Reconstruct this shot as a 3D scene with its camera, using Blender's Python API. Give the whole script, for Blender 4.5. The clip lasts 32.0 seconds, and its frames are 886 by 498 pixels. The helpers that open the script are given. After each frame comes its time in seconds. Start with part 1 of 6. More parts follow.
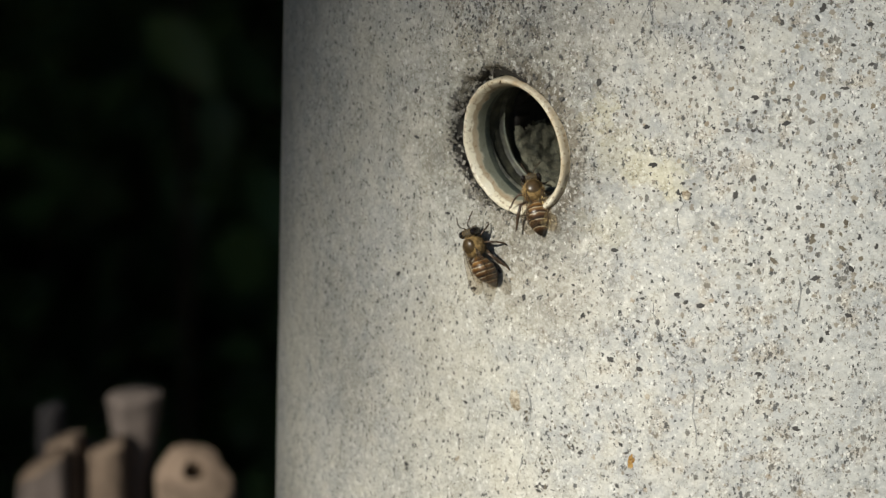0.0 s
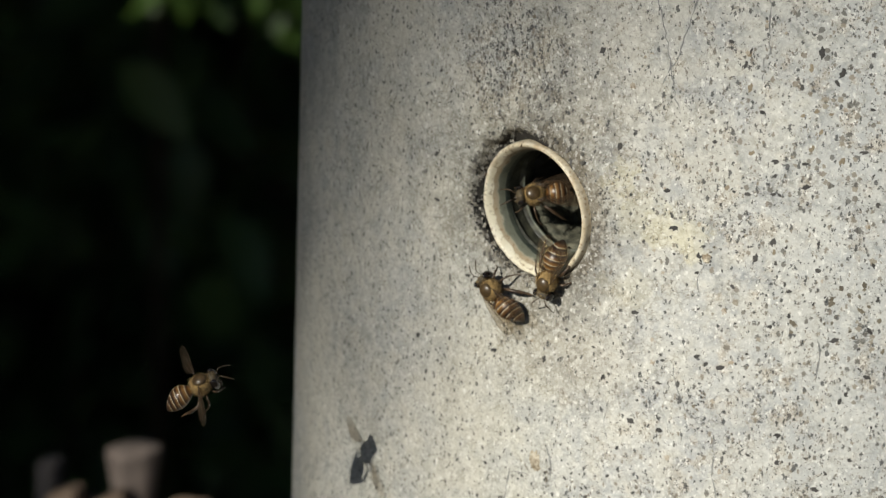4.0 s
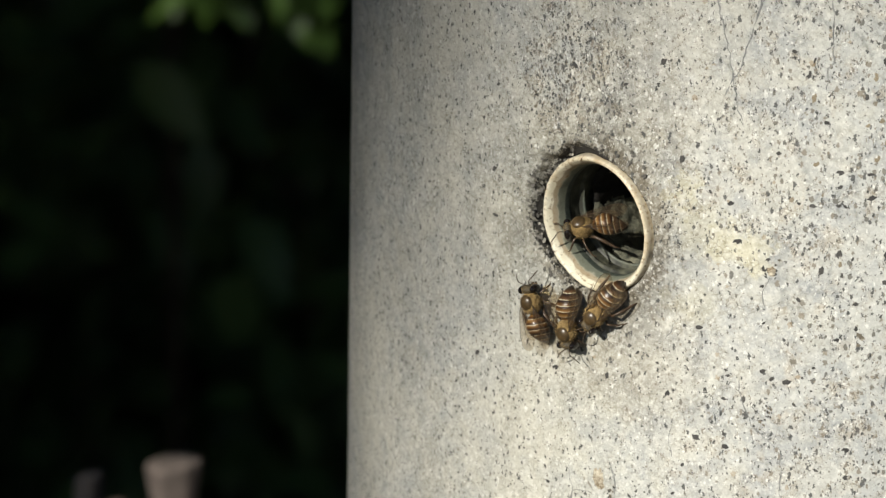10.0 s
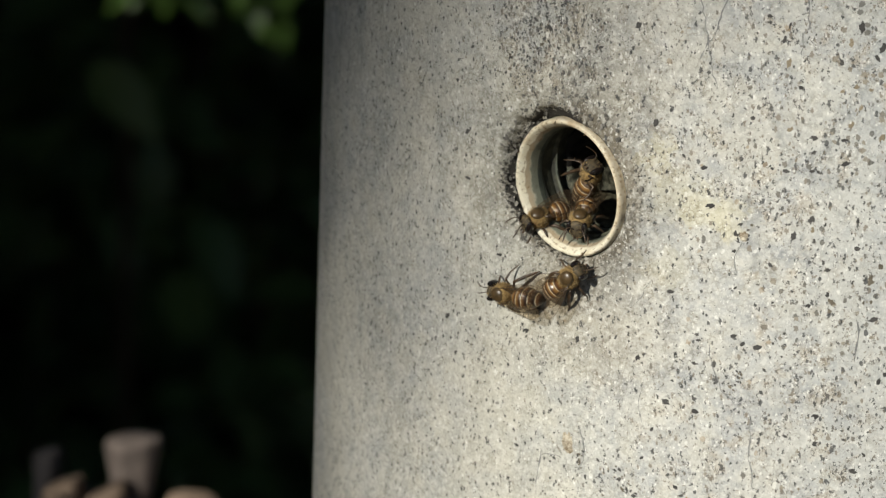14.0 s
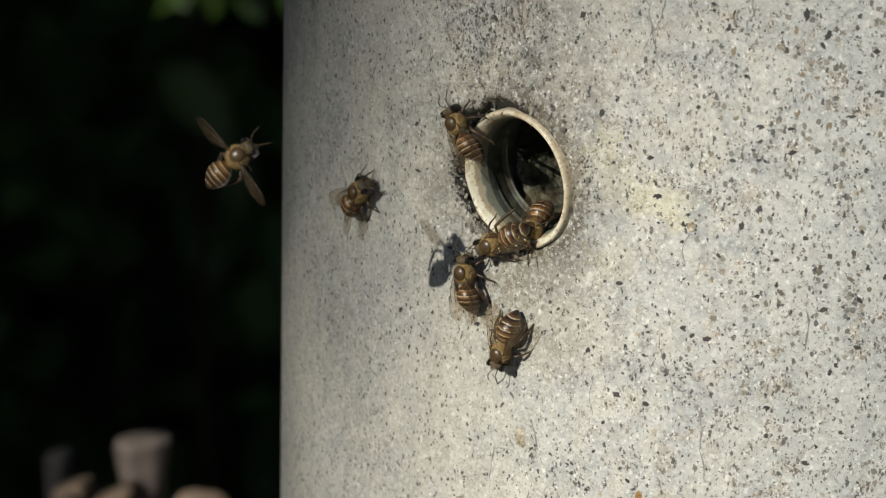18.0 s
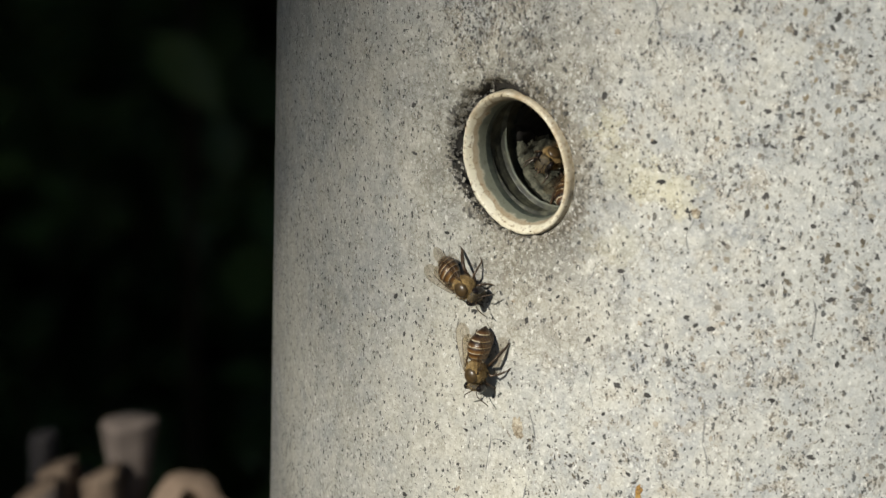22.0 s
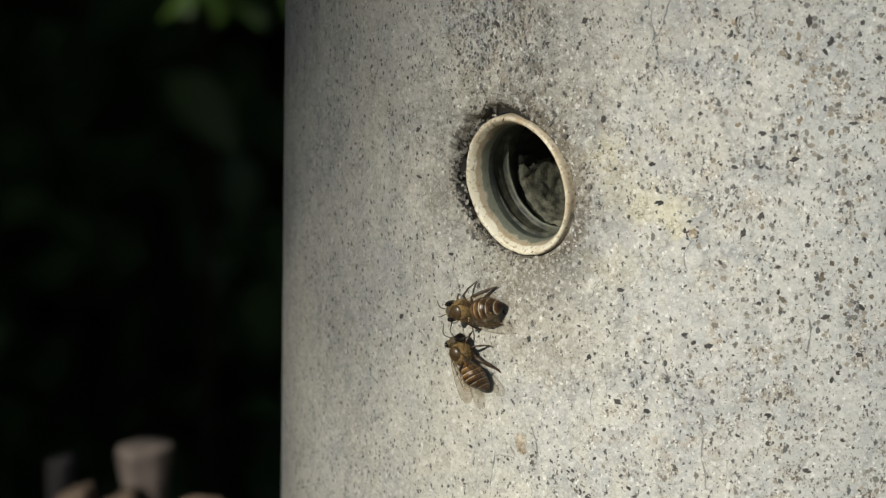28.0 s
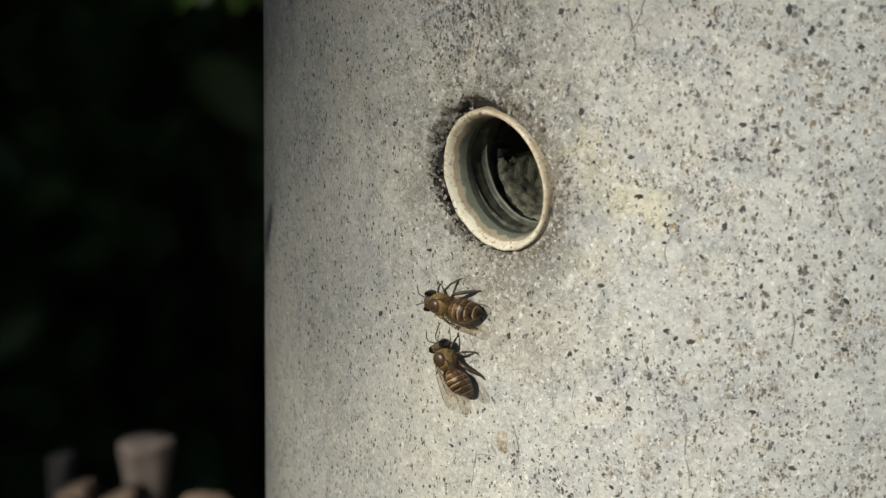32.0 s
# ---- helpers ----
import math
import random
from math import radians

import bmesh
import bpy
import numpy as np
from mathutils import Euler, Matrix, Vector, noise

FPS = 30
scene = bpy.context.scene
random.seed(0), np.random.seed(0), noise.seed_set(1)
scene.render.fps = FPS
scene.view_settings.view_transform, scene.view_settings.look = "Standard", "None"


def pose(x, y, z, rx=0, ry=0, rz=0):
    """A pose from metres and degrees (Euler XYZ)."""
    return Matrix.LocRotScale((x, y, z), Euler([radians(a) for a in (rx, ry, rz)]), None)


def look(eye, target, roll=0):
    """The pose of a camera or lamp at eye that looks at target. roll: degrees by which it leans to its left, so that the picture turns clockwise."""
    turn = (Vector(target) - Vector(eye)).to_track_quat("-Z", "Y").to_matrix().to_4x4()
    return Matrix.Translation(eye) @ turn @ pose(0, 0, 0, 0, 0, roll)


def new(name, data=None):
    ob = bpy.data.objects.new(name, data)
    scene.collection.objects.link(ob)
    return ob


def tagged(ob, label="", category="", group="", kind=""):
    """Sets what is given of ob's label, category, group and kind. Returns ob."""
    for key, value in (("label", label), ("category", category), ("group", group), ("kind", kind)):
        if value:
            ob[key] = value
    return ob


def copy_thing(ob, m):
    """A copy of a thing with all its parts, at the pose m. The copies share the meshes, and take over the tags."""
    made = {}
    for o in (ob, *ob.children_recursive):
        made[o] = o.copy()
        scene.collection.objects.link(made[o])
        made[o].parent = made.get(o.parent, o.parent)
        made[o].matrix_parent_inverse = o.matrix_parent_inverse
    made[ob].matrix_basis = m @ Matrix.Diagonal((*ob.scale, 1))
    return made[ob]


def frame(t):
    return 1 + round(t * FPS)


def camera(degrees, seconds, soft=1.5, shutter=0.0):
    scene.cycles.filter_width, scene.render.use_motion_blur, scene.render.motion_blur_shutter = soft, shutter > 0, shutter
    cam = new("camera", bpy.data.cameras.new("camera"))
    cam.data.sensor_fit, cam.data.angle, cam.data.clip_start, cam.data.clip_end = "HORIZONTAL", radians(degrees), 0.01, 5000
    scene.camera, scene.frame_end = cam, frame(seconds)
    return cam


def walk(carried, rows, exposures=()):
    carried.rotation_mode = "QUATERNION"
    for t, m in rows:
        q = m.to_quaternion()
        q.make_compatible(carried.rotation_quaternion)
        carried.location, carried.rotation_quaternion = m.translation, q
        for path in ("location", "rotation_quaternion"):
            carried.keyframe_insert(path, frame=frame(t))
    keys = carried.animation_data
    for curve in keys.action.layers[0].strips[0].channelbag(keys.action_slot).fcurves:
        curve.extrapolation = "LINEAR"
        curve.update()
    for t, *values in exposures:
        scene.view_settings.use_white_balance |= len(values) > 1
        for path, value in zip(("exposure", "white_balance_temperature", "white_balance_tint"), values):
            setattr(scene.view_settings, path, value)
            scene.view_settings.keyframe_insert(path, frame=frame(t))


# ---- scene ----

# ---------------------------------------------------------------- camera
cam = camera(9, 32.0, soft=1.30)
cam.data.dof.use_dof = True
cam.data.dof.focus_distance = 0.898
cam.data.dof.aperture_fstop = 33.0

# seconds, place in metres, Euler angles in degrees
PATH = [
    (0.0, 0.00927, -0.96200, 1.25252, 74.9385, -0.6687, 4.4063),
    (0.5, 0.01163, -0.96362, 1.25666, 75.0303, -0.9890, 4.4362),
    (1.0, 0.01247, -0.96411, 1.25939, 75.3048, -1.1638, 4.4290),
    (1.5, 0.01737, -0.95555, 1.26356, 75.1897, -0.5897, 4.2566),
    (2.0, 0.01550, -0.95199, 1.26635, 74.9560, -0.4665, 4.3177),
    (2.5, 0.00784, -0.95746, 1.26414, 74.9780, -0.5802, 4.1081),
    (3.0, -0.00302, -0.96450, 1.26037, 75.1725, -1.0137, 3.8993),
    (3.5, -0.00245, -0.97001, 1.25922, 75.3006, -1.0300, 3.8340),
    (4.0, -0.00375, -0.96957, 1.25837, 75.3222, -0.8792, 3.8187),
    (4.5, -0.00769, -0.96383, 1.25682, 75.2986, -0.9446, 3.7599),
    (6.5, -0.01044, -0.96389, 1.25868, 75.2053, -0.6289, 3.7531),
    (7.0, -0.00617, -0.96171, 1.25916, 75.1503, -0.3832, 3.9000),
    (7.5, -0.00412, -0.95727, 1.26022, 75.0699, -0.1956, 3.9661),
    (8.0, -0.00599, -0.95590, 1.26139, 75.0029, -0.1171, 3.8877),
    (8.5, -0.00869, -0.95647, 1.26239, 75.0044, -0.1022, 3.7702),
    (9.0, -0.01151, -0.95791, 1.26262, 75.0263, -0.2178, 3.7333),
    (9.5, -0.01307, -0.95682, 1.26210, 75.0811, -0.1785, 3.5863),
    (10.0, -0.01563, -0.95586, 1.25953, 75.1883, -0.1349, 3.5390),
    (10.5, -0.01070, -0.96517, 1.25595, 75.4023, -0.1794, 3.7635),
    (11.0, -0.00820, -0.97347, 1.25270, 75.6368, -0.8106, 3.6814),
    (11.5, -0.01854, -0.97224, 1.25220, 75.7507, -0.9395, 3.0154),
    (12.0, -0.02372, -0.96596, 1.24957, 75.7251, -0.8899, 2.7808),
    (12.5, -0.01934, -0.96011, 1.24769, 75.6630, -0.9688, 3.0406),
    (13.0, -0.01760, -0.95992, 1.24779, 75.5780, -0.8395, 3.1273),
    (13.5, -0.02311, -0.96014, 1.24791, 75.5189, -1.1858, 3.1968),
    (14.0, -0.02077, -0.95861, 1.24901, 75.4789, -1.0246, 3.1254),
    (14.5, -0.01937, -0.95513, 1.24834, 75.4703, -0.9641, 3.2277),
    (16.5, -0.00082, -0.94752, 1.24415, 75.4738, -0.6852, 4.0436),
    (17.0, 0.00308, -0.94765, 1.24437, 75.5152, -0.6282, 4.2625),
    (17.5, 0.00988, -0.95116, 1.24609, 75.5299, -0.4141, 4.4427),
    (18.0, 0.01259, -0.94985, 1.24570, 75.5159, -0.1308, 4.5628),
    (18.5, 0.01032, -0.94507, 1.24520, 75.4990, -0.3355, 4.5798),
    (19.0, 0.00718, -0.93937, 1.24388, 75.4450, -0.3024, 4.4187),
    (19.5, 0.00478, -0.93915, 1.24407, 75.3875, -0.3715, 4.3100),
    (20.0, 0.00386, -0.94275, 1.24458, 75.4069, -0.4547, 4.3086),
    (20.5, 0.00673, -0.94265, 1.24366, 75.4447, -0.4165, 4.3523),
    (21.0, 0.00725, -0.93214, 1.24144, 75.3845, -0.4535, 4.4732),
    (21.5, 0.00879, -0.92210, 1.24122, 75.2471, -0.5569, 4.5936),
    (22.0, 0.00917, -0.92462, 1.24240, 75.1592, -0.5439, 4.5424),
    (22.5, 0.00810, -0.93969, 1.24369, 75.2833, -0.5488, 4.4850),
    (23.0, 0.00668, -0.95044, 1.24448, 75.4483, -0.4868, 4.3538),
    (23.5, 0.00249, -0.95166, 1.24520, 75.5488, -0.5732, 4.2155),
    (24.0, 0.00061, -0.94856, 1.24438, 75.5857, -0.7274, 4.1916),
    (24.5, 0.00061, -0.94399, 1.24519, 75.5127, -0.7062, 4.1519),
    (25.0, 0.00332, -0.94168, 1.24702, 75.4433, -0.5897, 4.2129),
    (25.5, 0.00435, -0.93854, 1.24544, 75.4456, -0.5760, 4.2998),
    (27.5, 0.01883, -0.94664, 1.24438, 75.5987, -0.0778, 4.7781),
    (28.0, 0.01348, -0.94718, 1.24464, 75.6041, -0.2201, 4.6678),
    (28.5, 0.01096, -0.94359, 1.24509, 75.5399, -0.3670, 4.6075),
    (29.0, 0.01286, -0.93864, 1.24513, 75.4637, -0.0571, 4.5855),
    (29.5, 0.01554, -0.93387, 1.24369, 75.4337, 0.0106, 4.7440),
    (30.0, 0.01783, -0.93408, 1.24326, 75.4071, 0.2158, 4.8183),
    (30.5, 0.02080, -0.93676, 1.24352, 75.4235, 0.2739, 4.9673),
    (31.0, 0.02201, -0.93714, 1.24289, 75.4579, 0.3492, 4.9795),
    (31.5, 0.02250, -0.93469, 1.24295, 75.4207, 0.3528, 5.1125),
    (32.0, 0.02593, -0.92929, 1.24371, 75.3521, 0.4479, 5.1849),
]

EXPOSURE = ((0.0, -0.16), (1.0, -0.20), (2.0, -0.22), (4.0, -0.12), (7.0, 0.04), (10.0, 0.04), (12.0, -0.12), (14.0, -0.12), (18.0, -0.22), (25.0, -0.20), (28.0, -0.3), (32.0, -0.3))
walk(cam, [(t, pose(x, y, z, a, b, c)) for t, x, y, z, a, b, c in PATH], EXPOSURE)

# ---------------------------------------------------------------- plan, in metres
POLE_R = 0.09035                    # radius of the concrete column
HOLE_ANGLE = radians(29.454)        # where the entrance sits round the column
HOLE_Z = 1.03199                    # height of the entrance over the ground
PIPE_AXIS = Vector((-0.6489, -0.7569, -0.0785)).normalized()
PIPE_ASIDE, PIPE_DROP = -0.0007, -0.00055   # the pipe sits a little off the entrance's mark
SUN_WAY = Vector((-0.5017, -0.7437, 0.4418)).normalized()   # towards the sun


def pole_radius(v):
    """The cast column tapers a little towards its top."""
    return 0.09042 - 0.0117 * (v + 0.0318)


def on_pole(u, v, h=0.0):
    """A place u metres right of and v metres above the entrance, h metres off the column's skin."""
    a = HOLE_ANGLE - u / POLE_R
    r = pole_radius(v) + h
    return Vector((-math.sin(a) * r, -math.cos(a) * r, HOLE_Z + v))


def pole_axes(u):
    """Right, up and outward at a place on the column."""
    a = HOLE_ANGLE - u / POLE_R
    return Vector((math.cos(a), -math.sin(a), 0)), Vector((0, 0, 1)), Vector((-math.sin(a), -math.cos(a), 0))


# ---------------------------------------------------------------- light
world = bpy.data.worlds.new("sky")
scene.world = world
world.use_nodes = True
wn = world.node_tree.nodes
wn.clear()
sky = wn.new("ShaderNodeTexSky")
sky.sky_type = "NISHITA"
sky.sun_disc = False
sky.dust_density = 0.2
sky.ozone_density = 4.0
sky.sun_elevation = math.asin(SUN_WAY.z)
sky.sun_rotation = math.atan2(SUN_WAY.x, SUN_WAY.y)
bg = wn.new("ShaderNodeBackground")
bg.inputs["Strength"].default_value = 0.045
wo = wn.new("ShaderNodeOutputWorld")
world.node_tree.links.new(sky.outputs[0], bg.inputs[0])
world.node_tree.links.new(bg.outputs[0], wo.inputs[0])

sun_data = bpy.data.lights.new("sun", "SUN")
sun_data.energy = 5.6
sun_data.angle = radians(0.53)
sun_data.color = (1.0, 0.965, 0.855)
sun = new("sun", sun_data)
sun.matrix_world = look(SUN_WAY * 10, (0, 0, 0))


# ---------------------------------------------------------------- materials
def mat(name, rough=0.8, metal=0.0):
    m = bpy.data.materials.new(name)
    m.use_nodes = True
    nt = m.node_tree
    b = nt.nodes["Principled BSDF"]
    b.inputs["Roughness"].default_value = rough
    b.inputs["Metallic"].default_value = metal
    return m, nt, b


def node(nt, kind, links=None, **values):
    n = nt.nodes.new(kind)
    for key, value in values.items():
        if key == "op":
            n.operation = value
        elif key == "blend":
            n.data_type = "RGBA"
            n.blend_type = value
        elif key == "feature":
            n.feature = value
        else:
            n.inputs[key.replace("_", " ")].default_value = value
    for key, out in (links or {}).items():
        nt.links.new(out, n.inputs[key])
    return n


def ramp(nt, fac, stops):
    n = nt.nodes.new("ShaderNodeValToRGB")
    e = n.color_ramp.elements
    while len(e) < len(stops):
        e.new(0.5)
    for el, (p, c) in zip(e, stops):
        el.position = p
        el.color = (*c, 1) if isinstance(c, tuple) else (c, c, c, 1)
    nt.links.new(fac, n.inputs[0])
    return n.outputs[0]


def mix(nt, fac, a, b, blend="MIX"):
    n = nt.nodes.new("ShaderNodeMix")
    n.data_type = "RGBA"
    n.blend_type = blend
    for socket, value in ((n.inputs[0], fac), (n.inputs[6], a), (n.inputs[7], b)):
        if isinstance(value, bpy.types.NodeSocket):
            nt.links.new(value, socket)
        elif isinstance(value, tuple):
            socket.default_value = (*value, 1)
        else:
            socket.default_value = value
    return n.outputs[2]


def math_node(nt, op, a, b=0.0, c=0.0, clamp=False):
    n = nt.nodes.new("ShaderNodeMath")
    n.operation = op
    n.use_clamp = clamp
    for socket, value in zip(n.inputs, (a, b, c)):
        if isinstance(value, bpy.types.NodeSocket):
            nt.links.new(value, socket)
        else:
            socket.default_value = value
    return n.outputs[0]


def coords(nt):
    return nt.nodes.new("ShaderNodeTexCoord").outputs["Object"]


def noise_tex(nt, vec, scale, detail=4.0, rough=0.55):
    n = node(nt, "ShaderNodeTexNoise", {"Vector": vec}, Scale=scale, Detail=detail, Roughness=rough)
    return n.outputs[0]


def bump(nt, b, height, strength, distance):
    n = node(nt, "ShaderNodeBump", {"Height": height}, Strength=strength, Distance=distance)
    nt.links.new(n.outputs[0], b.inputs["Normal"])


def specks(nt, vec, scale, share, size, jitter=1.0):
    """Angular grains: a share of the cells of that scale, each filled out to its own size."""
    v = node(nt, "ShaderNodeTexVoronoi", {"Vector": vec}, Scale=scale, Randomness=jitter)
    sep = node(nt, "ShaderNodeSeparateColor", {"Color": v.outputs["Color"]})
    pick = math_node(nt, "LESS_THAN", sep.outputs[0], share)
    limit = math_node(nt, "MULTIPLY_ADD", sep.outputs[1], size * 0.8, size * 0.35)
    inside = math_node(nt, "LESS_THAN", v.outputs["Distance"], limit)
    return math_node(nt, "MULTIPLY", pick, inside), sep.outputs[2]


def span(nt, value, lo, hi, out_lo, out_hi):
    """Eases value from lo..hi to out_lo..out_hi, held at the ends."""
    n = node(nt, "ShaderNodeMapRange", {0: value})
    n.interpolation_type = "SMOOTHSTEP"
    flip = lo > hi
    n.inputs[1].default_value, n.inputs[2].default_value = (hi, lo) if flip else (lo, hi)
    n.inputs[3].default_value, n.inputs[4].default_value = (out_hi, out_lo) if flip else (out_lo, out_hi)
    return n.outputs[0]


def concrete_material():
    m, nt, b = mat("weathered_concrete", 0.88)
    co = coords(nt)
    warp = node(nt, "ShaderNodeTexNoise", {"Vector": co}, Scale=3200.0, Detail=2.0)
    off = node(nt, "ShaderNodeVectorMath", {0: warp.outputs["Color"]}, op="SCALE")
    off.inputs["Scale"].default_value = 0.00085
    vec = node(nt, "ShaderNodeVectorMath", {0: co, 1: off.outputs[0]}, op="ADD").outputs[0]
    sep = node(nt, "ShaderNodeSeparateXYZ", {0: co})
    # metres round the column to the right of the entrance, and above it
    turn = math_node(nt, "ARCTAN2", math_node(nt, "MULTIPLY", sep.outputs[0], -1.0), math_node(nt, "MULTIPLY", sep.outputs[1], -1.0))
    along = math_node(nt, "MULTIPLY", math_node(nt, "SUBTRACT", HOLE_ANGLE, turn), POLE_R)
    above = math_node(nt, "SUBTRACT", sep.outputs[2], HOLE_Z)
    reach = math_node(nt, "SQRT", math_node(nt, "ADD", math_node(nt, "MULTIPLY", along, along), math_node(nt, "MULTIPLY", above, above)))
    # cement paste: warm and cool patches
    big = noise_tex(nt, co, 48.0, 5.0)
    mid = noise_tex(nt, co, 230.0, 6.0, 0.68)
    sand = noise_tex(nt, co, 2100.0, 4.0, 0.75)
    patch = noise_tex(nt, vec, 150.0, 6.0, 0.62)
    base = mix(nt, ramp(nt, big, [(0.40, 0.0), (0.60, 1.0)]), (0.445, 0.452, 0.448), (0.515, 0.50, 0.455))
    base = mix(nt, ramp(nt, mid, [(0.40, 0.0), (0.68, 1.0)]), base, (0.575, 0.562, 0.51))
    base = mix(nt, math_node(nt, "MULTIPLY", ramp(nt, patch, [(0.48, 0.0), (0.61, 0.9)]), span(nt, along, 0.0, 0.03, 0.45, 1.0)), base, (0.385, 0.393, 0.396))
    base = mix(nt, span(nt, along, 0.016, -0.004, 0.0, 1.0), base, (1.0, 0.985, 0.945), "MULTIPLY")
    far = span(nt, math_node(nt, "MULTIPLY_ADD", math_node(nt, "SUBTRACT", big, 0.5), 0.04, along), 0.026, 0.056, 0.0, 1.0)
    base = mix(nt, math_node(nt, "MULTIPLY", far, 0.55), base, (0.485, 0.50, 0.50))
    # soft grey veins and healed cracks
    for scale, width, lo, hi in ((46.0, 0.020, 0.46, 0.58), (95.0, 0.022, 0.52, 0.62)):
        wob = node(nt, "ShaderNodeTexNoise", {"Vector": co}, Scale=scale * 5.0, Detail=4.0)
        sway = node(nt, "ShaderNodeVectorMath", {0: wob.outputs["Color"]}, op="SCALE")
        sway.inputs["Scale"].default_value = 0.35 / scale
        bent = node(nt, "ShaderNodeVectorMath", {0: co, 1: sway.outputs[0]}, op="ADD").outputs[0]
        v = node(nt, "ShaderNodeTexVoronoi", {"Vector": bent}, feature="DISTANCE_TO_EDGE", Scale=scale)
        line = ramp(nt, v.outputs["Distance"], [(width * 0.3, 1.0), (width * 2.2, 0.0)])
        some = ramp(nt, noise_tex(nt, co, scale * 0.9, 2.0), [(lo, 0.0), (hi, 0.55)])
        base = mix(nt, math_node(nt, "MULTIPLY", math_node(nt, "MULTIPLY", line, some), span(nt, along, 0.008, 0.030, 0.10, 1.0)), base, (0.56, 0.58, 0.60), "MULTIPLY")
    # clumps where the paste has worn off the aggregate, tan and grey
    wear = noise_tex(nt, vec, 330.0, 5.0, 0.62)
    field = noise_tex(nt, co, 75.0, 3.0)
    east = span(nt, along, -0.012, 0.030, 0.0, 1.0)
    # the worn band above the entrance
    band = node(nt, "ShaderNodeVectorMath", {0: co}, op="DISTANCE")
    band.inputs[1].default_value = on_pole(-0.0055, 0.0245)
    dense = span(nt, math_node(nt, "MULTIPLY_ADD", math_node(nt, "SUBTRACT", mid, 0.5), 0.020, band.outputs["Value"]), 0.0150, 0.0070, 0.0, 1.0)
    clump = math_node(nt, "MULTIPLY", ramp(nt, wear, [(0.50, 0.0), (0.60, 1.0)]), ramp(nt, field, [(0.36, 0.35), (0.56, 1.0)]))
    clump = math_node(nt, "MAXIMUM", math_node(nt, "MULTIPLY", clump, math_node(nt, "MULTIPLY_ADD", east, 0.85, 0.15)), math_node(nt, "MULTIPLY", dense, ramp(nt, wear, [(0.42, 0.2), (0.54, 1.0)])))
    hue = noise_tex(nt, co, 210.0, 3.0)
    base = mix(nt, math_node(nt, "MULTIPLY", clump, 0.52), base, mix(nt, ramp(nt, hue, [(0.44, 0.0), (0.58, 1.0)]), (0.36, 0.365, 0.365), (0.42, 0.355, 0.265)))
    # the yellowish smear of old mortar right of the entrance
    for u, v, r, amount in ((0.0190, 0.0010, 0.0060, 0.36), (0.0275, -0.0012, 0.0042, 0.42), (0.0150, 0.0060, 0.0040, 0.58), (0.0235, -0.0010, 0.0050, 0.42), (0.0170, -0.0110, 0.0050, 0.3)):
        d = node(nt, "ShaderNodeVectorMath", {0: co}, op="DISTANCE")
        d.inputs[1].default_value = on_pole(u, v)
        q = math_node(nt, "MULTIPLY_ADD", math_node(nt, "SUBTRACT", mid, 0.5), 0.016, d.outputs["Value"])
        base = mix(nt, span(nt, q, r, r * 0.5, 0.0, amount), base, (0.62, 0.575, 0.41))
    # damp grey-brown bloom close round the pipe
    d = math_node(nt, "MULTIPLY_ADD", math_node(nt, "SUBTRACT", mid, 0.5), 0.022, reach)
    bloom = span(nt, d, 0.0250, 0.0125, 0.0, 0.66)
    bloom = math_node(nt, "MULTIPLY", bloom, span(nt, along, 0.018, 0.004, 0.45, 1.0))
    base = mix(nt, bloom, base, (0.44, 0.42, 0.37), "MULTIPLY")
    # dirt washed out over and under the pipe
    for u, v, r, amount in ((0.006, -0.020, 0.0170, 0.46), (0.007, 0.018, 0.0140, 0.32)):
        d = node(nt, "ShaderNodeVectorMath", {0: co}, op="DISTANCE")
        d.inputs[1].default_value = on_pole(u, v)
        q = math_node(nt, "MULTIPLY_ADD", math_node(nt, "SUBTRACT", mid, 0.5), 0.024, d.outputs["Value"])
        base = mix(nt, span(nt, q, r, r * 0.35, 0.0, amount), base, (0.52, 0.48, 0.42), "MULTIPLY")
    # a narrow darker brown ring against the rim
    d = math_node(nt, "MULTIPLY_ADD", math_node(nt, "SUBTRACT", mid, 0.5), 0.006, reach)
    base = mix(nt, span(nt, d, 0.0146, 0.0126, 0.0, 0.75), base, (0.42, 0.36, 0.28), "MULTIPLY")
    streak_map = node(nt, "ShaderNodeMapping", {0: co})
    streak_map.inputs["Scale"].default_value = (1.0, 1.0, 0.22)
    streak = noise_tex(nt, streak_map.outputs[0], 95.0, 4.0)
    base = mix(nt, math_node(nt, "MULTIPLY", ramp(nt, streak, [(0.5, 0.0), (0.72, 0.6)]), span(nt, along, 0.02, -0.01, 0.25, 1.0)), base, (0.55, 0.57, 0.59), "MULTIPLY")
    # sand grains in the paste, dark and pale
    calm = span(nt, along, 0.0, 0.03, 1.0, 0.5)
    base = mix(nt, math_node(nt, "MULTIPLY", ramp(nt, sand, [(0.30, 0.75), (0.47, 0.0)]), calm), base, (0.45, 0.45, 0.44), "MULTIPLY")
    base = mix(nt, ramp(nt, sand, [(0.54, 0.0), (0.70, 0.6)]), base, (0.74, 0.73, 0.69))
    mott = noise_tex(nt, vec, 620.0, 4.0, 0.7)
    base = mix(nt, ramp(nt, mott, [(0.54, 0.0), (0.68, 0.35)]), base, (0.70, 0.69, 0.64))
    base = mix(nt, ramp(nt, mott, [(0.32, 0.4), (0.44, 0.0)]), base, (0.68, 0.69, 0.69), "MULTIPLY")
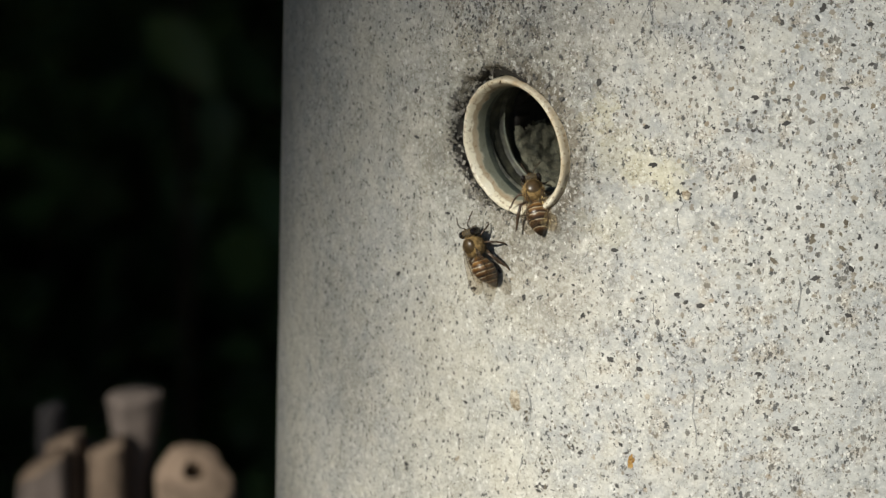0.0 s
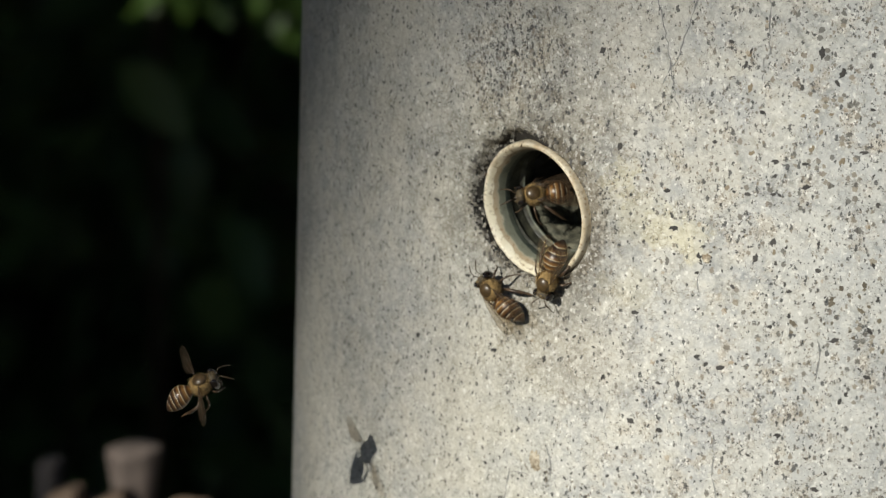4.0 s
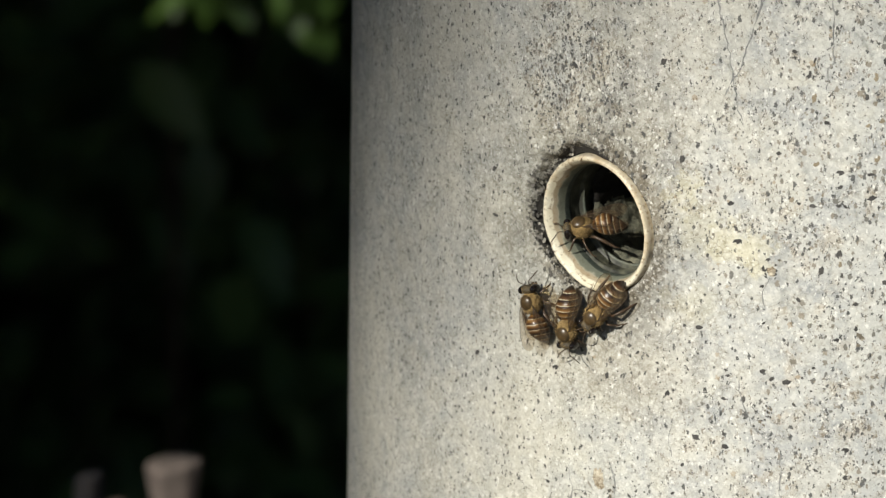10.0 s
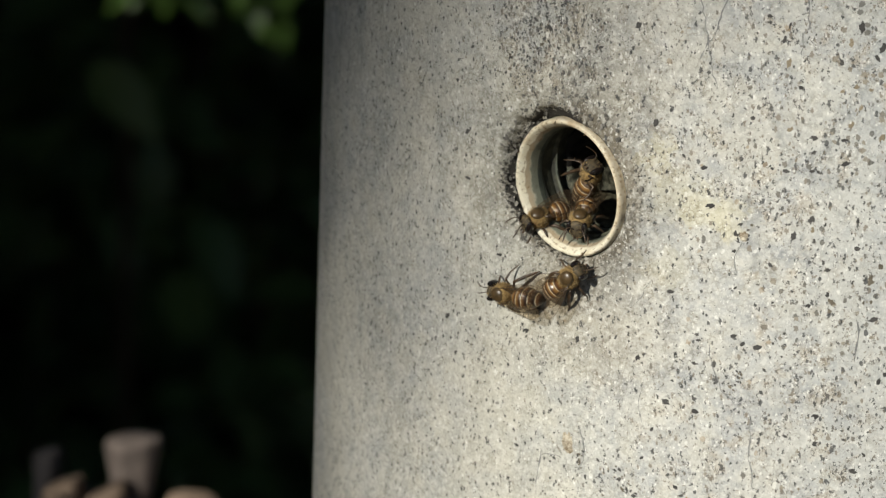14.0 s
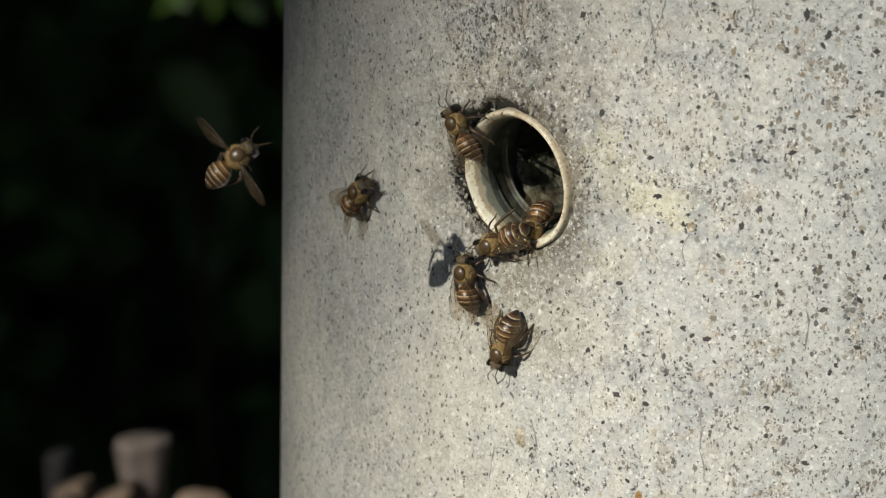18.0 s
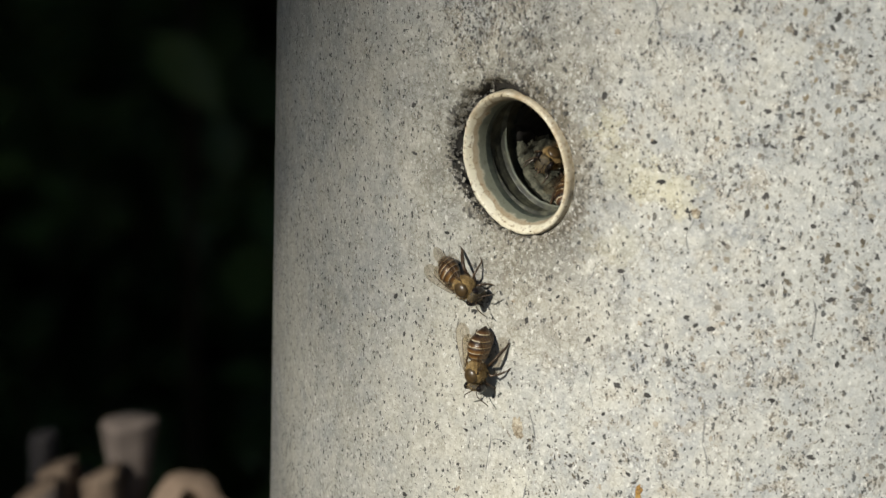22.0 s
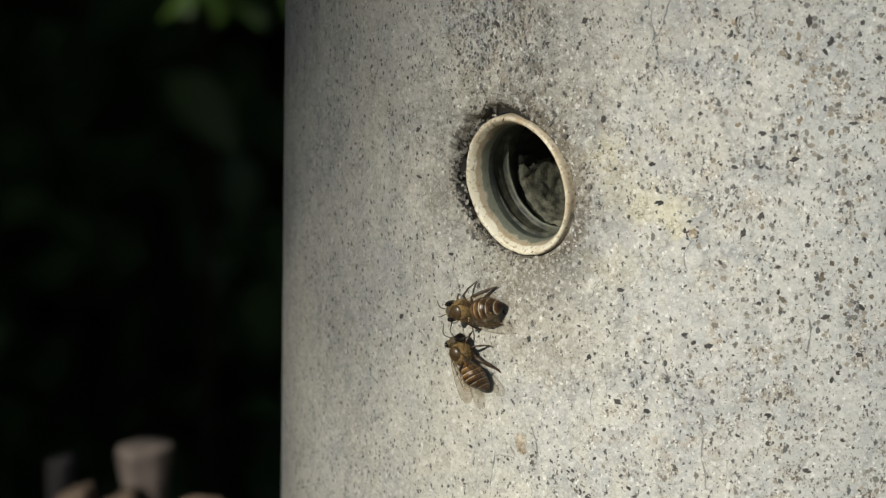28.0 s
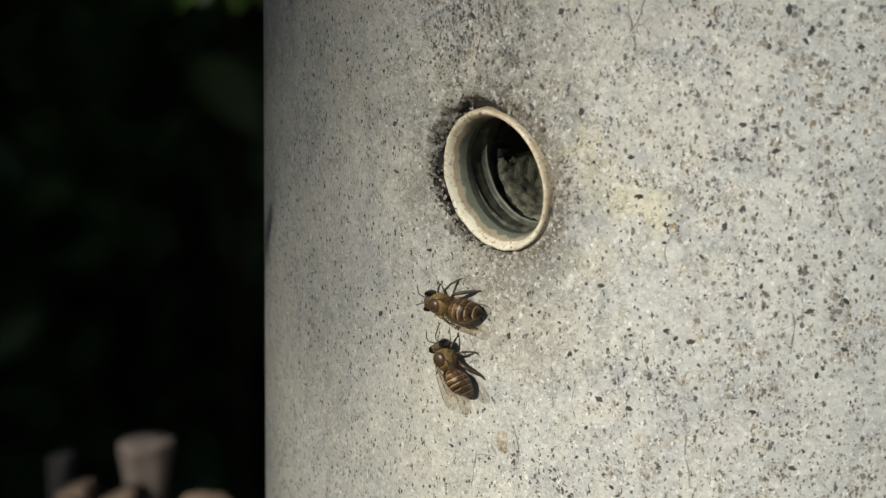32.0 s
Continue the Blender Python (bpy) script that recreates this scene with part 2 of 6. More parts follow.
    # laid-bare grains of sand, each with its own grey, and brown paste sunk between some of them
    v = node(nt, "ShaderNodeTexVoronoi", {"Vector": vec}, feature="F1", Scale=1350.0)
    grey = node(nt, "ShaderNodeSeparateXYZ", {0: v.outputs["Color"]})
    base = mix(nt, ramp(nt, grey.outputs[0], [(0.0, 0.34), (0.40, 0.0)]), base, (0.70, 0.69, 0.66), "MULTIPLY")
    base = mix(nt, ramp(nt, grey.outputs[1], [(0.70, 0.0), (1.0, 0.30)]), base, (0.80, 0.785, 0.735))
    v = node(nt, "ShaderNodeTexVoronoi", {"Vector": vec}, feature="DISTANCE_TO_EDGE", Scale=820.0)
    seam = math_node(nt, "MULTIPLY", ramp(nt, v.outputs["Distance"], [(0.03, 1.0), (0.12, 0.0)]), ramp(nt, noise_tex(nt, co, 310.0, 3.0), [(0.47, 0.0), (0.60, 0.8)]))
    base = mix(nt, math_node(nt, "MULTIPLY", seam, span(nt, reach, 0.016, 0.045, 0.9, 0.55)), base, (0.56, 0.53, 0.47), "MULTIPLY")
    # white flecks, thickest in the clumps
    lean_map = node(nt, "ShaderNodeMapping", {0: vec})
    lean_map.inputs["Rotation"].default_value = (0.0, 0.45, 0.5)
    lean_map.inputs["Scale"].default_value = (1.25, 1.25, 0.72)
    drawn = lean_map.outputs[0]
    pale, _ = specks(nt, drawn, 1800.0, math_node(nt, "MULTIPLY_ADD", clump, 0.45, 0.14), 0.36)
    base = mix(nt, math_node(nt, "MULTIPLY", pale, 0.60), base, (0.86, 0.85, 0.81))
    chalk, _ = specks(nt, drawn, 1050.0, math_node(nt, "MULTIPLY_ADD", clump, 0.20, 0.05), 0.40)
    base = mix(nt, math_node(nt, "MULTIPLY", chalk, 0.42), base, (0.88, 0.87, 0.83))
    # dark aggregate: thin in the smooth paste, thick in the clumps, small and drawn out to the west
    share = math_node(nt, "ADD", math_node(nt, "MULTIPLY", dense, 0.34), math_node(nt, "MULTIPLY_ADD", clump, 0.55, math_node(nt, "MULTIPLY_ADD", east, 0.13, 0.06)))
    smooth = node(nt, "ShaderNodeVectorMath", {0: co}, op="DISTANCE")
    smooth.inputs[1].default_value = on_pole(0.026, -0.012)
    bald = span(nt, math_node(nt, "MULTIPLY_ADD", math_node(nt, "SUBTRACT", mid, 0.5), 0.022, smooth.outputs["Value"]), 0.0165, 0.0085, 1.0, 0.35)
    share = math_node(nt, "MULTIPLY", share, bald)
    coarse = math_node(nt, "MULTIPLY_ADD", math_node(nt, "MAXIMUM", east, dense), 0.75, 0.05)
    for scale, size, grow, power in ((1000.0, 0.41, coarse, 0.84), (1650.0, 0.44, 0.95, 0.86), (2600.0, 0.46, 0.60, 0.78)):
        g, rnd = specks(nt, drawn, scale, math_node(nt, "MULTIPLY", share, grow), size)
        tone = mix(nt, ramp(nt, rnd, [(0.42, 0.0), (0.85, 1.0)]), (0.048, 0.050, 0.052), (0.22, 0.19, 0.15))
        base = mix(nt, math_node(nt, "MULTIPLY", g, power), base, tone)
    fine, _ = specks(nt, drawn, 1750.0, span(nt, along, 0.014, -0.006, 0.06, 0.17), 0.46)
    base = mix(nt, math_node(nt, "MULTIPLY", fine, 0.9), base, (0.035, 0.036, 0.036))
    g, rnd = specks(nt, vec, 820.0, math_node(nt, "MULTIPLY", far, ramp(nt, field, [(0.42, 0.10), (0.58, 0.55)])), 0.40)
    base = mix(nt, math_node(nt, "MULTIPLY", g, 0.8), base, mix(nt, ramp(nt, rnd, [(0.3, 0.0), (0.8, 1.0)]), (0.095, 0.090, 0.080), (0.24, 0.205, 0.15)))
    # a few ochre grains
    g, rnd = specks(nt, vec, 700.0, math_node(nt, "MULTIPLY", east, 0.025), 0.34)
    base = mix(nt, math_node(nt, "MULTIPLY", g, 0.5), base, (0.30, 0.215, 0.12))
    # broken gap above and left of the pipe: black dirt plus its depth's shade, painted
    px = math_node(nt, "SUBTRACT", along, PIPE_ASIDE)
    py = math_node(nt, "SUBTRACT", above, PIPE_DROP)
    away = math_node(nt, "SQRT", math_node(nt, "ADD", math_node(nt, "MULTIPLY", px, px), math_node(nt, "MULTIPLY", py, py)))
    lean = math_node(nt, "DIVIDE", math_node(nt, "ADD", math_node(nt, "MULTIPLY", px, -0.80), math_node(nt, "MULTIPLY", py, 0.60)), away)
    ragged = math_node(nt, "MULTIPLY_ADD", math_node(nt, "SUBTRACT", noise_tex(nt, co, 900.0, 5.0, 0.8), 0.5), 0.0060, away)
    limit = math_node(nt, "MULTIPLY_ADD", span(nt, lean, 0.15, 0.75, 0.0, 1.0), 0.0017, 0.0115)
    gap = span(nt, math_node(nt, "SUBTRACT", ragged, limit), 0.0003, -0.0001, 0.0, 0.96)
    base = mix(nt, gap, base, (0.012, 0.010, 0.008))
    nt.links.new(base, b.inputs["Base Color"])
    h = math_node(nt, "ADD", math_node(nt, "MULTIPLY", sand, 0.7), math_node(nt, "MULTIPLY", mid, 0.9))
    bump(nt, b, h, 0.4, 0.0005)
    return m


def simple_material(name, c1, c2, scale, rough=0.7, height=0.0, distance=0.001, detail=5.0, metal=0.0, vary=0.0):
    m, nt, b = mat(name, rough, metal)
    co = coords(nt)
    n1 = noise_tex(nt, co, scale, detail)
    n2 = noise_tex(nt, co, scale * 5.3, detail)
    f = math_node(nt, "ADD", math_node(nt, "MULTIPLY", n1, 0.65), math_node(nt, "MULTIPLY", n2, 0.35))
    col = mix(nt, ramp(nt, f, [(0.38, 0.0), (0.62, 1.0)]), c1, c2)
    if vary:
        info = nt.nodes.new("ShaderNodeObjectInfo").outputs["Random"]
        hsv = node(nt, "ShaderNodeHueSaturation", {"Color": col, "Value": math_node(nt, "MULTIPLY_ADD", info, vary, 1.0 - vary / 2)})
        col = hsv.outputs[0]
    nt.links.new(col, b.inputs["Base Color"])
    if height:
        bump(nt, b, f, height, distance)
    return m


def leaf_material(name, dark, light, through_=(0.16, 0.3, 0.03), share=0.22):
    m, nt, b = mat(name, 0.48)
    b.inputs["Specular IOR Level"].default_value = 0.5
    rnd = nt.nodes.new("ShaderNodeNewGeometry").outputs["Random Per Island"]
    col = mix(nt, rnd, dark, light)
    nt.links.new(col, b.inputs["Base Color"])
    tr = node(nt, "ShaderNodeBsdfTranslucent", {"Color": mix(nt, 0.5, col, through_)})
    ms = node(nt, "ShaderNodeMixShader", {1: b.outputs[0], 2: tr.outputs[0]})
    ms.inputs[0].default_value = share
    nt.links.new(ms.outputs[0], nt.nodes["Material Output"].inputs[0])
    return m


def rim_material():
    """Old cream plastic: yellowed, chalky, with brown dirt caught along its inner edge."""
    m, nt, b = mat("yellowed_plastic", 0.36)
    co = coords(nt)
    sep = node(nt, "ShaderNodeSeparateXYZ", {0: co})
    r = math_node(nt, "SQRT", math_node(nt, "ADD", math_node(nt, "POWER", sep.outputs[0], 2.0), math_node(nt, "POWER", sep.outputs[1], 2.0)))
    n1 = noise_tex(nt, co, 420.0, 5.0)
    n2 = noise_tex(nt, co, 1700.0, 4.0)
    n3 = noise_tex(nt, co, 130.0, 4.0, 0.7)
    col = mix(nt, ramp(nt, n1, [(0.35, 0.0), (0.65, 1.0)]), (0.71, 0.645, 0.485), (0.80, 0.755, 0.615))
    col = mix(nt, ramp(nt, n2, [(0.55, 0.0), (0.66, 0.85)]), col, (0.27, 0.18, 0.09))
    stain = noise_tex(nt, co, 260.0, 6.0, 0.75)
    col = mix(nt, ramp(nt, stain, [(0.54, 0.0), (0.66, 0.5)]), col, (0.46, 0.36, 0.22))
    col = mix(nt, ramp(nt, stain, [(0.34, 0.5), (0.45, 0.0)]), col, (0.82, 0.79, 0.68))
    # brown film over the upper arc, and dirt in the corner of the inner edge
    top = node(nt, "ShaderNodeMapRange", {0: math_node(nt, "MULTIPLY_ADD", sep.outputs[0], 0.5, sep.outputs[1])})
    top.inputs[1].default_value, top.inputs[2].default_value = -0.002, 0.010
    film = math_node(nt, "MULTIPLY", top.outputs[0], ramp(nt, n3, [(0.38, 0.0), (0.62, 0.75)]))
    col = mix(nt, film, col, (0.43, 0.31, 0.18))
    d = math_node(nt, "ADD", r, math_node(nt, "MULTIPLY", math_node(nt, "SUBTRACT", n1, 0.5), 0.0007))
    col = mix(nt, span(nt, d, 0.00992, 0.00965, 0.0, 0.92), col, (0.13, 0.145, 0.112))
    line = math_node(nt, "MULTIPLY", span(nt, d, 0.01020, 0.01006, 0.0, 1.0), span(nt, d, 0.00972, 0.00988, 0.0, 1.0))
    col = mix(nt, math_node(nt, "MULTIPLY", line, 0.6), col, (0.22, 0.13, 0.05))
    col = mix(nt, span(nt, d, 0.01125, 0.0117, 0.0, 0.4), col, (0.30, 0.22, 0.13))
    nt.links.new(col, b.inputs["Base Color"])
    bump(nt, b, math_node(nt, "ADD", n1, n2), 0.22, 0.0003)
    return m


def thread_material():
    """Threads of the bore: grey-green crests, groove shade put into the colour as brown-black."""
    m, nt, b = mat("groove_shaded_threads", 0.5)
    co = coords(nt)
    sep = node(nt, "ShaderNodeSeparateXYZ", {0: co})
    r = math_node(nt, "SQRT", math_node(nt, "ADD", math_node(nt, "POWER", sep.outputs[0], 2.0), math_node(nt, "POWER", sep.outputs[1], 2.0)))
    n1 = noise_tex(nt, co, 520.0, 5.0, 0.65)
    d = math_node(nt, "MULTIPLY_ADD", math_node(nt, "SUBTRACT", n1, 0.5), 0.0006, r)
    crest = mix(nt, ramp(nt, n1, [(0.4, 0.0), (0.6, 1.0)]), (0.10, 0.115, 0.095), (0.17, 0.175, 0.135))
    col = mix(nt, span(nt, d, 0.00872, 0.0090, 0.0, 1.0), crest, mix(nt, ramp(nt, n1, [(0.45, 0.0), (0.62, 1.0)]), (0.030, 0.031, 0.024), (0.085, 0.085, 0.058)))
    nt.links.new(col, b.inputs["Base Color"])
    bump(nt, b, n1, 0.4, 0.0003)
    return m


def abdomen_material():
    """Rings of a worker bee: amber in front, dark brown behind, a pale felt band on each ring's edge."""
    m, nt, b = mat("bee_rings", 0.36)
    co = coords(nt)
    sep = node(nt, "ShaderNodeSeparateXYZ", {0: co})
    x = math_node(nt, "ADD", sep.outputs[0], math_node(nt, "MULTIPLY", math_node(nt, "SUBTRACT", noise_tex(nt, co, 1500.0, 2.0), 0.5), 0.00018))
    ring = math_node(nt, "FRACT", math_node(nt, "MULTIPLY", math_node(nt, "SUBTRACT", x, -6.4 * 0.00094), 1.0 / (0.97 * 0.00094)))
    along = node(nt, "ShaderNodeMapRange", {0: sep.outputs[0]})
    along.inputs[1].default_value, along.inputs[2].default_value = -0.0040, -0.0011
    front = mix(nt, along.outputs[0], (0.110, 0.056, 0.024), (0.30, 0.155, 0.042))
    rear = mix(nt, along.outputs[0], (0.022, 0.012, 0.008), (0.080, 0.036, 0.012))
    col = mix(nt, ramp(nt, ring, [(0.38, 0.0), (0.92, 1.0)]), rear, front)
    col = mix(nt, ramp(nt, ring, [(0.0, 0.85), (0.085, 0.85), (0.15, 0.0)]), col, (0.52, 0.45, 0.32))
    col = mix(nt, span(nt, sep.outputs[0], -5.65 * 0.00094, -6.1 * 0.00094, 0.0, 1.0), col, (0.022, 0.015, 0.010))
    nt.links.new(col, b.inputs["Base Color"])
    rr = ramp(nt, ring, [(0.14, 0.8), (0.26, 0.3)])
    nt.links.new(rr, b.inputs["Roughness"])
    bump(nt, b, noise_tex(nt, co, 5200.0, 2.0), 0.3, 0.0001)
    return m


def wing_material():
    m, nt, b = mat("bee_wing", 0.19)
    co = coords(nt)
    b.inputs["Thin Film Thickness"].default_value = 380.0
    b.inputs["Thin Film IOR"].default_value = 1.55
    b.inputs["Specular IOR Level"].default_value = 0.9
    bump(nt, b, noise_tex(nt, co, 1500.0, 2.0), 0.9, 0.0003)
    v = node(nt, "ShaderNodeTexVoronoi", {"Vector": co}, feature="DISTANCE_TO_EDGE", Scale=620.0)
    vein = ramp(nt, v.outputs["Distance"], [(0.03, 1.0), (0.07, 0.0)])
    nt.links.new(mix(nt, vein, (0.13, 0.095, 0.065), (0.06, 0.04, 0.025)), b.inputs["Base Color"])
    clear = nt.nodes.new("ShaderNodeBsdfTransparent")
    clear.inputs[0].default_value = (0.93, 0.88, 0.8, 1)
    ms = node(nt, "ShaderNodeMixShader", {1: clear.outputs[0], 2: b.outputs[0]})
    nt.links.new(math_node(nt, "MULTIPLY_ADD", vein, 0.10, 0.21), ms.inputs[0])
    nt.links.new(ms.outputs[0], nt.nodes["Material Output"].inputs[0])
    return m


def plain(name, color, rough):
    m, nt, b = mat(name, rough)
    b.inputs["Base Color"].default_value = (*color, 1)
    return m


CONCRETE = concrete_material()
STONE = simple_material("dark_aggregate", (0.022, 0.023, 0.026), (0.085, 0.078, 0.07), 900.0, 0.7, 0.3, 0.0002, vary=0.8)
RUST = simple_material("rust_brown_grit", (0.20, 0.165, 0.12), (0.31, 0.265, 0.20), 800.0, 0.85, 0.4, 0.0003, vary=0.5)
CRUMB = simple_material("broken_mortar", (0.05, 0.045, 0.04), (0.26, 0.245, 0.22), 900.0, 0.92, 0.5, 0.0005, vary=0.8)
PALE_CRUMB = simple_material("pale_mortar_crust", (0.22, 0.20, 0.17), (0.50, 0.47, 0.41), 900.0, 0.92, 0.5, 0.0005, vary=0.5)
CRACK = simple_material("hairline_crack", (0.12, 0.123, 0.125), (0.30, 0.30, 0.29), 500.0, 0.95)
TAN_PIT = simple_material("tan_pit", (0.17, 0.125, 0.075), (0.60, 0.545, 0.44), 900.0, 0.9, 0.8, 0.0006)
RUST_MARK = simple_material("rust_stain", (0.14, 0.06, 0.012), (0.42, 0.26, 0.08), 700.0, 0.85, 0.4, 0.0003)
BROWN = simple_material("brown_aggregate", (0.075, 0.066, 0.05), (0.20, 0.17, 0.125), 900.0, 0.75, 0.3, 0.0002, vary=0.6)
TAN_STONE = simple_material("tan_aggregate", (0.13, 0.105, 0.07), (0.34, 0.285, 0.20), 900.0, 0.8, 0.4, 0.0003, vary=0.5)
RIM = rim_material()
BORE = simple_material("mossy_grey_plastic", (0.032, 0.042, 0.038), (0.092, 0.102, 0.080), 330.0, 0.42, 0.25, 0.0003)
THREADS = thread_material()
DEBRIS = simple_material("crusted_lining", (0.042, 0.045, 0.033), (0.19, 0.182, 0.128), 600.0, 0.8, 0.8, 0.0008)
LINING_SHADE = simple_material("lining_shade_black", (0.003, 0.0025, 0.002), (0.012, 0.009, 0.006), 600.0, 0.85, 0.6, 0.0006)
RINGS = abdomen_material()
FUR = simple_material("tan_fur", (0.13, 0.082, 0.028), (0.34, 0.225, 0.085), 1600.0, 0.85, 0.6, 0.0002, vary=0.3)
FUZZ = simple_material("pale_fuzz", (0.21, 0.135, 0.050), (0.44, 0.31, 0.145), 1600.0, 0.9)
SHELL = simple_material("brown_shell", (0.028, 0.018, 0.012), (0.09, 0.055, 0.03), 1200.0, 0.42, 0.2, 0.0001)
FACE = simple_material("grey_brown_face", (0.032, 0.025, 0.016), (0.105, 0.078, 0.040), 1500.0, 0.7, 0.3, 0.0001)
SCUTUM = simple_material("bronze_shield", (0.045, 0.029, 0.013), (0.095, 0.060, 0.026), 1500.0, 0.33, 0.25, 0.0001)
EYE = plain("black_eye", (0.012, 0.009, 0.008), 0.12)
WING = wing_material()
# bark of the dim stakes: dirt and the shadow on them, both in the colour
DIMMED_BARK = simple_material("dimmed_bark", (0.022, 0.020, 0.022), (0.065, 0.056, 0.056), 60.0, 0.9, 0.6, 0.003)
TWIG = simple_material("dark_twig", (0.03, 0.022, 0.015), (0.07, 0.05, 0.035), 40.0, 0.9)
BARK = simple_material("grey_bark", (0.052, 0.041, 0.036), (0.14, 0.11, 0.097), 40.0, 0.9, 0.6, 0.004, vary=0.3)
SAWN = simple_material("sawn_wood", (0.082, 0.056, 0.038), (0.19, 0.135, 0.098), 110.0, 0.85, 0.4, 0.002, vary=0.3)
HOLLOW = simple_material("rotten_heartwood", (0.03, 0.02, 0.012), (0.14, 0.075, 0.03), 60.0, 0.95, 0.5, 0.003)
LEAF = leaf_material("dark_foliage", (0.026, 0.054, 0.018), (0.065, 0.115, 0.036), (0.04, 0.09, 0.01), 0.08)
YOUNG = leaf_material("young_leaves", (0.038, 0.078, 0.014), (0.095, 0.17, 0.034), (0.10, 0.18, 0.03), 0.15)
SOIL = simple_material("leaf_litter", (0.045, 0.035, 0.022), (0.13, 0.10, 0.06), 6.0, 0.95, 0.7, 0.02)


# ---------------------------------------------------------------- mesh helpers
def part(name, bm, material, parent=None, label="", smooth=True):
    me = bpy.data.meshes.new(name)
    if isinstance(bm, tuple):
        me.from_pydata(bm[0], [], bm[1])
        me.update()
    else:
        bm.to_mesh(me)
        bm.free()
    for p in me.polygons:
        p.use_smooth = smooth
    if material:
        me.materials.append(material)
    ob = new(name, me)
    if parent:
        ob.parent = parent
    if label:
        tagged(ob, label)
    return ob


def empty(name, label, category, group="", m=None, kind=""):
    ob = new(name)
    ob.empty_display_size = 0.01
    if m:
        ob.matrix_basis = m
    return tagged(ob, label, category, group, kind)


def tube(points, radii, sides=8, cap=True):
    """A bent, tapered tube through the points."""
    vs, fs = [], []
    pts = [Vector(p) for p in points]
    for i, p in enumerate(pts):
        d = (pts[min(i + 1, len(pts) - 1)] - pts[max(i - 1, 0)]).normalized()
        a = d.orthogonal().normalized()
        if i and a.dot(last) < 0.5:
            a = (last - d * last.dot(d)).normalized()
        last = a
        c = d.cross(a)
        for k in range(sides):
            w = 2 * math.pi * k / sides
            vs.append(p + (a * math.cos(w) + c * math.sin(w)) * radii[i])
    n = len(pts)
    for i in range(n - 1):
        for k in range(sides):
            k2 = (k + 1) % sides
            fs.append((i * sides + k, i * sides + k2, (i + 1) * sides + k2, (i + 1) * sides + k))
    if cap:
        fs.append(tuple(range(sides - 1, -1, -1)))
        fs.append(tuple((n - 1) * sides + k for k in range(sides)))
    return [tuple(v) for v in vs], fs


def blob(rx, ry, rz, at=(0, 0, 0), rings=10, sides=16, shape=None):
    """An ellipsoid along x, reshaped by shape(t, x, y, z)."""
    vs, fs = [], []
    for i in range(rings + 1):
        t = i / rings
        w = math.pi * t
        for k in range(sides):
            q = 2 * math.pi * k / sides
            x, y, z = -math.cos(w) * rx, math.sin(w) * math.cos(q) * ry, math.sin(w) * math.sin(q) * rz
            if shape:
                x, y, z = shape(t, x, y, z)
            vs.append((x + at[0], y + at[1], z + at[2]))
    for i in range(rings):
        for k in range(sides):
            k2 = (k + 1) % sides
            fs.append((i * sides + k, (i + 1) * sides + k, (i + 1) * sides + k2, i * sides + k2))
    return vs, fs


def merged(*pieces):
    vs, fs = [], []
    for v, f in pieces:
        n = len(vs)
        vs += v
        fs += [tuple(i + n for i in g) for g in f]
    return vs, fs


# ---------------------------------------------------------------- ground and column
def ground():
    n, size = 40, 60.0
    vs, fs = [], []
    for i in range(n + 1):
        for k in range(n + 1):
            x = math.copysign(abs(2 * i / n - 1) ** 2.2, i - n / 2) * size
            y = math.copysign(abs(2 * k / n - 1) ** 2.2, k - n / 2) * size
            vs.append((x, y, 0.02 * noise.noise((x * 1.3, y * 1.3, 0)) - 0.02))
    for i in range(n):
        for k in range(n):
            a = i * (n + 1) + k
            fs.append((a, a + n + 1, a + n + 2, a + 1))
    tagged(part("ground", (vs, fs), SOIL), "bare brown soil strewn with leaf litter", "ground", kind="structure")


def rim_height(p):
    """How far the pipe's rim stands off the column's skin in that direction round the entrance."""
    right, up, out = pole_axes(0)
    d = right * math.cos(p) + up * math.sin(p)
    slope = -d.dot(PIPE_AXIS) / out.dot(PIPE_AXIS)
    return 0.0117 * slope


def skin(u, v):
    """Relief of the concrete near the entrance: mortar banked up to the rim, and a broken gap above and left of it."""
    r, p = math.hypot(u, v), math.atan2(v, u)
    fade = max(0.0, min(1.0, (0.0215 - r) / 0.004))
    lift = max(-0.0006, rim_height(p) - 0.0002)
    h = lift * min(1.0, max(0.0, 1 - (r - 0.0124) / 0.0091)) ** 1.3
    n1 = noise.noise((u * 420, v * 420, 3.0))
    n2 = noise.noise((u * 1150, v * 1150, 9.0))
    h += (0.00022 * n1 + 0.00016 * n2) * (0.35 + 0.65 * max(0.0, 1 - (r - 0.012) / 0.006))
    # the gap: widest at the upper left, ragged
    a = math.degrees(p) % 360
    way = max(0.0, 1 - abs(a - 146) / 64.0)
    low = max(0.0, 1 - abs(a - 300) / 60.0) * 0.25
    width = (0.0024 * way ** 0.6 + 0.0008 * low) * (1 + 0.8 * n1)
    if width > 0:
        k = (r - 0.0119) / max(width, 1e-6)
        if k < 1:
            h -= 0.0026 * (1 - max(k, 0) ** 3) * min(1.0, way * 1.6 + low)
    # a worn lip of mortar outside the gap
    h += 0.0005 * math.exp(-((r - 0.0165) / 0.0013) ** 2) * (0.5 + n1) * way
    return h * fade


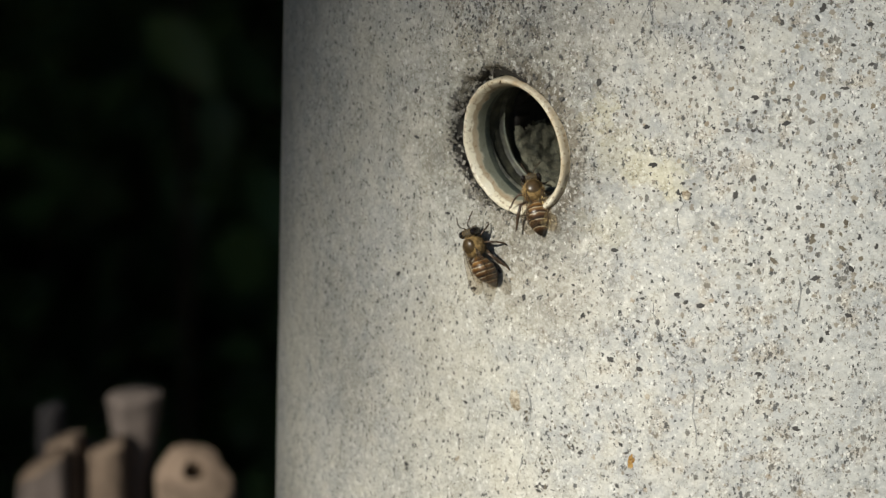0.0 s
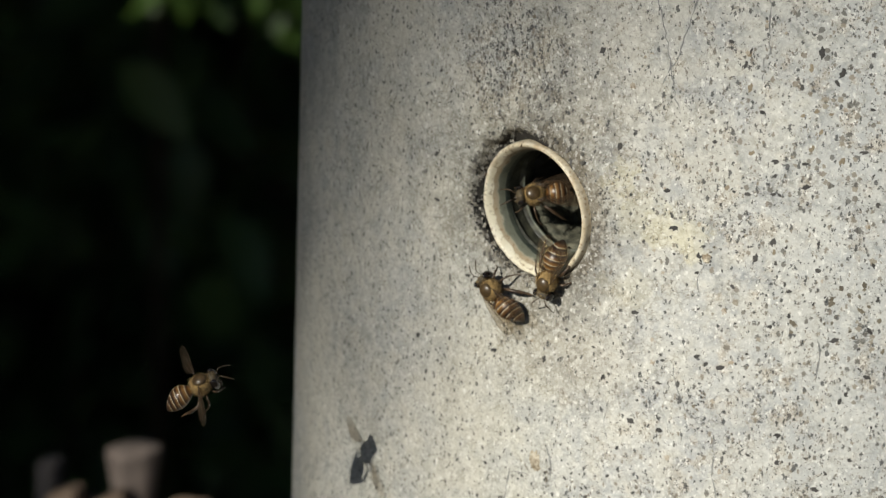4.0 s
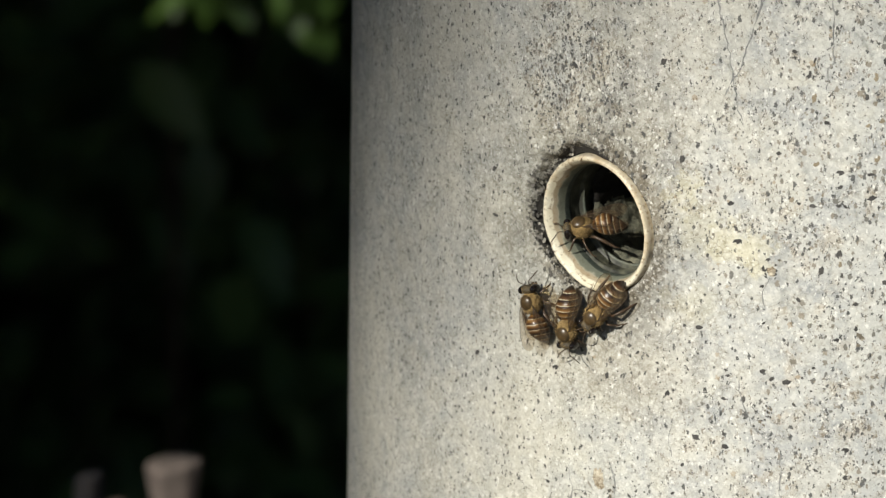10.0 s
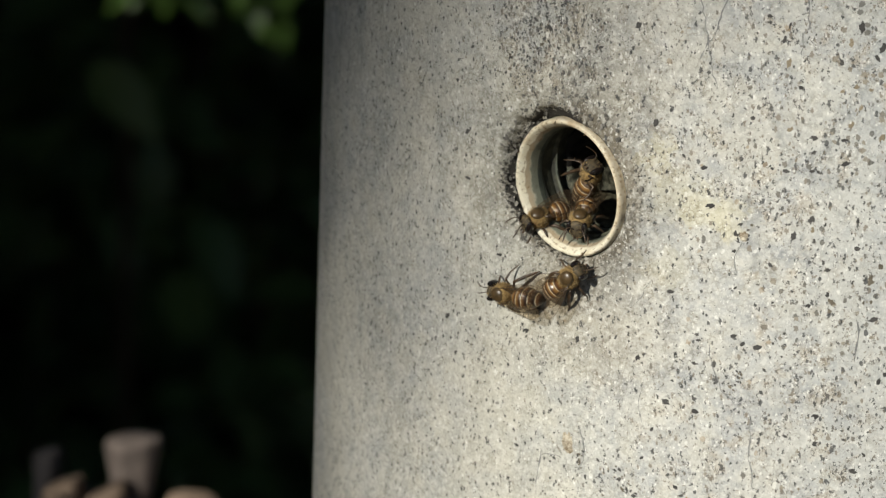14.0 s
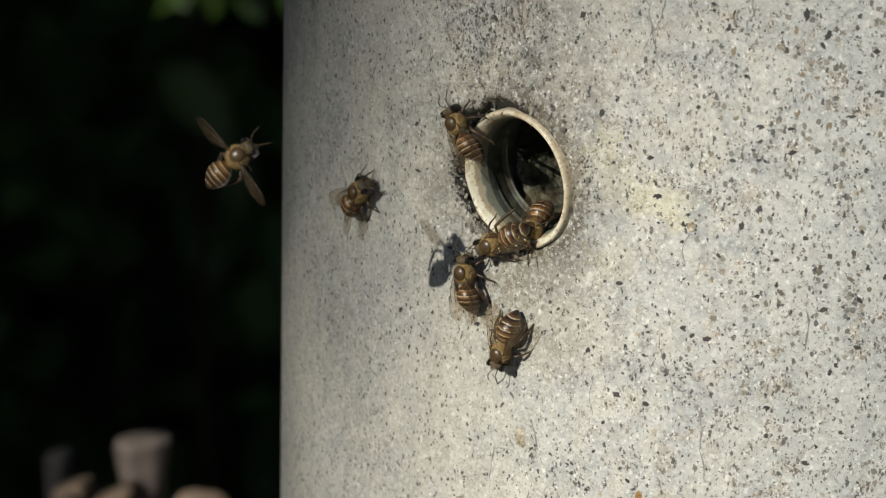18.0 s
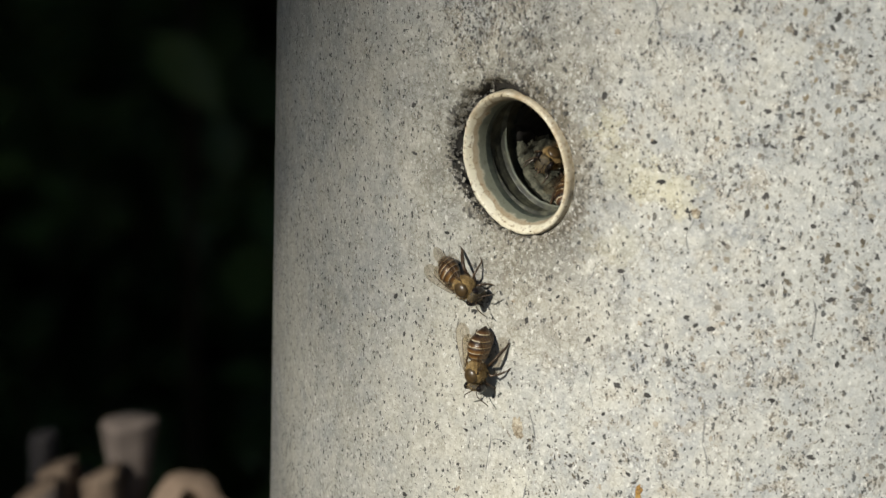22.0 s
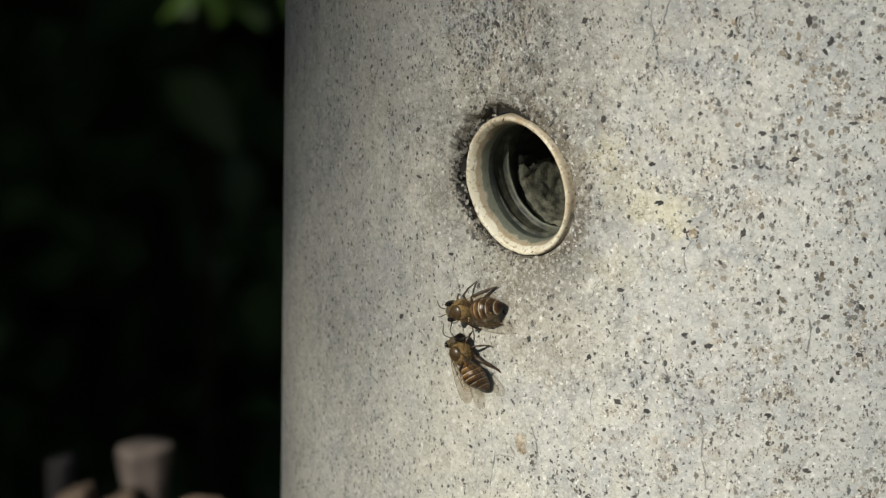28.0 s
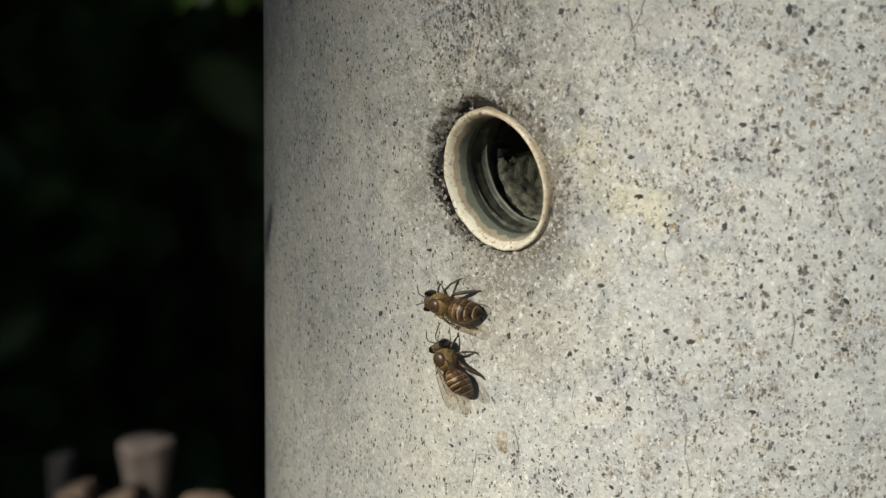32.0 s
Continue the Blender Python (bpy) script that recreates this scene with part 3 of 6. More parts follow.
def column():
    """A hollow cast column, one sheet outside, with the entrance bored through its wall."""
    half, n = 0.022, 48
    inner = 0.01175
    step = 2 * half / n
    us = [-half + i * step for i in range(n + 1)]
    total = 2 * math.pi * POLE_R
    extra = 150
    us += [half + (total - 2 * half) * i / extra for i in range(1, extra)]
    vs_ = [-half + i * step for i in range(n + 1)]
    lo, hi = -HOLE_Z - 0.06, 0.62
    vs_ = [lo + (-half - lo) * (i / 30) ** 0.6 for i in range(30)] + vs_ + [half + (hi - half) * (i / 18) ** 1.6 for i in range(1, 19)]
    vs_.sort()
    base = vs_.index(-half)
    verts, faces, grid = [], [], {}

    def vert(i, k):
        i %= len(us)
        if (i, k) not in grid:
            grid[i, k] = len(verts)
            verts.append(tuple(on_pole(us[i], vs_[k])))
        return grid[i, k]

    for i in range(len(us)):
        for k in range(len(vs_) - 1):
            if i < n and base <= k < base + n:
                continue
            faces.append((vert(i, k), vert(i + 1, k), vert(i + 1, k + 1), vert(i, k + 1)))
    # rings from the square's border in to the bore
    border = [(i, base) for i in range(n)] + [(n, base + k) for k in range(n)]
    border += [(n - i, base + n) for i in range(n)] + [(0, base + n - k) for k in range(n)]
    ring = [vert(i, k) for i, k in border]
    rings = 34
    for j in range(1, rings + 1):
        t = (j / rings) ** 0.75
        fresh = []
        for i, k in border:
            u0, v0 = us[i], vs_[k]
            r0 = math.hypot(u0, v0)
            r = r0 + (inner - r0) * t
            u, v = u0 / r0 * r, v0 / r0 * r
            fresh.append(len(verts))
            verts.append(tuple(on_pole(u + PIPE_ASIDE * t, v + PIPE_DROP * t, skin(u, v))))
        for q in range(len(ring)):
            q2 = (q + 1) % len(ring)
            faces.append((ring[q], ring[q2], fresh[q2], fresh[q]))
        ring = fresh
    # the bore through the wall
    for depth in (0.006, 0.02, 0.044):
        fresh = []
        for i, k in border:
            u0, v0 = us[i], vs_[k]
            r0 = math.hypot(u0, v0)
            p = on_pole(u0 / r0 * inner + PIPE_ASIDE, v0 / r0 * inner + PIPE_DROP) - PIPE_AXIS * depth
            fresh.append(len(verts))
            verts.append(tuple(p))
        for q in range(len(ring)):
            q2 = (q + 1) % len(ring)
            faces.append((ring[q], ring[q2], fresh[q2], fresh[q]))
        ring = fresh
    body = part("column", (verts, faces), CONCRETE)
    tagged(body, "round weathered grey concrete column speckled with dark grit", "column")
    # the chamber inside, its top and the column's cap
    cv, cf = [], []
    seg = 64
    levels = (-0.30, -0.1, -0.034, 0.034, 0.1, 0.34)
    for z in levels:
        for k in range(seg):
            p = on_pole(total * k / seg, z, -0.046)
            cv.append(tuple(p))
    for i in range(len(levels) - 1):
        for k in range(seg):
            if i == 2 and (k <= 1 or k >= seg - 6):
                continue
            k2 = (k + 1) % seg
            cf.append((i * seg + k, (i + 1) * seg + k, (i + 1) * seg + k2, i * seg + k2))
    cf.append(tuple(range(seg)))
    cf.append(tuple((len(levels) - 1) * seg + k for k in range(seg - 1, -1, -1)))
    part("chamber", (cv, cf), DEBRIS, body, "dark hollow inside the column")
    cap_v = [tuple(on_pole(total * k / 96, hi)) for k in range(96)] + [tuple(on_pole(total * k / 96, hi + 0.004, -0.006)) for k in range(96)]
    cap_f = [(k, (k + 1) % 96, 96 + (k + 1) % 96, 96 + k) for k in range(96)] + [tuple(range(96, 192))]
    part("cap", (cap_v, cap_f), CONCRETE, body)
    return body


def chip_mesh(name, seed, flat=0.35):
    """An angular grain of stone, one unit across."""
    rnd = random.Random(seed)
    bm = bmesh.new()
    bmesh.ops.create_icosphere(bm, subdivisions=2, radius=0.5)
    for v in bm.verts:
        d = v.co.normalized()
        v.co *= 1 + 0.75 * noise.noise(d * 1.5 + Vector((seed * 1.7, 0, 0))) + 0.45 * noise.noise(d * 3.6 + Vector((0, seed * 2.3, 0)))
        v.co.z *= flat
    me = bpy.data.meshes.new(name)
    bm.to_mesh(me)
    bm.free()
    return me


def set_in(me, u, v, size, long, turn, parent, material, name, sink=0.25):
    right, up, out = pole_axes(u)
    m = Matrix((right, up, out)).transposed().to_4x4()
    m.translation = on_pole(u, v, (skin(u, v) if math.hypot(u, v) < 0.0215 else 0.0) - size * 0.35 * 0.5 * sink)
    ob = new(name, me)
    ob.parent = parent
    ob.matrix_basis = m @ pose(0, 0, 0, 0, 0, turn) @ Matrix.Diagonal((size * long, size, size * 0.5, 1))
    return ob


def grains(body):
    rnd = random.Random(11)
    kinds = {}
    for key, material in (("s", STONE), ("r", RUST), ("m", CRUMB), ("b", BROWN), ("p", PALE_CRUMB), ("t", TAN_STONE)):
        for i in range(4):
            me = chip_mesh("grain", 20 + i + ord(key))
            me.materials.append(material)
            kinds[key, i] = me
    # larger stones: metres right of and above the entrance, millimetres, stretch, turn
    upper = ((0.0113, 0.0277, 1.3, 1.3, 40), (0.0061, -0.0197, 0.9, 1.1, 20), (0.0180, -0.0335, 1.3, 1.4, -30), (0.0437, -0.0138, 1.1, 1.1, 70),
             (-0.0135, 0.0129, 0.7, 1.4, 80), (0.0308, 0.0144, 0.9, 1.1, 0), (0.0413, -0.0051, 0.8, 1.4, 80),
             (0.0482, -0.0061, 1.0, 1.1, 20), (0.0436, -0.0097, 0.8, 1.5, 5), (0.0407, -0.0157, 0.9, 1.2, 30), (0.0608, -0.0124, 1.2, 1.2, 60))
    lower = ((0.0158, -0.0384, 0.8, 1.2, 60), (0.0142, -0.0434, 0.7, 1.3, 45), (0.0201, -0.0476, 0.8, 1.7, -45), (0.0211, -0.0489, 0.7, 1.5, 0), (0.0213, -0.0526, 0.7, 1.1, 0),
             (0.0196, -0.0547, 0.9, 1.2, -40), (0.0130, -0.0500, 0.9, 1.1, 10), (-0.0078, 0.0262, 0.8, 1.5, -35), (-0.0049, 0.0252, 1.0, 1.7, -40), (-0.0071, 0.0207, 0.7, 1.3, 60),
             (-0.0028, 0.0264, 0.8, 1.2, 80), (-0.0093, 0.0199, 0.6, 1.5, 70), (-0.0032, 0.0222, 0.7, 1.4, -60), (-0.0020, 0.0182, 0.9, 1.3, -70))
    for u, v, size, long, turn in upper + lower:
        set_in(kinds["s", rnd.randrange(4)], u, v, size * 0.00085, long, turn, body, STONE, "aggregate_stone")
    # the same for the worn patches on the sunny side
    east = ((0.0477, 0.0298, 1.23, 1.8, 85), (0.0511, 0.0265, 1.40, 1.5, 60), (0.0447, 0.0240, 1.07, 1.2, 80), (0.0408, -0.0016, 1.07, 1.5, 80), (0.0380, -0.0044, 1.07, 1.5, 70), (0.0384, 0.0197, 0.74, 1.2, 20), (0.0503, 0.0249, 0.74, 1.8, -50),
            (0.0560, 0.0296, 0.74, 1.2, 60), (0.0550, 0.0136, 0.66, 2.6, 5), (0.0588, 0.0240, 0.90, 1.5, 0), (0.0562, 0.0206, 0.58, 1.6, 0), (0.0591, 0.0175, 0.74, 1.6, 30), (0.0577, 0.0108, 0.49, 1.5, 40), (0.0567, 0.0098, 0.49, 1.5, 40),
            (0.0342, 0.0064, 0.53, 1.2, 0), (0.0330, 0.0310, 0.74, 1.2, 0), (0.0363, 0.0297, 0.41, 2.6, 75), (0.0456, 0.0115, 0.58, 1.9, 15), (0.0416, 0.0062, 0.49, 1.7, -40))
    tan = ((0.0461, 0.0272, 1.15, 1.6, 80), (0.0363, 0.0236, 0.99, 1.8, 70), (0.0472, 0.0203, 0.82, 1.3, 60), (0.0495, 0.0198, 0.82, 1.3, 0), (0.0465, 0.0140, 1.23, 1.3, 40), (0.0368, 0.0129, 1.07, 1.3, 20), (0.0515, 0.0121, 1.07, 1.5, 60),
           (0.0489, 0.0266, 0.33, 1.0, 0), (0.0410, -0.0033, 0.82, 1.5, 80), (0.0480, 0.0169, 0.58, 2.0, 70), (0.0450, 0.0195, 0.58, 1.6, 40), (0.0596, 0.0108, 0.82, 1.5, 80))
    middle = ((0.0231, 0.0057, 0.86, 1.5, 10), (0.0364, 0.0061, 0.78, 1.5, 0), (0.0214, -0.0062, 0.51, 1.2, 0), (0.0216, -0.0077, 0.47, 1.3, -30), (0.0246, -0.0047, 0.47, 1.3, 0), (0.0344, -0.0094, 0.63, 1.5, -30), (0.0228, -0.0218, 0.59, 1.2, 0),
              (0.0164, -0.0223, 0.39, 2.6, -55), (0.0197, 0.0073, 0.55, 1.6, -40), (0.0157, -0.0151, 0.63, 1.2, 40), (0.0182, -0.0152, 0.94, 1.4, 10), (0.0329, -0.0168, 0.39, 2.6, 80), (0.0350, -0.0155, 0.51, 1.2, 0), (0.0289, -0.0215, 0.78, 1.4, 30),
              (0.0304, -0.0227, 0.70, 1.4, 60), (0.0328, -0.0231, 1.09, 1.4, 20), (0.0140, -0.0261, 0.51, 1.2, 0), (0.0146, -0.0208, 0.39, 1.6, 70))
    for group, key in ((east, "s"), (tan, "t"), (middle, "s")):
        for u, v, size, long, turn in group:
            set_in(kinds[key, rnd.randrange(4)], u, v, size * 0.00095, long, turn, body, None, "aggregate_stone")
    for u, v in ((0.0517, -0.0083), (0.0541, -0.0094), (0.0560, -0.0083), (0.0511, -0.0109), (0.0580, -0.0141), (0.0499, -0.0156), (0.0446, -0.0156), (0.0600, -0.0197), (0.0561, -0.0127), (0.0535, -0.0163)):
        for _ in range(2):
            set_in(kinds["b", rnd.randrange(4)], u + rnd.uniform(-1, 1) * 0.0009, v + rnd.uniform(-1, 1) * 0.0009, rnd.uniform(0.0004, 0.0009), rnd.uniform(1.0, 1.6), rnd.uniform(0, 180), body, None, "aggregate_stone")
    # strings and nests of dark grit
    for path, n, wide in ((((0.0078, -0.0450), (0.0101, -0.0470), (0.0116, -0.0487), (0.0132, -0.0500)), 34, 0.0007), (((0.0076, -0.0508), (0.0066, -0.0548), (0.0061, -0.0571), (0.0087, -0.0573)), 36, 0.0006),
                          (((0.0305, -0.0268), (0.0285, -0.0306)), 22, 0.0006), (((0.0300, -0.0050), (0.0302, -0.0052)), 12, 0.0012), (((-0.010, 0.0155), (-0.006, 0.024), (-0.003, 0.032)), 60, 0.0028),
                          (((0.0037, -0.0440), (0.0027, -0.0470)), 16, 0.0004)):
        for _ in range(n):
            i = rnd.randrange(len(path) - 1)
            k = rnd.random()
            u = path[i][0] + (path[i + 1][0] - path[i][0]) * k + rnd.gauss(0, wide)
            v = path[i][1] + (path[i + 1][1] - path[i][1]) * k + rnd.gauss(0, wide)
            set_in(kinds["b" if rnd.random() < 0.3 else "s", rnd.randrange(4)], u, v, rnd.choice((0.00025, 0.0003, 0.0004, 0.0006)), rnd.uniform(1.0, 1.9), rnd.uniform(0, 180), body, None, "grit")
    for _ in range(170):
        u = rnd.uniform(-0.028, 0.062)
        if rnd.random() > 0.25 + 0.75 * (u + 0.03) / 0.09:
            continue
        v = rnd.uniform(-0.062, 0.056)
        if math.hypot(u, v) < 0.0165:
            continue
        size = rnd.choice((0.0004, 0.0005, 0.0006, 0.0007, 0.0009))
        key = "r" if rnd.random() < 0.06 else "s"
        set_in(kinds[key, rnd.randrange(4)], u, v, size, rnd.uniform(1.0, 1.9), rnd.uniform(0, 180), body, None, "aggregate_stone")
    # crumbs of mortar along the gap round the pipe
    for _ in range(120):
        a = radians(rnd.gauss(150, 50))
        r = 0.0123 + abs(rnd.gauss(0, 0.0013))
        set_in(kinds["m", rnd.randrange(4)], r * math.cos(a), r * math.sin(a), rnd.choice((0.0003, 0.0004, 0.0006)), rnd.uniform(1, 1.7), rnd.uniform(0, 180), body, None, "mortar_crumb", -0.5)
    for _ in range(36):
        a = radians(rnd.gauss(148, 26))
        r = rnd.uniform(0.0117, 0.0123)
        set_in(kinds["p", rnd.randrange(4)], r * math.cos(a), r * math.sin(a), rnd.choice((0.0002, 0.0003, 0.0004)), rnd.uniform(1, 1.6), rnd.uniform(0, 180), body, None, "mortar_crumb", -6.0)
    for _ in range(120):
        a = radians(rnd.uniform(185, 385))
        r = 0.0122 + abs(rnd.gauss(0, 0.0014))
        size = rnd.choice((0.0002, 0.0003, 0.0004, 0.0006))
        set_in(kinds["p", rnd.randrange(4)], r * math.cos(a), r * math.sin(a), size, rnd.uniform(1, 1.5), rnd.uniform(0, 180), body, None, "mortar_crumb", -0.5)


def crack(body, points, width, seed):
    """A hairline crack, wandering between its turning points."""
    rnd = random.Random(seed)
    fine = []
    for (u0, v0), (u1, v1) in zip(points, points[1:]):
        steps = max(2, int(math.hypot(u1 - u0, v1 - v0) / 0.0009))
        for i in range(steps):
            t = i / steps
            fine.append((u0 + (u1 - u0) * t + rnd.uniform(-1, 1) * 0.00022, v0 + (v1 - v0) * t + rnd.uniform(-1, 1) * 0.00022))
    fine.append(points[-1])
    vs, fs = [], []
    for i, (u, v) in enumerate(fine):
        a = fine[max(0, i - 1)]
        b = fine[min(len(fine) - 1, i + 1)]
        d = math.hypot(b[0] - a[0], b[1] - a[1]) or 1
        nx, ny = -(b[1] - a[1]) / d, (b[0] - a[0]) / d
        w = 1.5 * width * (0.6 + noise.noise((u * 900, v * 900, seed))) * rnd.uniform(0.5, 1.0) * (0.25 if i in (0, len(fine) - 1) else 1)
        vs += [tuple(on_pole(u + nx * w, v + ny * w, 0.00003)), tuple(on_pole(u, v, 0.00001)), tuple(on_pole(u - nx * w, v - ny * w, 0.00003))]
    for i in range(len(fine) - 1):
        k = 3 * i
        fs += [(k, k + 1, k + 4, k + 3), (k + 1, k + 2, k + 5, k + 4)]
    return part("hairline_crack", (vs, fs), CRACK, body)


def blotch(body, name, u0, v0, ru, rv, turn, material, dome, seed, label):
    """An irregular crusty spot in the skin, its edge sunk into the concrete."""
    rings, sides = 7, 26
    vs, fs = [tuple(on_pole(u0, v0, dome + 0.00003))], []
    ca, sa = math.cos(radians(turn)), math.sin(radians(turn))
    for i in range(1, rings + 1):
        k = i / rings
        for q in range(sides):
            w = 2 * math.pi * q / sides
            f = k * (1 + 0.45 * noise.noise((math.cos(w) * 1.7, math.sin(w) * 1.7, seed)) + 0.22 * noise.noise((math.cos(w) * 5, math.sin(w) * 5, seed + 4.0)))
            x, y = math.cos(w) * ru * f, math.sin(w) * rv * f
            h = dome * (1 - k * k) + (0.00022 * noise.noise((x * 2200, y * 2200, seed)) + 0.00012 * noise.noise((x * 5200, y * 5200, seed))) * (1 - k ** 3) + 0.00004 - 0.00009 * k ** 4
            vs.append(tuple(on_pole(u0 + x * ca - y * sa, v0 + x * sa + y * ca, h)))
    fs += [(0, 1 + q, 1 + (q + 1) % sides) for q in range(sides)]
    for i in range(rings - 1):
        for q in range(sides):
            q2 = (q + 1) % sides
            a, b = 1 + i * sides, 1 + (i + 1) * sides
            fs.append((a + q, b + q, b + q2, a + q2))
    return part(name, (vs, fs), material, body, label)


def pipe():
    """The threaded plastic pipe that leads into the column."""
    z = PIPE_AXIS
    x = Vector((0, 0, 1)).cross(z).normalized()
    y = z.cross(x)
    m = Matrix((x, y, z)).transposed().to_4x4()
    m.translation = on_pole(PIPE_ASIDE, PIPE_DROP) + z * 0.0001
    ob = empty("entrance_pipe", "cream plastic pipe with a mossy threaded bore in the column", "pipe", m=m)

    def lathe(profile, seg, shape=None):
        vs, fs = [], []
        for i, (r, h) in enumerate(profile):
            for k in range(seg):
                w = 2 * math.pi * k / seg
                q, g = shape(w, r, h) if shape else (r, h)
                vs.append((q * 0.985 * math.cos(w), q * 0.985 * math.sin(w), g))
        for i in range(len(profile) - 1):
            for k in range(seg):
                k2 = (k + 1) % seg
                fs.append((i * seg + k, i * seg + k2, (i + 1) * seg + k2, (i + 1) * seg + k))
        return vs, fs

    def worn(w, r, h):
        n = noise.noise((math.cos(w) * 5, math.sin(w) * 5, r * 900)) + 0.5 * noise.noise((math.cos(w) * 19, math.sin(w) * 19, r * 900))
        return r + 0.00010 * n, h + (0.00012 * n if h > -0.002 else 0)

    rim = [(0.01165, -0.012), (0.01165, -0.0008), (0.01158, -0.0003), (0.0114, 0.0), (0.0111, 0.00008), (0.0108, -0.0002), (0.0104, -0.0008), (0.0101, -0.0014), (0.0099, -0.0019), (0.00975, -0.0024), (0.00965, -0.0028), (0.00955, -0.0032)]
    part("rim", lathe(rim, 160, worn), RIM, ob, "yellowed cream plastic rim, chipped and dirty")
    for w, r, aim, size in ((101, 0.01095, 60, 0.00034), (66, 0.0107, 20, 0.00022), (214, 0.0110, 140, 0.00022), (286, 0.0108, 40, 0.00028), (158, 0.0113, 70, 0.00026), (20, 0.0109, 110, 0.00030)):
        c = Vector((math.cos(radians(w)) * r, math.sin(radians(w)) * r, 0.00012))
        d = Vector((math.cos(radians(aim)), math.sin(radians(aim)), 0.0)) * size
        part("dirt_fleck", tube([c - d, c + d * 0.2 + Vector((0.00004, 0, 0.00003)), c + d], [0.00004, 0.00009, 0.00003], 6), HOLLOW, ob)
    neck = [(0.00955, -0.0032), (0.00947, -0.0036), (0.0095, -0.0042)]
    part("neck", lathe(neck, 128, worn), BORE, ob, "smooth grey-green mouth of the bore")
    pitch = 0.0030

    def thread(w, r, h):
        t = ((-h - 0.0042) / pitch - w / (2 * math.pi)) % 1.0
        ridge = max(0.0, 1 - abs(t - 0.5) / 0.17)
        deg = math.degrees(w)
        # ridges fade out above, leaving the upper bore in the dark groove colour
        ridge *= min(1.0, max(0.0, (deg - 128) / 55.0)) * min(1.0, max(0.0, (372 - deg) / 55.0))
        ease = min(1.0, max(0.0, (-h - 0.0042) / 0.0012)) * min(1.0, max(0.0, (0.0099 + h) / 0.001))
        n = noise.noise((math.cos(w) * 9, math.sin(w) * 9, h * 1500))
        return r - 0.0009 * ease * min(1.0, ridge * 1.4) + 0.00009 * n, h

    part("threaded_bore", lathe([(0.0097, -0.0042 - 0.0058 * i / 80) for i in range(81)], 120, thread), THREADS, ob, "grey-green threads with groove shade painted dark")

    def crust(w, r, h):
        n = noise.noise((math.cos(w) * 6, math.sin(w) * 6, h * 600)) + 0.6 * noise.noise((math.cos(w) * 15, math.sin(w) * 15, h * 1900))
        return r - 0.0005 + 0.0005 * n, h

    vs, fs = lathe([(0.0097, -0.0094), (0.0095, -0.0097)] + [(0.0092 + 0.0003 * min(1.0, i / 12), -0.0100 - 0.0359 * i / 60) for i in range(61)], 144, crust)
    # the shadow in the bore's upper half is put in as a near-black material
    upper, lower = [], []
    for f in fs:
        x, y, z = vs[f[0]]
        high = y > -0.0006 + 0.0011 * noise.noise((z * 900, x * 300, 2.0)) + 0.0008 * noise.noise((z * 2600, x * 900, 5.0))
        (upper if high else lower).append(f)
    part("lining", (vs, lower), DEBRIS, ob, "crusted grey-green floor of the bore")
    part("propolis_crust", (vs, upper), LINING_SHADE, ob, "upper half of the bore's crusted lining, its shadow painted black")
    return ob


# ---------------------------------------------------------------- behind the column
def sawn_stake(name, label, base, top, r0, r1, wob, seed, hollow=0.0, bark=BARK, flare=0.0, slant=0.0, end=None):
    """A cut stick of wood standing in the ground, with bark and a sawn end."""
    rnd = random.Random(seed)
    b, t = Vector(base), Vector(top)
    ob = empty(name, label, "stake", "cut stakes behind the column", pose(*base))
    n, sides = 14, 20
    d = (t - b)
    axis = d.normalized()
    a = axis.orthogonal().normalized()
    c = axis.cross(a)
    vs, fs = [], []
    ring = []
    for i in range(n + 1):
        k = i / n
        k = 1 - (1 - k) ** 2 if flare else k
        r = r0 + (r1 - r0) * (max(0.0, (k - flare) / (1 - flare)) if flare else k)
        for q in range(sides):
            w = 2 * math.pi * q / sides
            rr = r * (1 + wob * noise.noise((math.cos(w) * 1.6 + seed, math.sin(w) * 1.6, k * 5)))
            p = d * k + (a * math.cos(w) + c * math.sin(w)) * rr
            vs.append((p.x, p.y, p.z + slant * k ** 6 * (p.x - d.x * k)))
    for i in range(n):
        for q in range(sides):
            q2 = (q + 1) % sides
            fs.append((i * sides + q, i * sides + q2, (i + 1) * sides + q2, (i + 1) * sides + q))
    part("bark", (vs, fs), bark, ob)
    top_ring = [Vector(v) for v in vs[n * sides:]]
    ev, ef = [], []
    off = (a * 0.18 + c * 0.10) * r1 if hollow else Vector((0, 0, 0))
    for k in (1.0, 0.93, max(hollow, 0.12)):
        for v in top_ring:
            ev.append(tuple(d + (v - d) * k + off * (1 - k) + axis * (0.0 if k == 1.0 else 0.0015)))
    for i in range(2):
        for q in range(sides):
            q2 = (q + 1) % sides
            ef.append((i * sides + q, i * sides + q2, (i + 1) * sides + q2, (i + 1) * sides + q))
    if not hollow:
        ef.append(tuple(2 * sides + q for q in range(sides)))
    part("sawn_end", (ev, ef), end or SAWN, ob, "rough sawn end")
    if hollow:
        hv = [tuple(d + off * (1 - hollow) + (v - d) * hollow + axis * 0.0015) for v in top_ring] + [tuple(d + off * (1 - hollow) + (v - d) * hollow * 0.7 - axis * 0.03) for v in top_ring]
        hf = [(q, (q + 1) % sides, sides + (q + 1) % sides, sides + q) for q in range(sides)] + [tuple(sides + q for q in range(sides))]
        part("hollow", (hv, hf), HOLLOW, ob, "rotted dark hollow")
    return ob


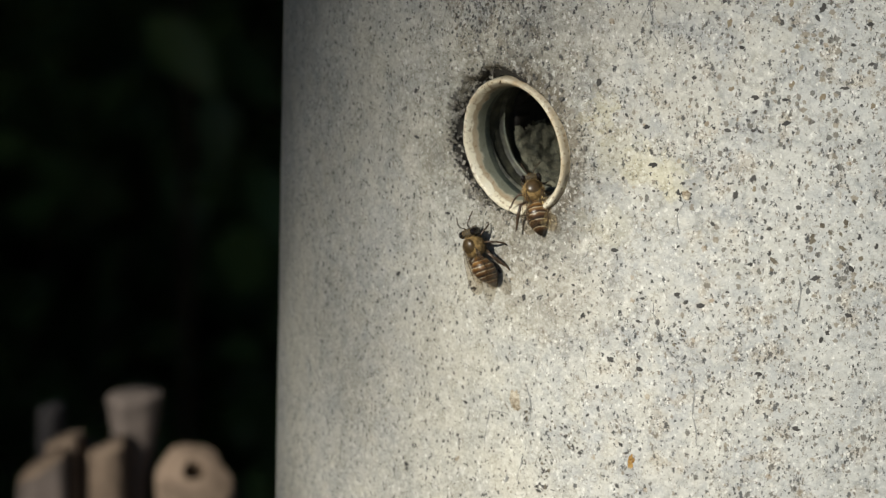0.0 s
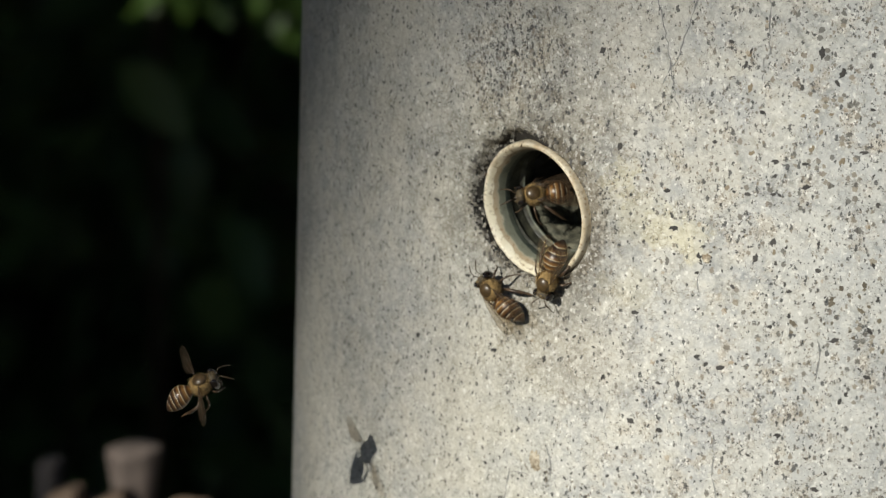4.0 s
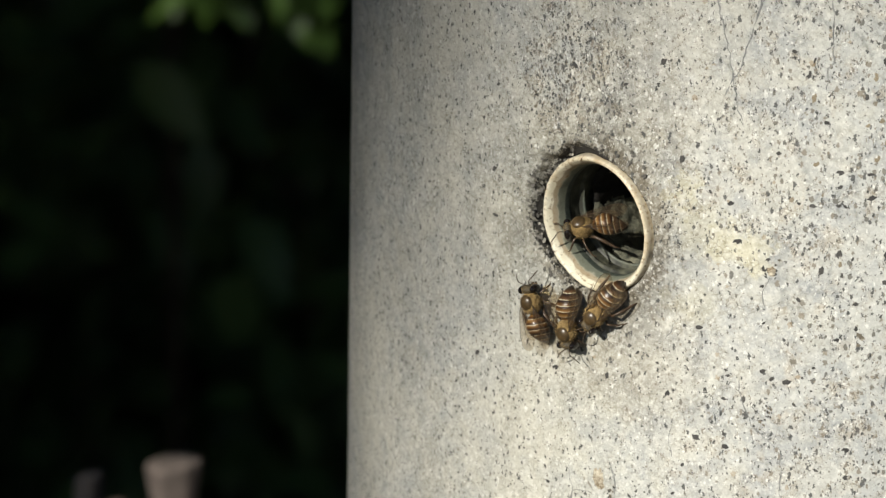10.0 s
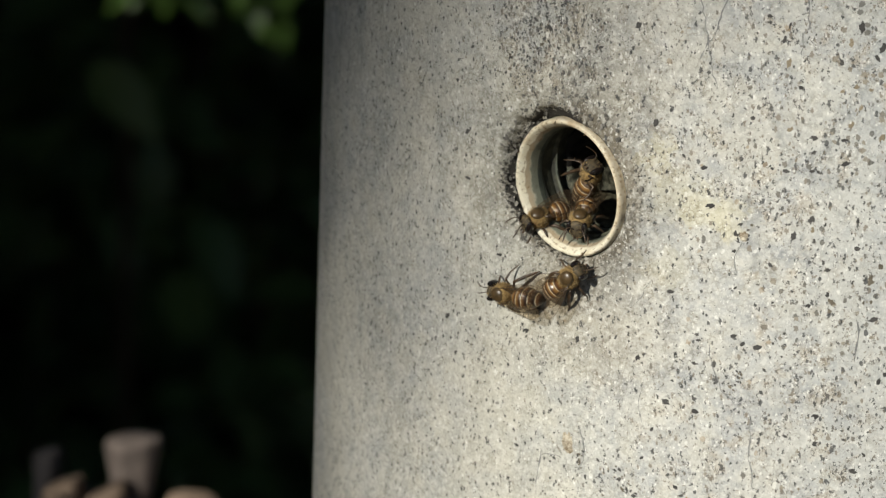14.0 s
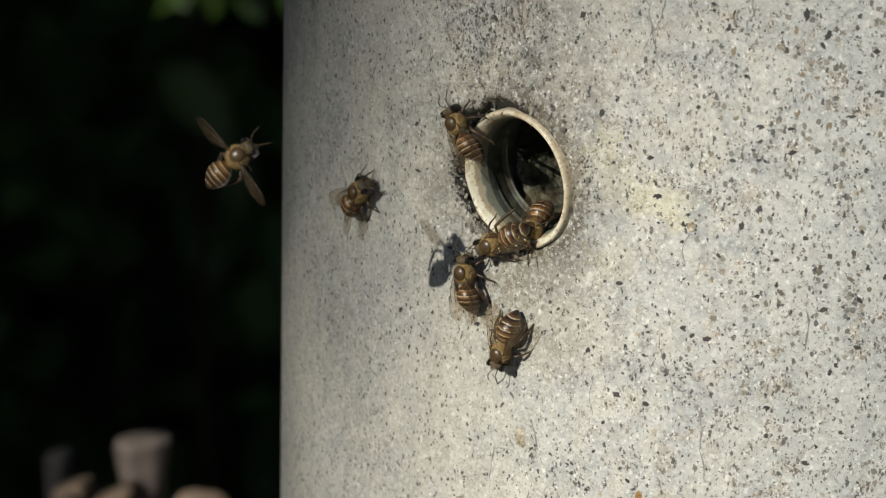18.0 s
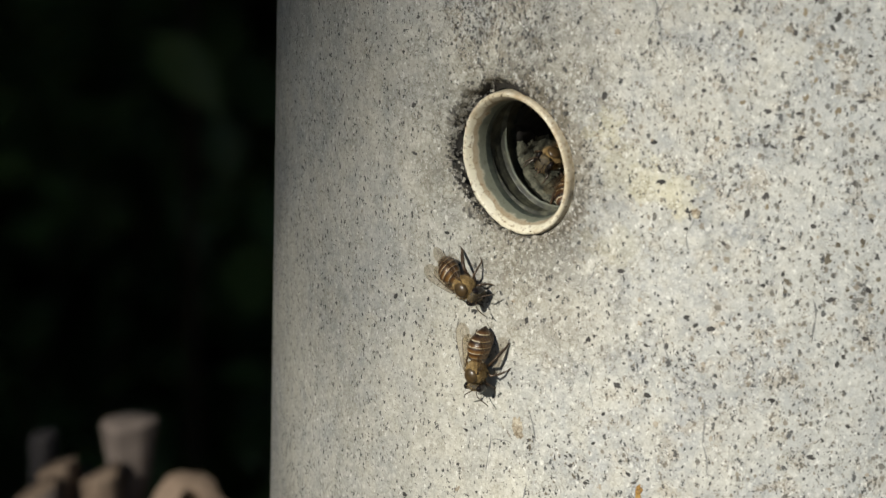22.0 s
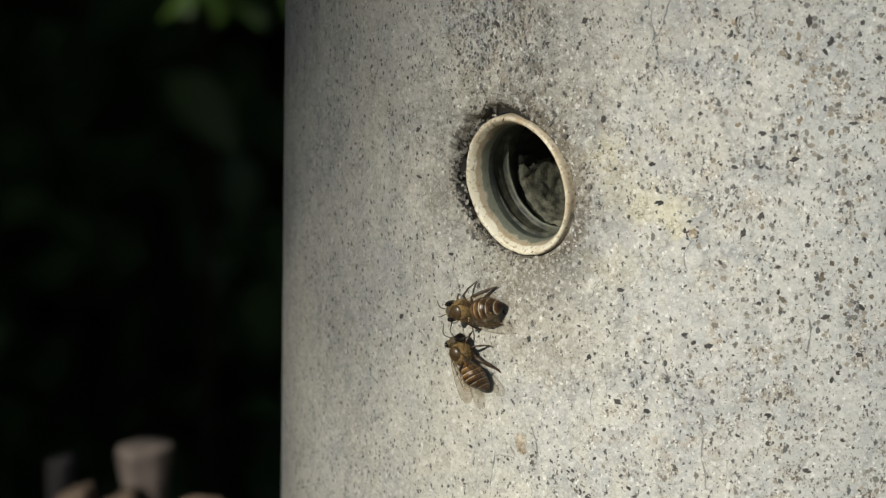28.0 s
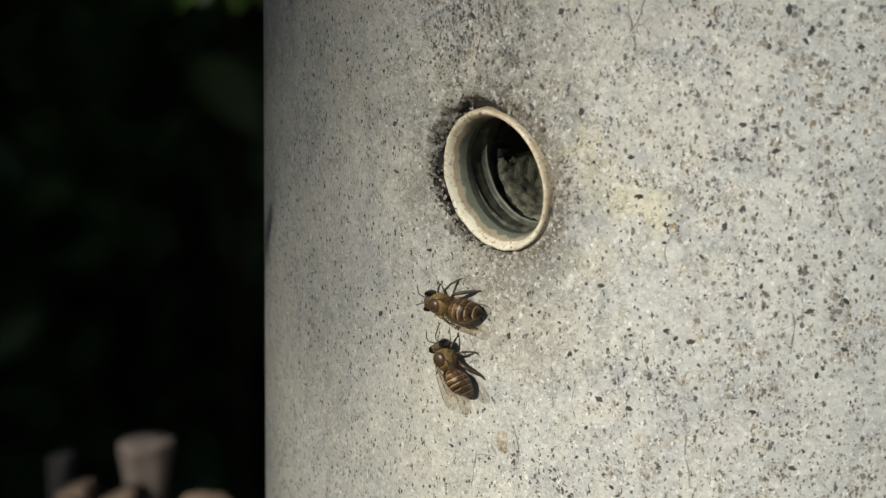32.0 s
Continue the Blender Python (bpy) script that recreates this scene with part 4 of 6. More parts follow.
def leaf(at, aim, up, length, width, curl):
    """One leaf: eight facets, folded along its midrib and drooping at the tip."""
    aim = aim.normalized()
    side = aim.cross(up)
    side = side.normalized() if side.length > 1e-5 else aim.orthogonal().normalized()
    nor = side.cross(aim)
    vs = []
    for k, w in ((0.0, 0.0), (0.3, 0.85), (0.62, 0.8), (1.0, 0.0)):
        mid = at + aim * (length * k) - nor * (curl * length * k * k)
        if w:
            vs += [tuple(mid + side * (width * w) + nor * (width * 0.25)), tuple(mid), tuple(mid - side * (width * w) + nor * (width * 0.25))]
        else:
            vs.append(tuple(mid))
    return vs, [(0, 1, 2), (0, 2, 3), (1, 4, 5, 2), (2, 5, 6, 3), (4, 7, 5), (5, 7, 6)]


def leaves(spots, sizes, seed):
    """Many leaves in one mesh, each turned its own way."""
    rnd = random.Random(seed)
    vs, fs = [], []
    for p in spots:
        aim = Vector((rnd.gauss(0, 1), rnd.gauss(0, 1), rnd.gauss(-0.2, 0.7)))
        up = Vector((rnd.gauss(0, 0.4), rnd.gauss(-0.3, 0.4), 1))
        length = rnd.uniform(*sizes)
        v, f = leaf(p, aim, up, length, length * rnd.uniform(0.24, 0.34), rnd.uniform(0.05, 0.4))
        n = len(vs)
        vs += v
        fs += [tuple(i + n for i in g) for g in f]
    return vs, fs


def shrub(name, label, category, base, stems, spots, sizes, seed, material=LEAF, group=""):
    """Stems from the ground and leaves at the places given."""
    rnd = random.Random(seed)
    ob = empty(name, label, category, group, pose(*base))
    b = Vector(base)
    for top, r, *via in stems:
        t = Vector(top) - b
        pts = [Vector((0, 0, -0.04))]
        for i in range(1, 7):
            k = i / 6
            pts.append(t * k + Vector((rnd.uniform(-1, 1), rnd.uniform(-1, 1), 0)) * 0.05 * t.length * (1 - k) * k * 2)
        if via:
            bend = Vector(via[0]) - b
            pts = [bend * (i / 3) for i in range(3)] + [bend + (t - bend) * (i / 3) for i in range(4)]
        part("stem", tube(pts, [r * (1 - 0.75 * i / 6) for i in range(7)], 8), TWIG, ob)
    crown = part("foliage", leaves([Vector(spot) - b for spot in spots], sizes, seed + 500), material, ob)
    tagged(crown, kind="stuff")
    return ob


def thicket():
    """The dark hedge behind the column, and unseen boughs added above to shade it."""
    rnd = random.Random(5)
    for i, (x, y) in enumerate(((-1.05, 1.55), (-0.70, 1.42), (-0.38, 1.55), (-0.08, 1.42), (0.25, 1.55))):
        spots = []
        for _ in range(2600):
            z = rnd.uniform(0.03, 1.25)
            spots.append((x + rnd.gauss(0, 0.17), y + rnd.gauss(0, 0.13), z))
        stems = [((x + rnd.uniform(-0.15, 0.15), y + rnd.uniform(0.15, 0.3), rnd.uniform(0.9, 1.3)), 0.004) for _ in range(3)]
        shrub("hedge_shrub", "dense dark green hedge shrub in deep shade", "shrub", (x, y + 0.08, 0), stems, spots, (0.022, 0.045), 40 + i, group="hedge behind the column")
    for i, x in enumerate((-1.6, -0.9, -0.2, 0.5, 1.2)):
        spots = [(x + rnd.gauss(0, 0.3), 2.15 + rnd.gauss(0, 0.15), rnd.uniform(0.0, 2.6)) for _ in range(2600)]
        spots += [(x + rnd.gauss(0, 0.3), 2.45 + rnd.gauss(0, 0.12), rnd.uniform(0.0, 1.1)) for _ in range(2600)]
        for _ in range(3600):
            y = rnd.uniform(0.10, 2.1)
            sx = x + rnd.gauss(0, 0.3)
            if math.hypot(sx, y) > 0.25:
                spots.append((sx, y, 1.30 + 0.08 * y + abs(rnd.gauss(0, 0.15))))
        stems = [((x + rnd.uniform(-0.2, 0.2), 2.2, 2.3), 0.03), ((x + 0.1, 0.7, 1.6), 0.02), ((x - 0.2, 1.1, 1.7), 0.02)]
        shrub("overhanging_tree", "dark leafy tree with unseen boughs added to shade the hedge", "tree", (x, 2.25, 0), stems, spots, (0.06, 0.11), 60 + i, group="trees behind the column")


def west_sky_blockers():
    """Unseen trees added beside the column to keep skylight off its left edge."""
    rnd = random.Random(15)
    for i, (x, y) in enumerate(((-2.3, 1.5), (-2.4, 0.6), (-2.5, -0.4))):
        spots = [(x + rnd.gauss(0, 0.22), y + rnd.gauss(0, 0.32), rnd.uniform(0.0, 2.9)) for _ in range(2800)]
        stems = [((x + rnd.uniform(-0.2, 0.2), y + rnd.uniform(-0.3, 0.3), 2.5), 0.03) for _ in range(4)]
        shrub("overhanging_tree", "unseen dark leafy tree added beside the hedge to block skylight", "tree", (x, y, 0), stems, spots, (0.06, 0.11), 160 + i, group="trees behind the column")


def sprig():
    """Leafy twigs that reach out of the hedge into the sun."""
    rnd = random.Random(8)
    base = (-0.30, 1.60, 0.0)
    spots = []
    for cx, cy, cz, n, s in SPRIG:
        for _ in range(n):
            spots.append((cx + rnd.gauss(0, s), cy + rnd.gauss(0, s), cz + abs(rnd.gauss(0, s))))
    stems = [((cx, cy + 0.02, cz + 0.01), 0.004, (-0.22, 0.9, 1.5)) for cx, cy, cz, n, s in SPRIG]
    shrub("young_shrub", "bright green leaves of a shrub catching the sun", "shrub", base, stems, spots, (0.009, 0.016), 77, YOUNG)


SPRIG = ((-0.2030, 0.80, 0.8725, 9, 0.007), (-0.1930, 0.80, 0.8710, 10, 0.007), (-0.1865, 0.80, 0.8690, 8, 0.006), (-0.1810, 0.80, 0.8740, 8, 0.006),
         (-0.1640, 0.80, 0.8720, 12, 0.005), (-0.1682, 0.80, 0.8660, 4, 0.002))

# gaps in the shade tree's crown, seen from the sun: metres left of the column's axis, height there, half widths
# the first lets sun onto the sprig, the second onto the stakes
LIGHT_GAPS = ((0.605, 1.144, 0.090, 0.085), (0.264, 0.949, 0.074, 0.060))


def crown_edge(z0):
    """Where the crown ends, seen from the sun, in metres left of the column's axis, for the height at which its shade falls."""
    return min(0.12, max(-0.085, -0.014 + (0.45 if z0 < 1.0 else 1.0) * (1.0 - z0)))


def shade_tree():
    """Unseen tree added towards the sun; its crown shades hedge and column's far side."""
    rnd = random.Random(3)
    flat = Vector((SUN_WAY.x, SUN_WAY.y, 0)).normalized()
    side = Vector((flat.y, -flat.x, 0))
    if side.x > 0:
        side = -side
    far = 4.6
    rise = SUN_WAY.z / math.hypot(SUN_WAY.x, SUN_WAY.y)
    spots, fine = [], []

    def place(d, q, z0, into):
        if any(((q - gx) / gw) ** 2 + ((z0 - gz) / gh) ** 2 < 1 for gx, gz, gw, gh in LIGHT_GAPS):
            return
        p = flat * d + side * q
        into.append((p.x, p.y, z0 + d * rise))

    while len(spots) < 20000:
        d = far + rnd.uniform(-0.1, 0.9)
        z0 = rnd.uniform(1.5, 5.4) - d * rise
        place(d, 0.30 + rnd.random() ** 1.35 * 2.3, z0, spots)
    while len(spots) < 31000:
        place(far + rnd.uniform(0.0, 0.9), rnd.uniform(0.42, 1.60), rnd.uniform(0.75, 2.0), spots)
    for k in range(51000):
        d = far + rnd.uniform(0.0, 0.8)
        z0 = rnd.uniform(0.55, 1.75)
        q = rnd.gauss(0, 0.012) + rnd.random() ** 0.5 * 0.36
        if k < 7000:          # the thick middle of the crown
            q = 0.060 + rnd.random() * 0.30
        elif k < 9200:        # more leaves, to deepen the shade high on the column's side
            z0 = 1.0 + 0.15 * rnd.random() ** 0.5
            q = 0.018 + rnd.random() ** 0.5 * 0.18
        place(d, crown_edge(z0) + q, z0, fine)
    c = flat * (far + 0.5) + side * 1.3
    stems = [((c.x, c.y, 4.2), 0.10)]
    for k in range(8):
        e = flat * (far + rnd.uniform(0.1, 0.8)) + side * rnd.uniform(0.25, 2.3)
        stems.append(((e.x, e.y, rnd.uniform(2.6, 4.8)), 0.04))
    for z0 in (0.75, 1.0, 1.3, 1.6):
        e = flat * (far + 0.4) + side * 0.32
        stems.append(((e.x, e.y, z0 + (far + 0.4) * rise), 0.02))
    tree = shrub("shade_tree", "unseen leafy tree with a dense dark green crown, added to cast shade", "tree", (c.x, c.y, 0), stems, spots, (0.06, 0.10), 90, LEAF)
    tagged(part("edge_foliage", leaves([Vector(p) - Vector((c.x, c.y, 0)) for p in fine], (0.011, 0.020), 91), LEAF, tree), kind="stuff")
    return tree


# ---------------------------------------------------------------- bees
BEE = 0.00094     # metres for each unit of the bee's drawing
TALL = 1.14       # bees stand this much taller than drawn


def mm(points):
    return [(x * BEE, y * BEE, z * BEE * TALL) for x, y, z in points]


def bee_model():
    """One worker bee, heading along x, its feet on z = 0."""
    bee = empty("honey_bee", "small brown honey bee with pale-banded abdomen", "bee", "bees at the entrance")

    def sized(piece):
        return mm(piece[0]), piece[1]

    # abdomen: six overlapping rings
    def outline(x):
        t = (x + 6.4) / 5.9
        return 1.98 * math.sin(math.pi * min(1, max(0, t)) ** 1.12) ** 0.62 if 0 < t < 1 else 0.0

    drop = lambda x: 2.55 - 0.055 * (x + 0.6) ** 2 * 0.9
    abdomen = None
    edges = [-6.40, -5.43, -4.46, -3.49, -2.52, -1.55, -0.55]
    for i in range(6):
        x0, x1 = edges[i], edges[i + 1]
        vs, fs = [], []
        sides, rings = 22, 6
        for j in range(rings + 1):
            k = j / rings
            x = x0 + (x1 + (0.18 if i < 5 else 0) - x0) * k
            r = outline(min(max(x, -6.37), -0.62)) * (1.0 + 0.035 * (1 - k)) + 0.03 - (0.09 if k > 0.93 and i < 5 else 0)
            for q in range(sides):
                w = 2 * math.pi * q / sides
                vs.append((x, math.cos(w) * r, drop(x) + math.sin(w) * r * (0.86 if math.sin(w) > 0 else 0.74)))
        for j in range(rings):
            for q in range(sides):
                q2 = (q + 1) % sides
                fs.append((j * sides + q, (j + 1) * sides + q, (j + 1) * sides + q2, j * sides + q2))
        if i == 0:
            fs.append(tuple(range(sides)))
        if abdomen is None:
            abdomen = part("abdomen", sized((vs, fs)), RINGS, bee, "abdomen banded amber, dark brown and cream")
        else:
            part("abdomen_ring", sized((vs, fs)), RINGS, abdomen)
    part("waist", sized(blob(0.7, 0.55, 0.55, (-0.45, 0, 2.55), 6, 10)), SHELL, bee)
    # thorax with its fur
    thorax = part("thorax", sized(blob(1.88, 1.82, 1.62, (1.25, 0, 2.75), 12, 20)), FUR, bee, "furry tan thorax")
    part("scutum", sized(blob(1.36, 1.30, 0.64, (1.50, 0, 3.86), 10, 20)), SCUTUM, thorax, "bare bronze shield")
    rnd = random.Random(2)
    hv, hf = [], []
    for _ in range(1900):
        w, s = rnd.uniform(0, 2 * math.pi), rnd.uniform(-1, 1)
        c = math.sqrt(1 - s * s)
        d = Vector((s, c * math.cos(w), c * math.sin(w)))
        if d.z > 0.55 and abs(d.x - 0.1) < 0.62:
            continue
        p = Vector((1.25 + d.x * 1.83, d.y * 1.80, 2.75 + d.z * 1.60))
        tip = p + (d + Vector((rnd.uniform(-0.6, 0.1), rnd.uniform(-0.3, 0.3), rnd.uniform(-0.3, 0.3)))) * rnd.uniform(0.22, 0.52)
        e = d.orthogonal().normalized() * 0.024
        f = d.cross(e)
        n = len(hv)
        hv += [tuple(p + e), tuple(p - e * 0.5 + f), tuple(p - e * 0.5 - f), tuple(tip)]
        hf += [(n, n + 1, n + 3), (n + 1, n + 2, n + 3), (n + 2, n, n + 3)]
    fur = part("fur", (mm(hv), hf), FUZZ, thorax)
    tagged(fur, kind="stuff")
    # head, eyes, feelers, jaws
    def face(t, x, y, z):
        k = 1 - 0.28 * max(0.0, -z / 1.6)
        return x * (1 - 0.12 * abs(y)), y * k, z
    head = part("head", sized(blob(0.92, 1.62, 1.5, (3.62, 0, 2.35), 10, 18, face)), FACE, bee, "grey-brown head with short hair")
    for s in (-1, 1):
        part("eye", sized(blob(0.76, 0.56, 1.22, (3.68, s * 1.32, 2.62), 8, 12)), EYE, head, "glossy black eye")
        part("jaw", sized(blob(0.42, 0.22, 0.3, (4.25, s * 0.3, 1.15), 6, 8)), SHELL, head)
        pts = [(4.4, s * 0.35, 2.75), (5.0, s * 0.75, 3.35), (5.35, s * 0.95, 3.45), (5.95, s * 1.3, 3.1), (6.6, s * 1.55, 2.55), (7.1, s * 1.7, 2.1)]
        root = pts[0]
        pts = [(x - root[0], y - root[1], z - root[2]) for x, y, z in pts]
        feeler = part("feeler", sized(tube(pts, [0.09, 0.08, 0.09, 0.10, 0.10, 0.07], 6)), SHELL, head)
        feeler.matrix_basis = Matrix.Translation(mm([root])[0])
    hv, hf = [], []
    for _ in range(420):
        w, k = rnd.uniform(0, 2 * math.pi), rnd.uniform(-0.9, 0.9)
        c = math.sqrt(1 - k * k)
        d = Vector((k, c * math.cos(w), c * math.sin(w)))
        if abs(d.y) > 0.75:
            continue
        p = Vector((3.62 + d.x * 0.90, d.y * 1.55, 2.35 + d.z * 1.47))
        tip = p + (d + Vector((rnd.uniform(-0.3, 0.3), rnd.uniform(-0.3, 0.3), rnd.uniform(-0.3, 0.3)))) * rnd.uniform(0.12, 0.30)
        e = d.orthogonal().normalized() * 0.022
        f = d.cross(e)
        n = len(hv)
        hv += [tuple(p + e), tuple(p - e * 0.5 + f), tuple(p - e * 0.5 - f), tuple(tip)]
        hf += [(n, n + 1, n + 3), (n + 1, n + 2, n + 3), (n + 2, n, n + 3)]
    tagged(part("fur", (mm(hv), hf), FUZZ, head), kind="stuff")
    # legs
    spec = {"fore_leg": [(2.3, 0.9, 1.6), (2.9, 1.6, 1.8), (3.5, 2.1, 0.9), (4.0, 2.2, 0.06), (4.45, 2.3, 0.02)],
            "middle_leg": [(1.2, 1.2, 1.4), (1.2, 2.5, 2.0), (0.7, 3.5, 1.1), (0.1, 4.1, 0.06), (-0.6, 4.5, 0.02)],
            "hind_leg": [(0.2, 1.2, 1.4), (-0.9, 2.3, 2.3), (-2.6, 2.9, 1.4), (-3.9, 3.2, 0.3), (-4.8, 3.4, 0.02)]}
    for name, pts in spec.items():
        for s in (-1, 1):
            p = [(x, y * s, z) for x, y, z in pts]
            wide = [0.22, 0.27, 0.33, 0.20, 0.08] if name == "hind_leg" else [0.19, 0.21, 0.17, 0.12, 0.06]
            root = p[0]
            ob = part(name, sized(tube([(x - root[0], y - root[1], z - root[2]) for x, y, z in p], wide, 7)), SHELL, bee)
            ob.matrix_basis = Matrix.Translation(mm([root])[0])
    # wings, hinged at the thorax; at rest they lie back over the abdomen
    def blade(length, width, s, lift):
        outline_ = [(0, 0.0, 0.0), (0.12, 0.10, -0.12), (0.3, 0.14, -0.42), (0.5, 0.16, -0.62), (0.7, 0.15, -0.72), (0.86, 0.08, -0.70), (0.96, -0.06, -0.52), (1.0, -0.26, -0.34)]
        vs, fs = [], []
        for k, a, b in outline_:
            for q in range(5):
                w = a + (b - a) * q / 4
                vs.append((-k * length, s * w * width, lift + 0.05 * math.sin(k * 9 + q)))
        for i in range(len(outline_) - 1):
            for q in range(4):
                n = i * 5 + q
                fs.append((n, n + 5, n + 6, n + 1))
        return sized((vs, fs))

    for s in (-1, 1):
        wing = part("wing", blade(8.1, 3.2, s, 0.0), WING, bee, "clear brown-veined wing")
        wing.matrix_basis = wing_rest(s)
        veins = [[(0, 0, 0), (-1.0, s * 0.32, 0.02), (-2.4, s * 0.45, 0.02), (-4.1, s * 0.51, 0.02), (-5.7, s * 0.48, 0.02), (-7.0, s * 0.26, 0.02), (-7.8, s * -0.19, 0.02)],
                 [(0, 0, 0), (-2.2, s * -0.2, 0.02), (-4.6, s * -0.5, 0.02), (-6.6, s * -1.0, 0.02)],
                 [(-0.6, s * -0.1, 0.02), (-2.2, s * -1.1, 0.02), (-4.6, s * -1.7, 0.02)]]
        part("wing_vein", sized(merged(*[tube(v, [0.07] + [0.042] * (len(v) - 2) + [0.02], 5) for v in veins])), SHELL, wing)
        hind = part("hind_wing", blade(5.6, 2.9, s, -0.12), WING, wing)
        hind.matrix_basis = pose(-0.7 * BEE, s * -0.2 * BEE, 0, 0, 0, s * 9)
    return bee


def wing_rest(s, open_=0.0):
    """A folded wing; open_ degrees swing it out to the side."""
    return pose(1.0 * BEE, s * 1.25 * BEE, 3.95 * BEE * TALL, s * (8 + open_ * 0.05), -5 + open_ * 0.06, -s * (13 + open_))




# ---------------------------------------------------------------- the place
ground()
COLUMN = column()
grains(COLUMN)
CRACKS = (
    (((0.0200, 0.0400), (0.0218, 0.0327), (0.0231, 0.0274), (0.0238, 0.0219), (0.0250, 0.0184)), 0.00013, 1),
    (((0.0280, 0.0400), (0.0259, 0.0331), (0.0243, 0.0275), (0.0225, 0.0250), (0.0212, 0.0217)), 0.00016, 2),
    (((0.0391, 0.0420), (0.0391, 0.0338), (0.0393, 0.0293), (0.0384, 0.0283), (0.0383, 0.0247)), 0.00014, 3),
    (((0.0315, -0.0336), (0.0321, -0.0355), (0.0320, -0.0406), (0.0330, -0.0470)), 0.00014, 5),
    (((0.0249, -0.0234), (0.0257, -0.0270), (0.0273, -0.0307), (0.0295, -0.0328)), 0.00013, 6),
    (((0.0485, -0.0173), (0.0491, -0.0206), (0.0483, -0.0250)), 0.00018, 7),
    (((-0.0049, -0.0415), (-0.0043, -0.0459), (-0.0046, -0.0491), (-0.0051, -0.0515)), 0.00013, 8))
FINE_CRACKS = (
    (((-0.0043, -0.0459), (-0.0015, -0.0452), (-0.0001, -0.0458)), 0.00010, 9),
    (((0.0028, -0.0395), (0.0035, -0.0420), (0.0040, -0.0437), (0.0037, -0.0452), (0.0027, -0.0473)), 0.00016, 10),
    (((0.0030, -0.0500), (0.0028, -0.0516), (0.0015, -0.0567)), 0.00012, 11),
    (((-0.0004, -0.0555), (-0.0008, -0.0583)), 0.00013, 12),
    (((-0.0135, -0.0563), (-0.0113, -0.0565), (-0.0101, -0.0547)), 0.00009, 13),
    (((0.0300, -0.0058), (0.0285, -0.0085), (0.0290, -0.0110)), 0.00010, 14),
    (((0.0140, -0.0300), (0.0132, -0.0340), (0.0140, -0.0375)), 0.00009, 15),
    (((0.0213, -0.0002), (0.0203, -0.0027), (0.0193, -0.0058)), 0.00013, 16),
    (((0.0185, -0.0075), (0.0174, -0.0095), (0.0155, -0.0129), (0.0123, -0.0179)), 0.00010, 17))
for points, width, seed in CRACKS + FINE_CRACKS:
    crack(COLUMN, points, width, seed)
blotch(COLUMN, "chipped_pit", 0.00085, -0.0430, 0.0011, 0.0020, 12, TAN_PIT, 0.00012, 1.0, "tan shell-like pit in the concrete")
blotch(COLUMN, "rust_stain", 0.0219, -0.0503, 0.0006, 0.0013, -6, RUST_MARK, 0.00010, 2.0, "rusty orange stain")
blotch(COLUMN, "ochre_stone", 0.0300, -0.0049, 0.0008, 0.0008, 0, TAN_PIT, 0.00015, 3.0, "small ochre stone")
pipe()
sawn_stake("wooden_stake", "grey weathered wooden stake with a slanting sawn top", (-0.1548, 0.2650, -0.0300), (-0.1511, 0.2591, 0.8856), 0.0023, 0.0063, 0.22, 21, flare=0.972, slant=0.16, end=BARK)
sawn_stake("hollow_branch", "cut branch stub with a rotted hollow in its pale end", (-0.1101, 1.0120, -0.0300), (-0.1369, 0.2520, 0.8690), 0.0137, 0.0090, 0.24, 22, 0.27)
sawn_stake("wooden_stake", "pale split wooden stake", (-0.1706, 0.2770, -0.0300), (-0.1662, 0.2520, 0.8766), 0.0042, 0.0040, 0.7, 23, 0.0, SAWN, slant=0.5)
sawn_stake("wooden_stake", "pale split wooden stake", (-0.1581, 0.2620, -0.0300), (-0.1563, 0.2500, 0.8755), 0.0042, 0.0044, 0.7, 24, 0.0, SAWN, slant=0.5)
sawn_stake("wooden_stake", "slim dark wooden stake", (-0.1759, 0.2920, -0.0300), (-0.1715, 0.2670, 0.8794), 0.0032, 0.0033, 0.25, 25, bark=DIMMED_BARK, slant=0.25, end=DIMMED_BARK)
sawn_stake("wooden_stump", "rough brown stump with torn bark", (-0.1728, 0.2620, -0.0300), (-0.1700, 0.2460, 0.8728), 0.0063, 0.0063, 0.7, 26, bark=BARK, slant=0.7)
sawn_stake("wooden_stake", "dark wooden stake between two pale ones", (-0.1633, 0.2680, -0.0300), (-0.1611, 0.2610, 0.8720), 0.0042, 0.0042, 0.30, 27, bark=DIMMED_BARK, slant=-0.3, end=DIMMED_BARK)
thicket()
west_sky_blockers()
sprig()
SHADE_TREE = shade_tree()


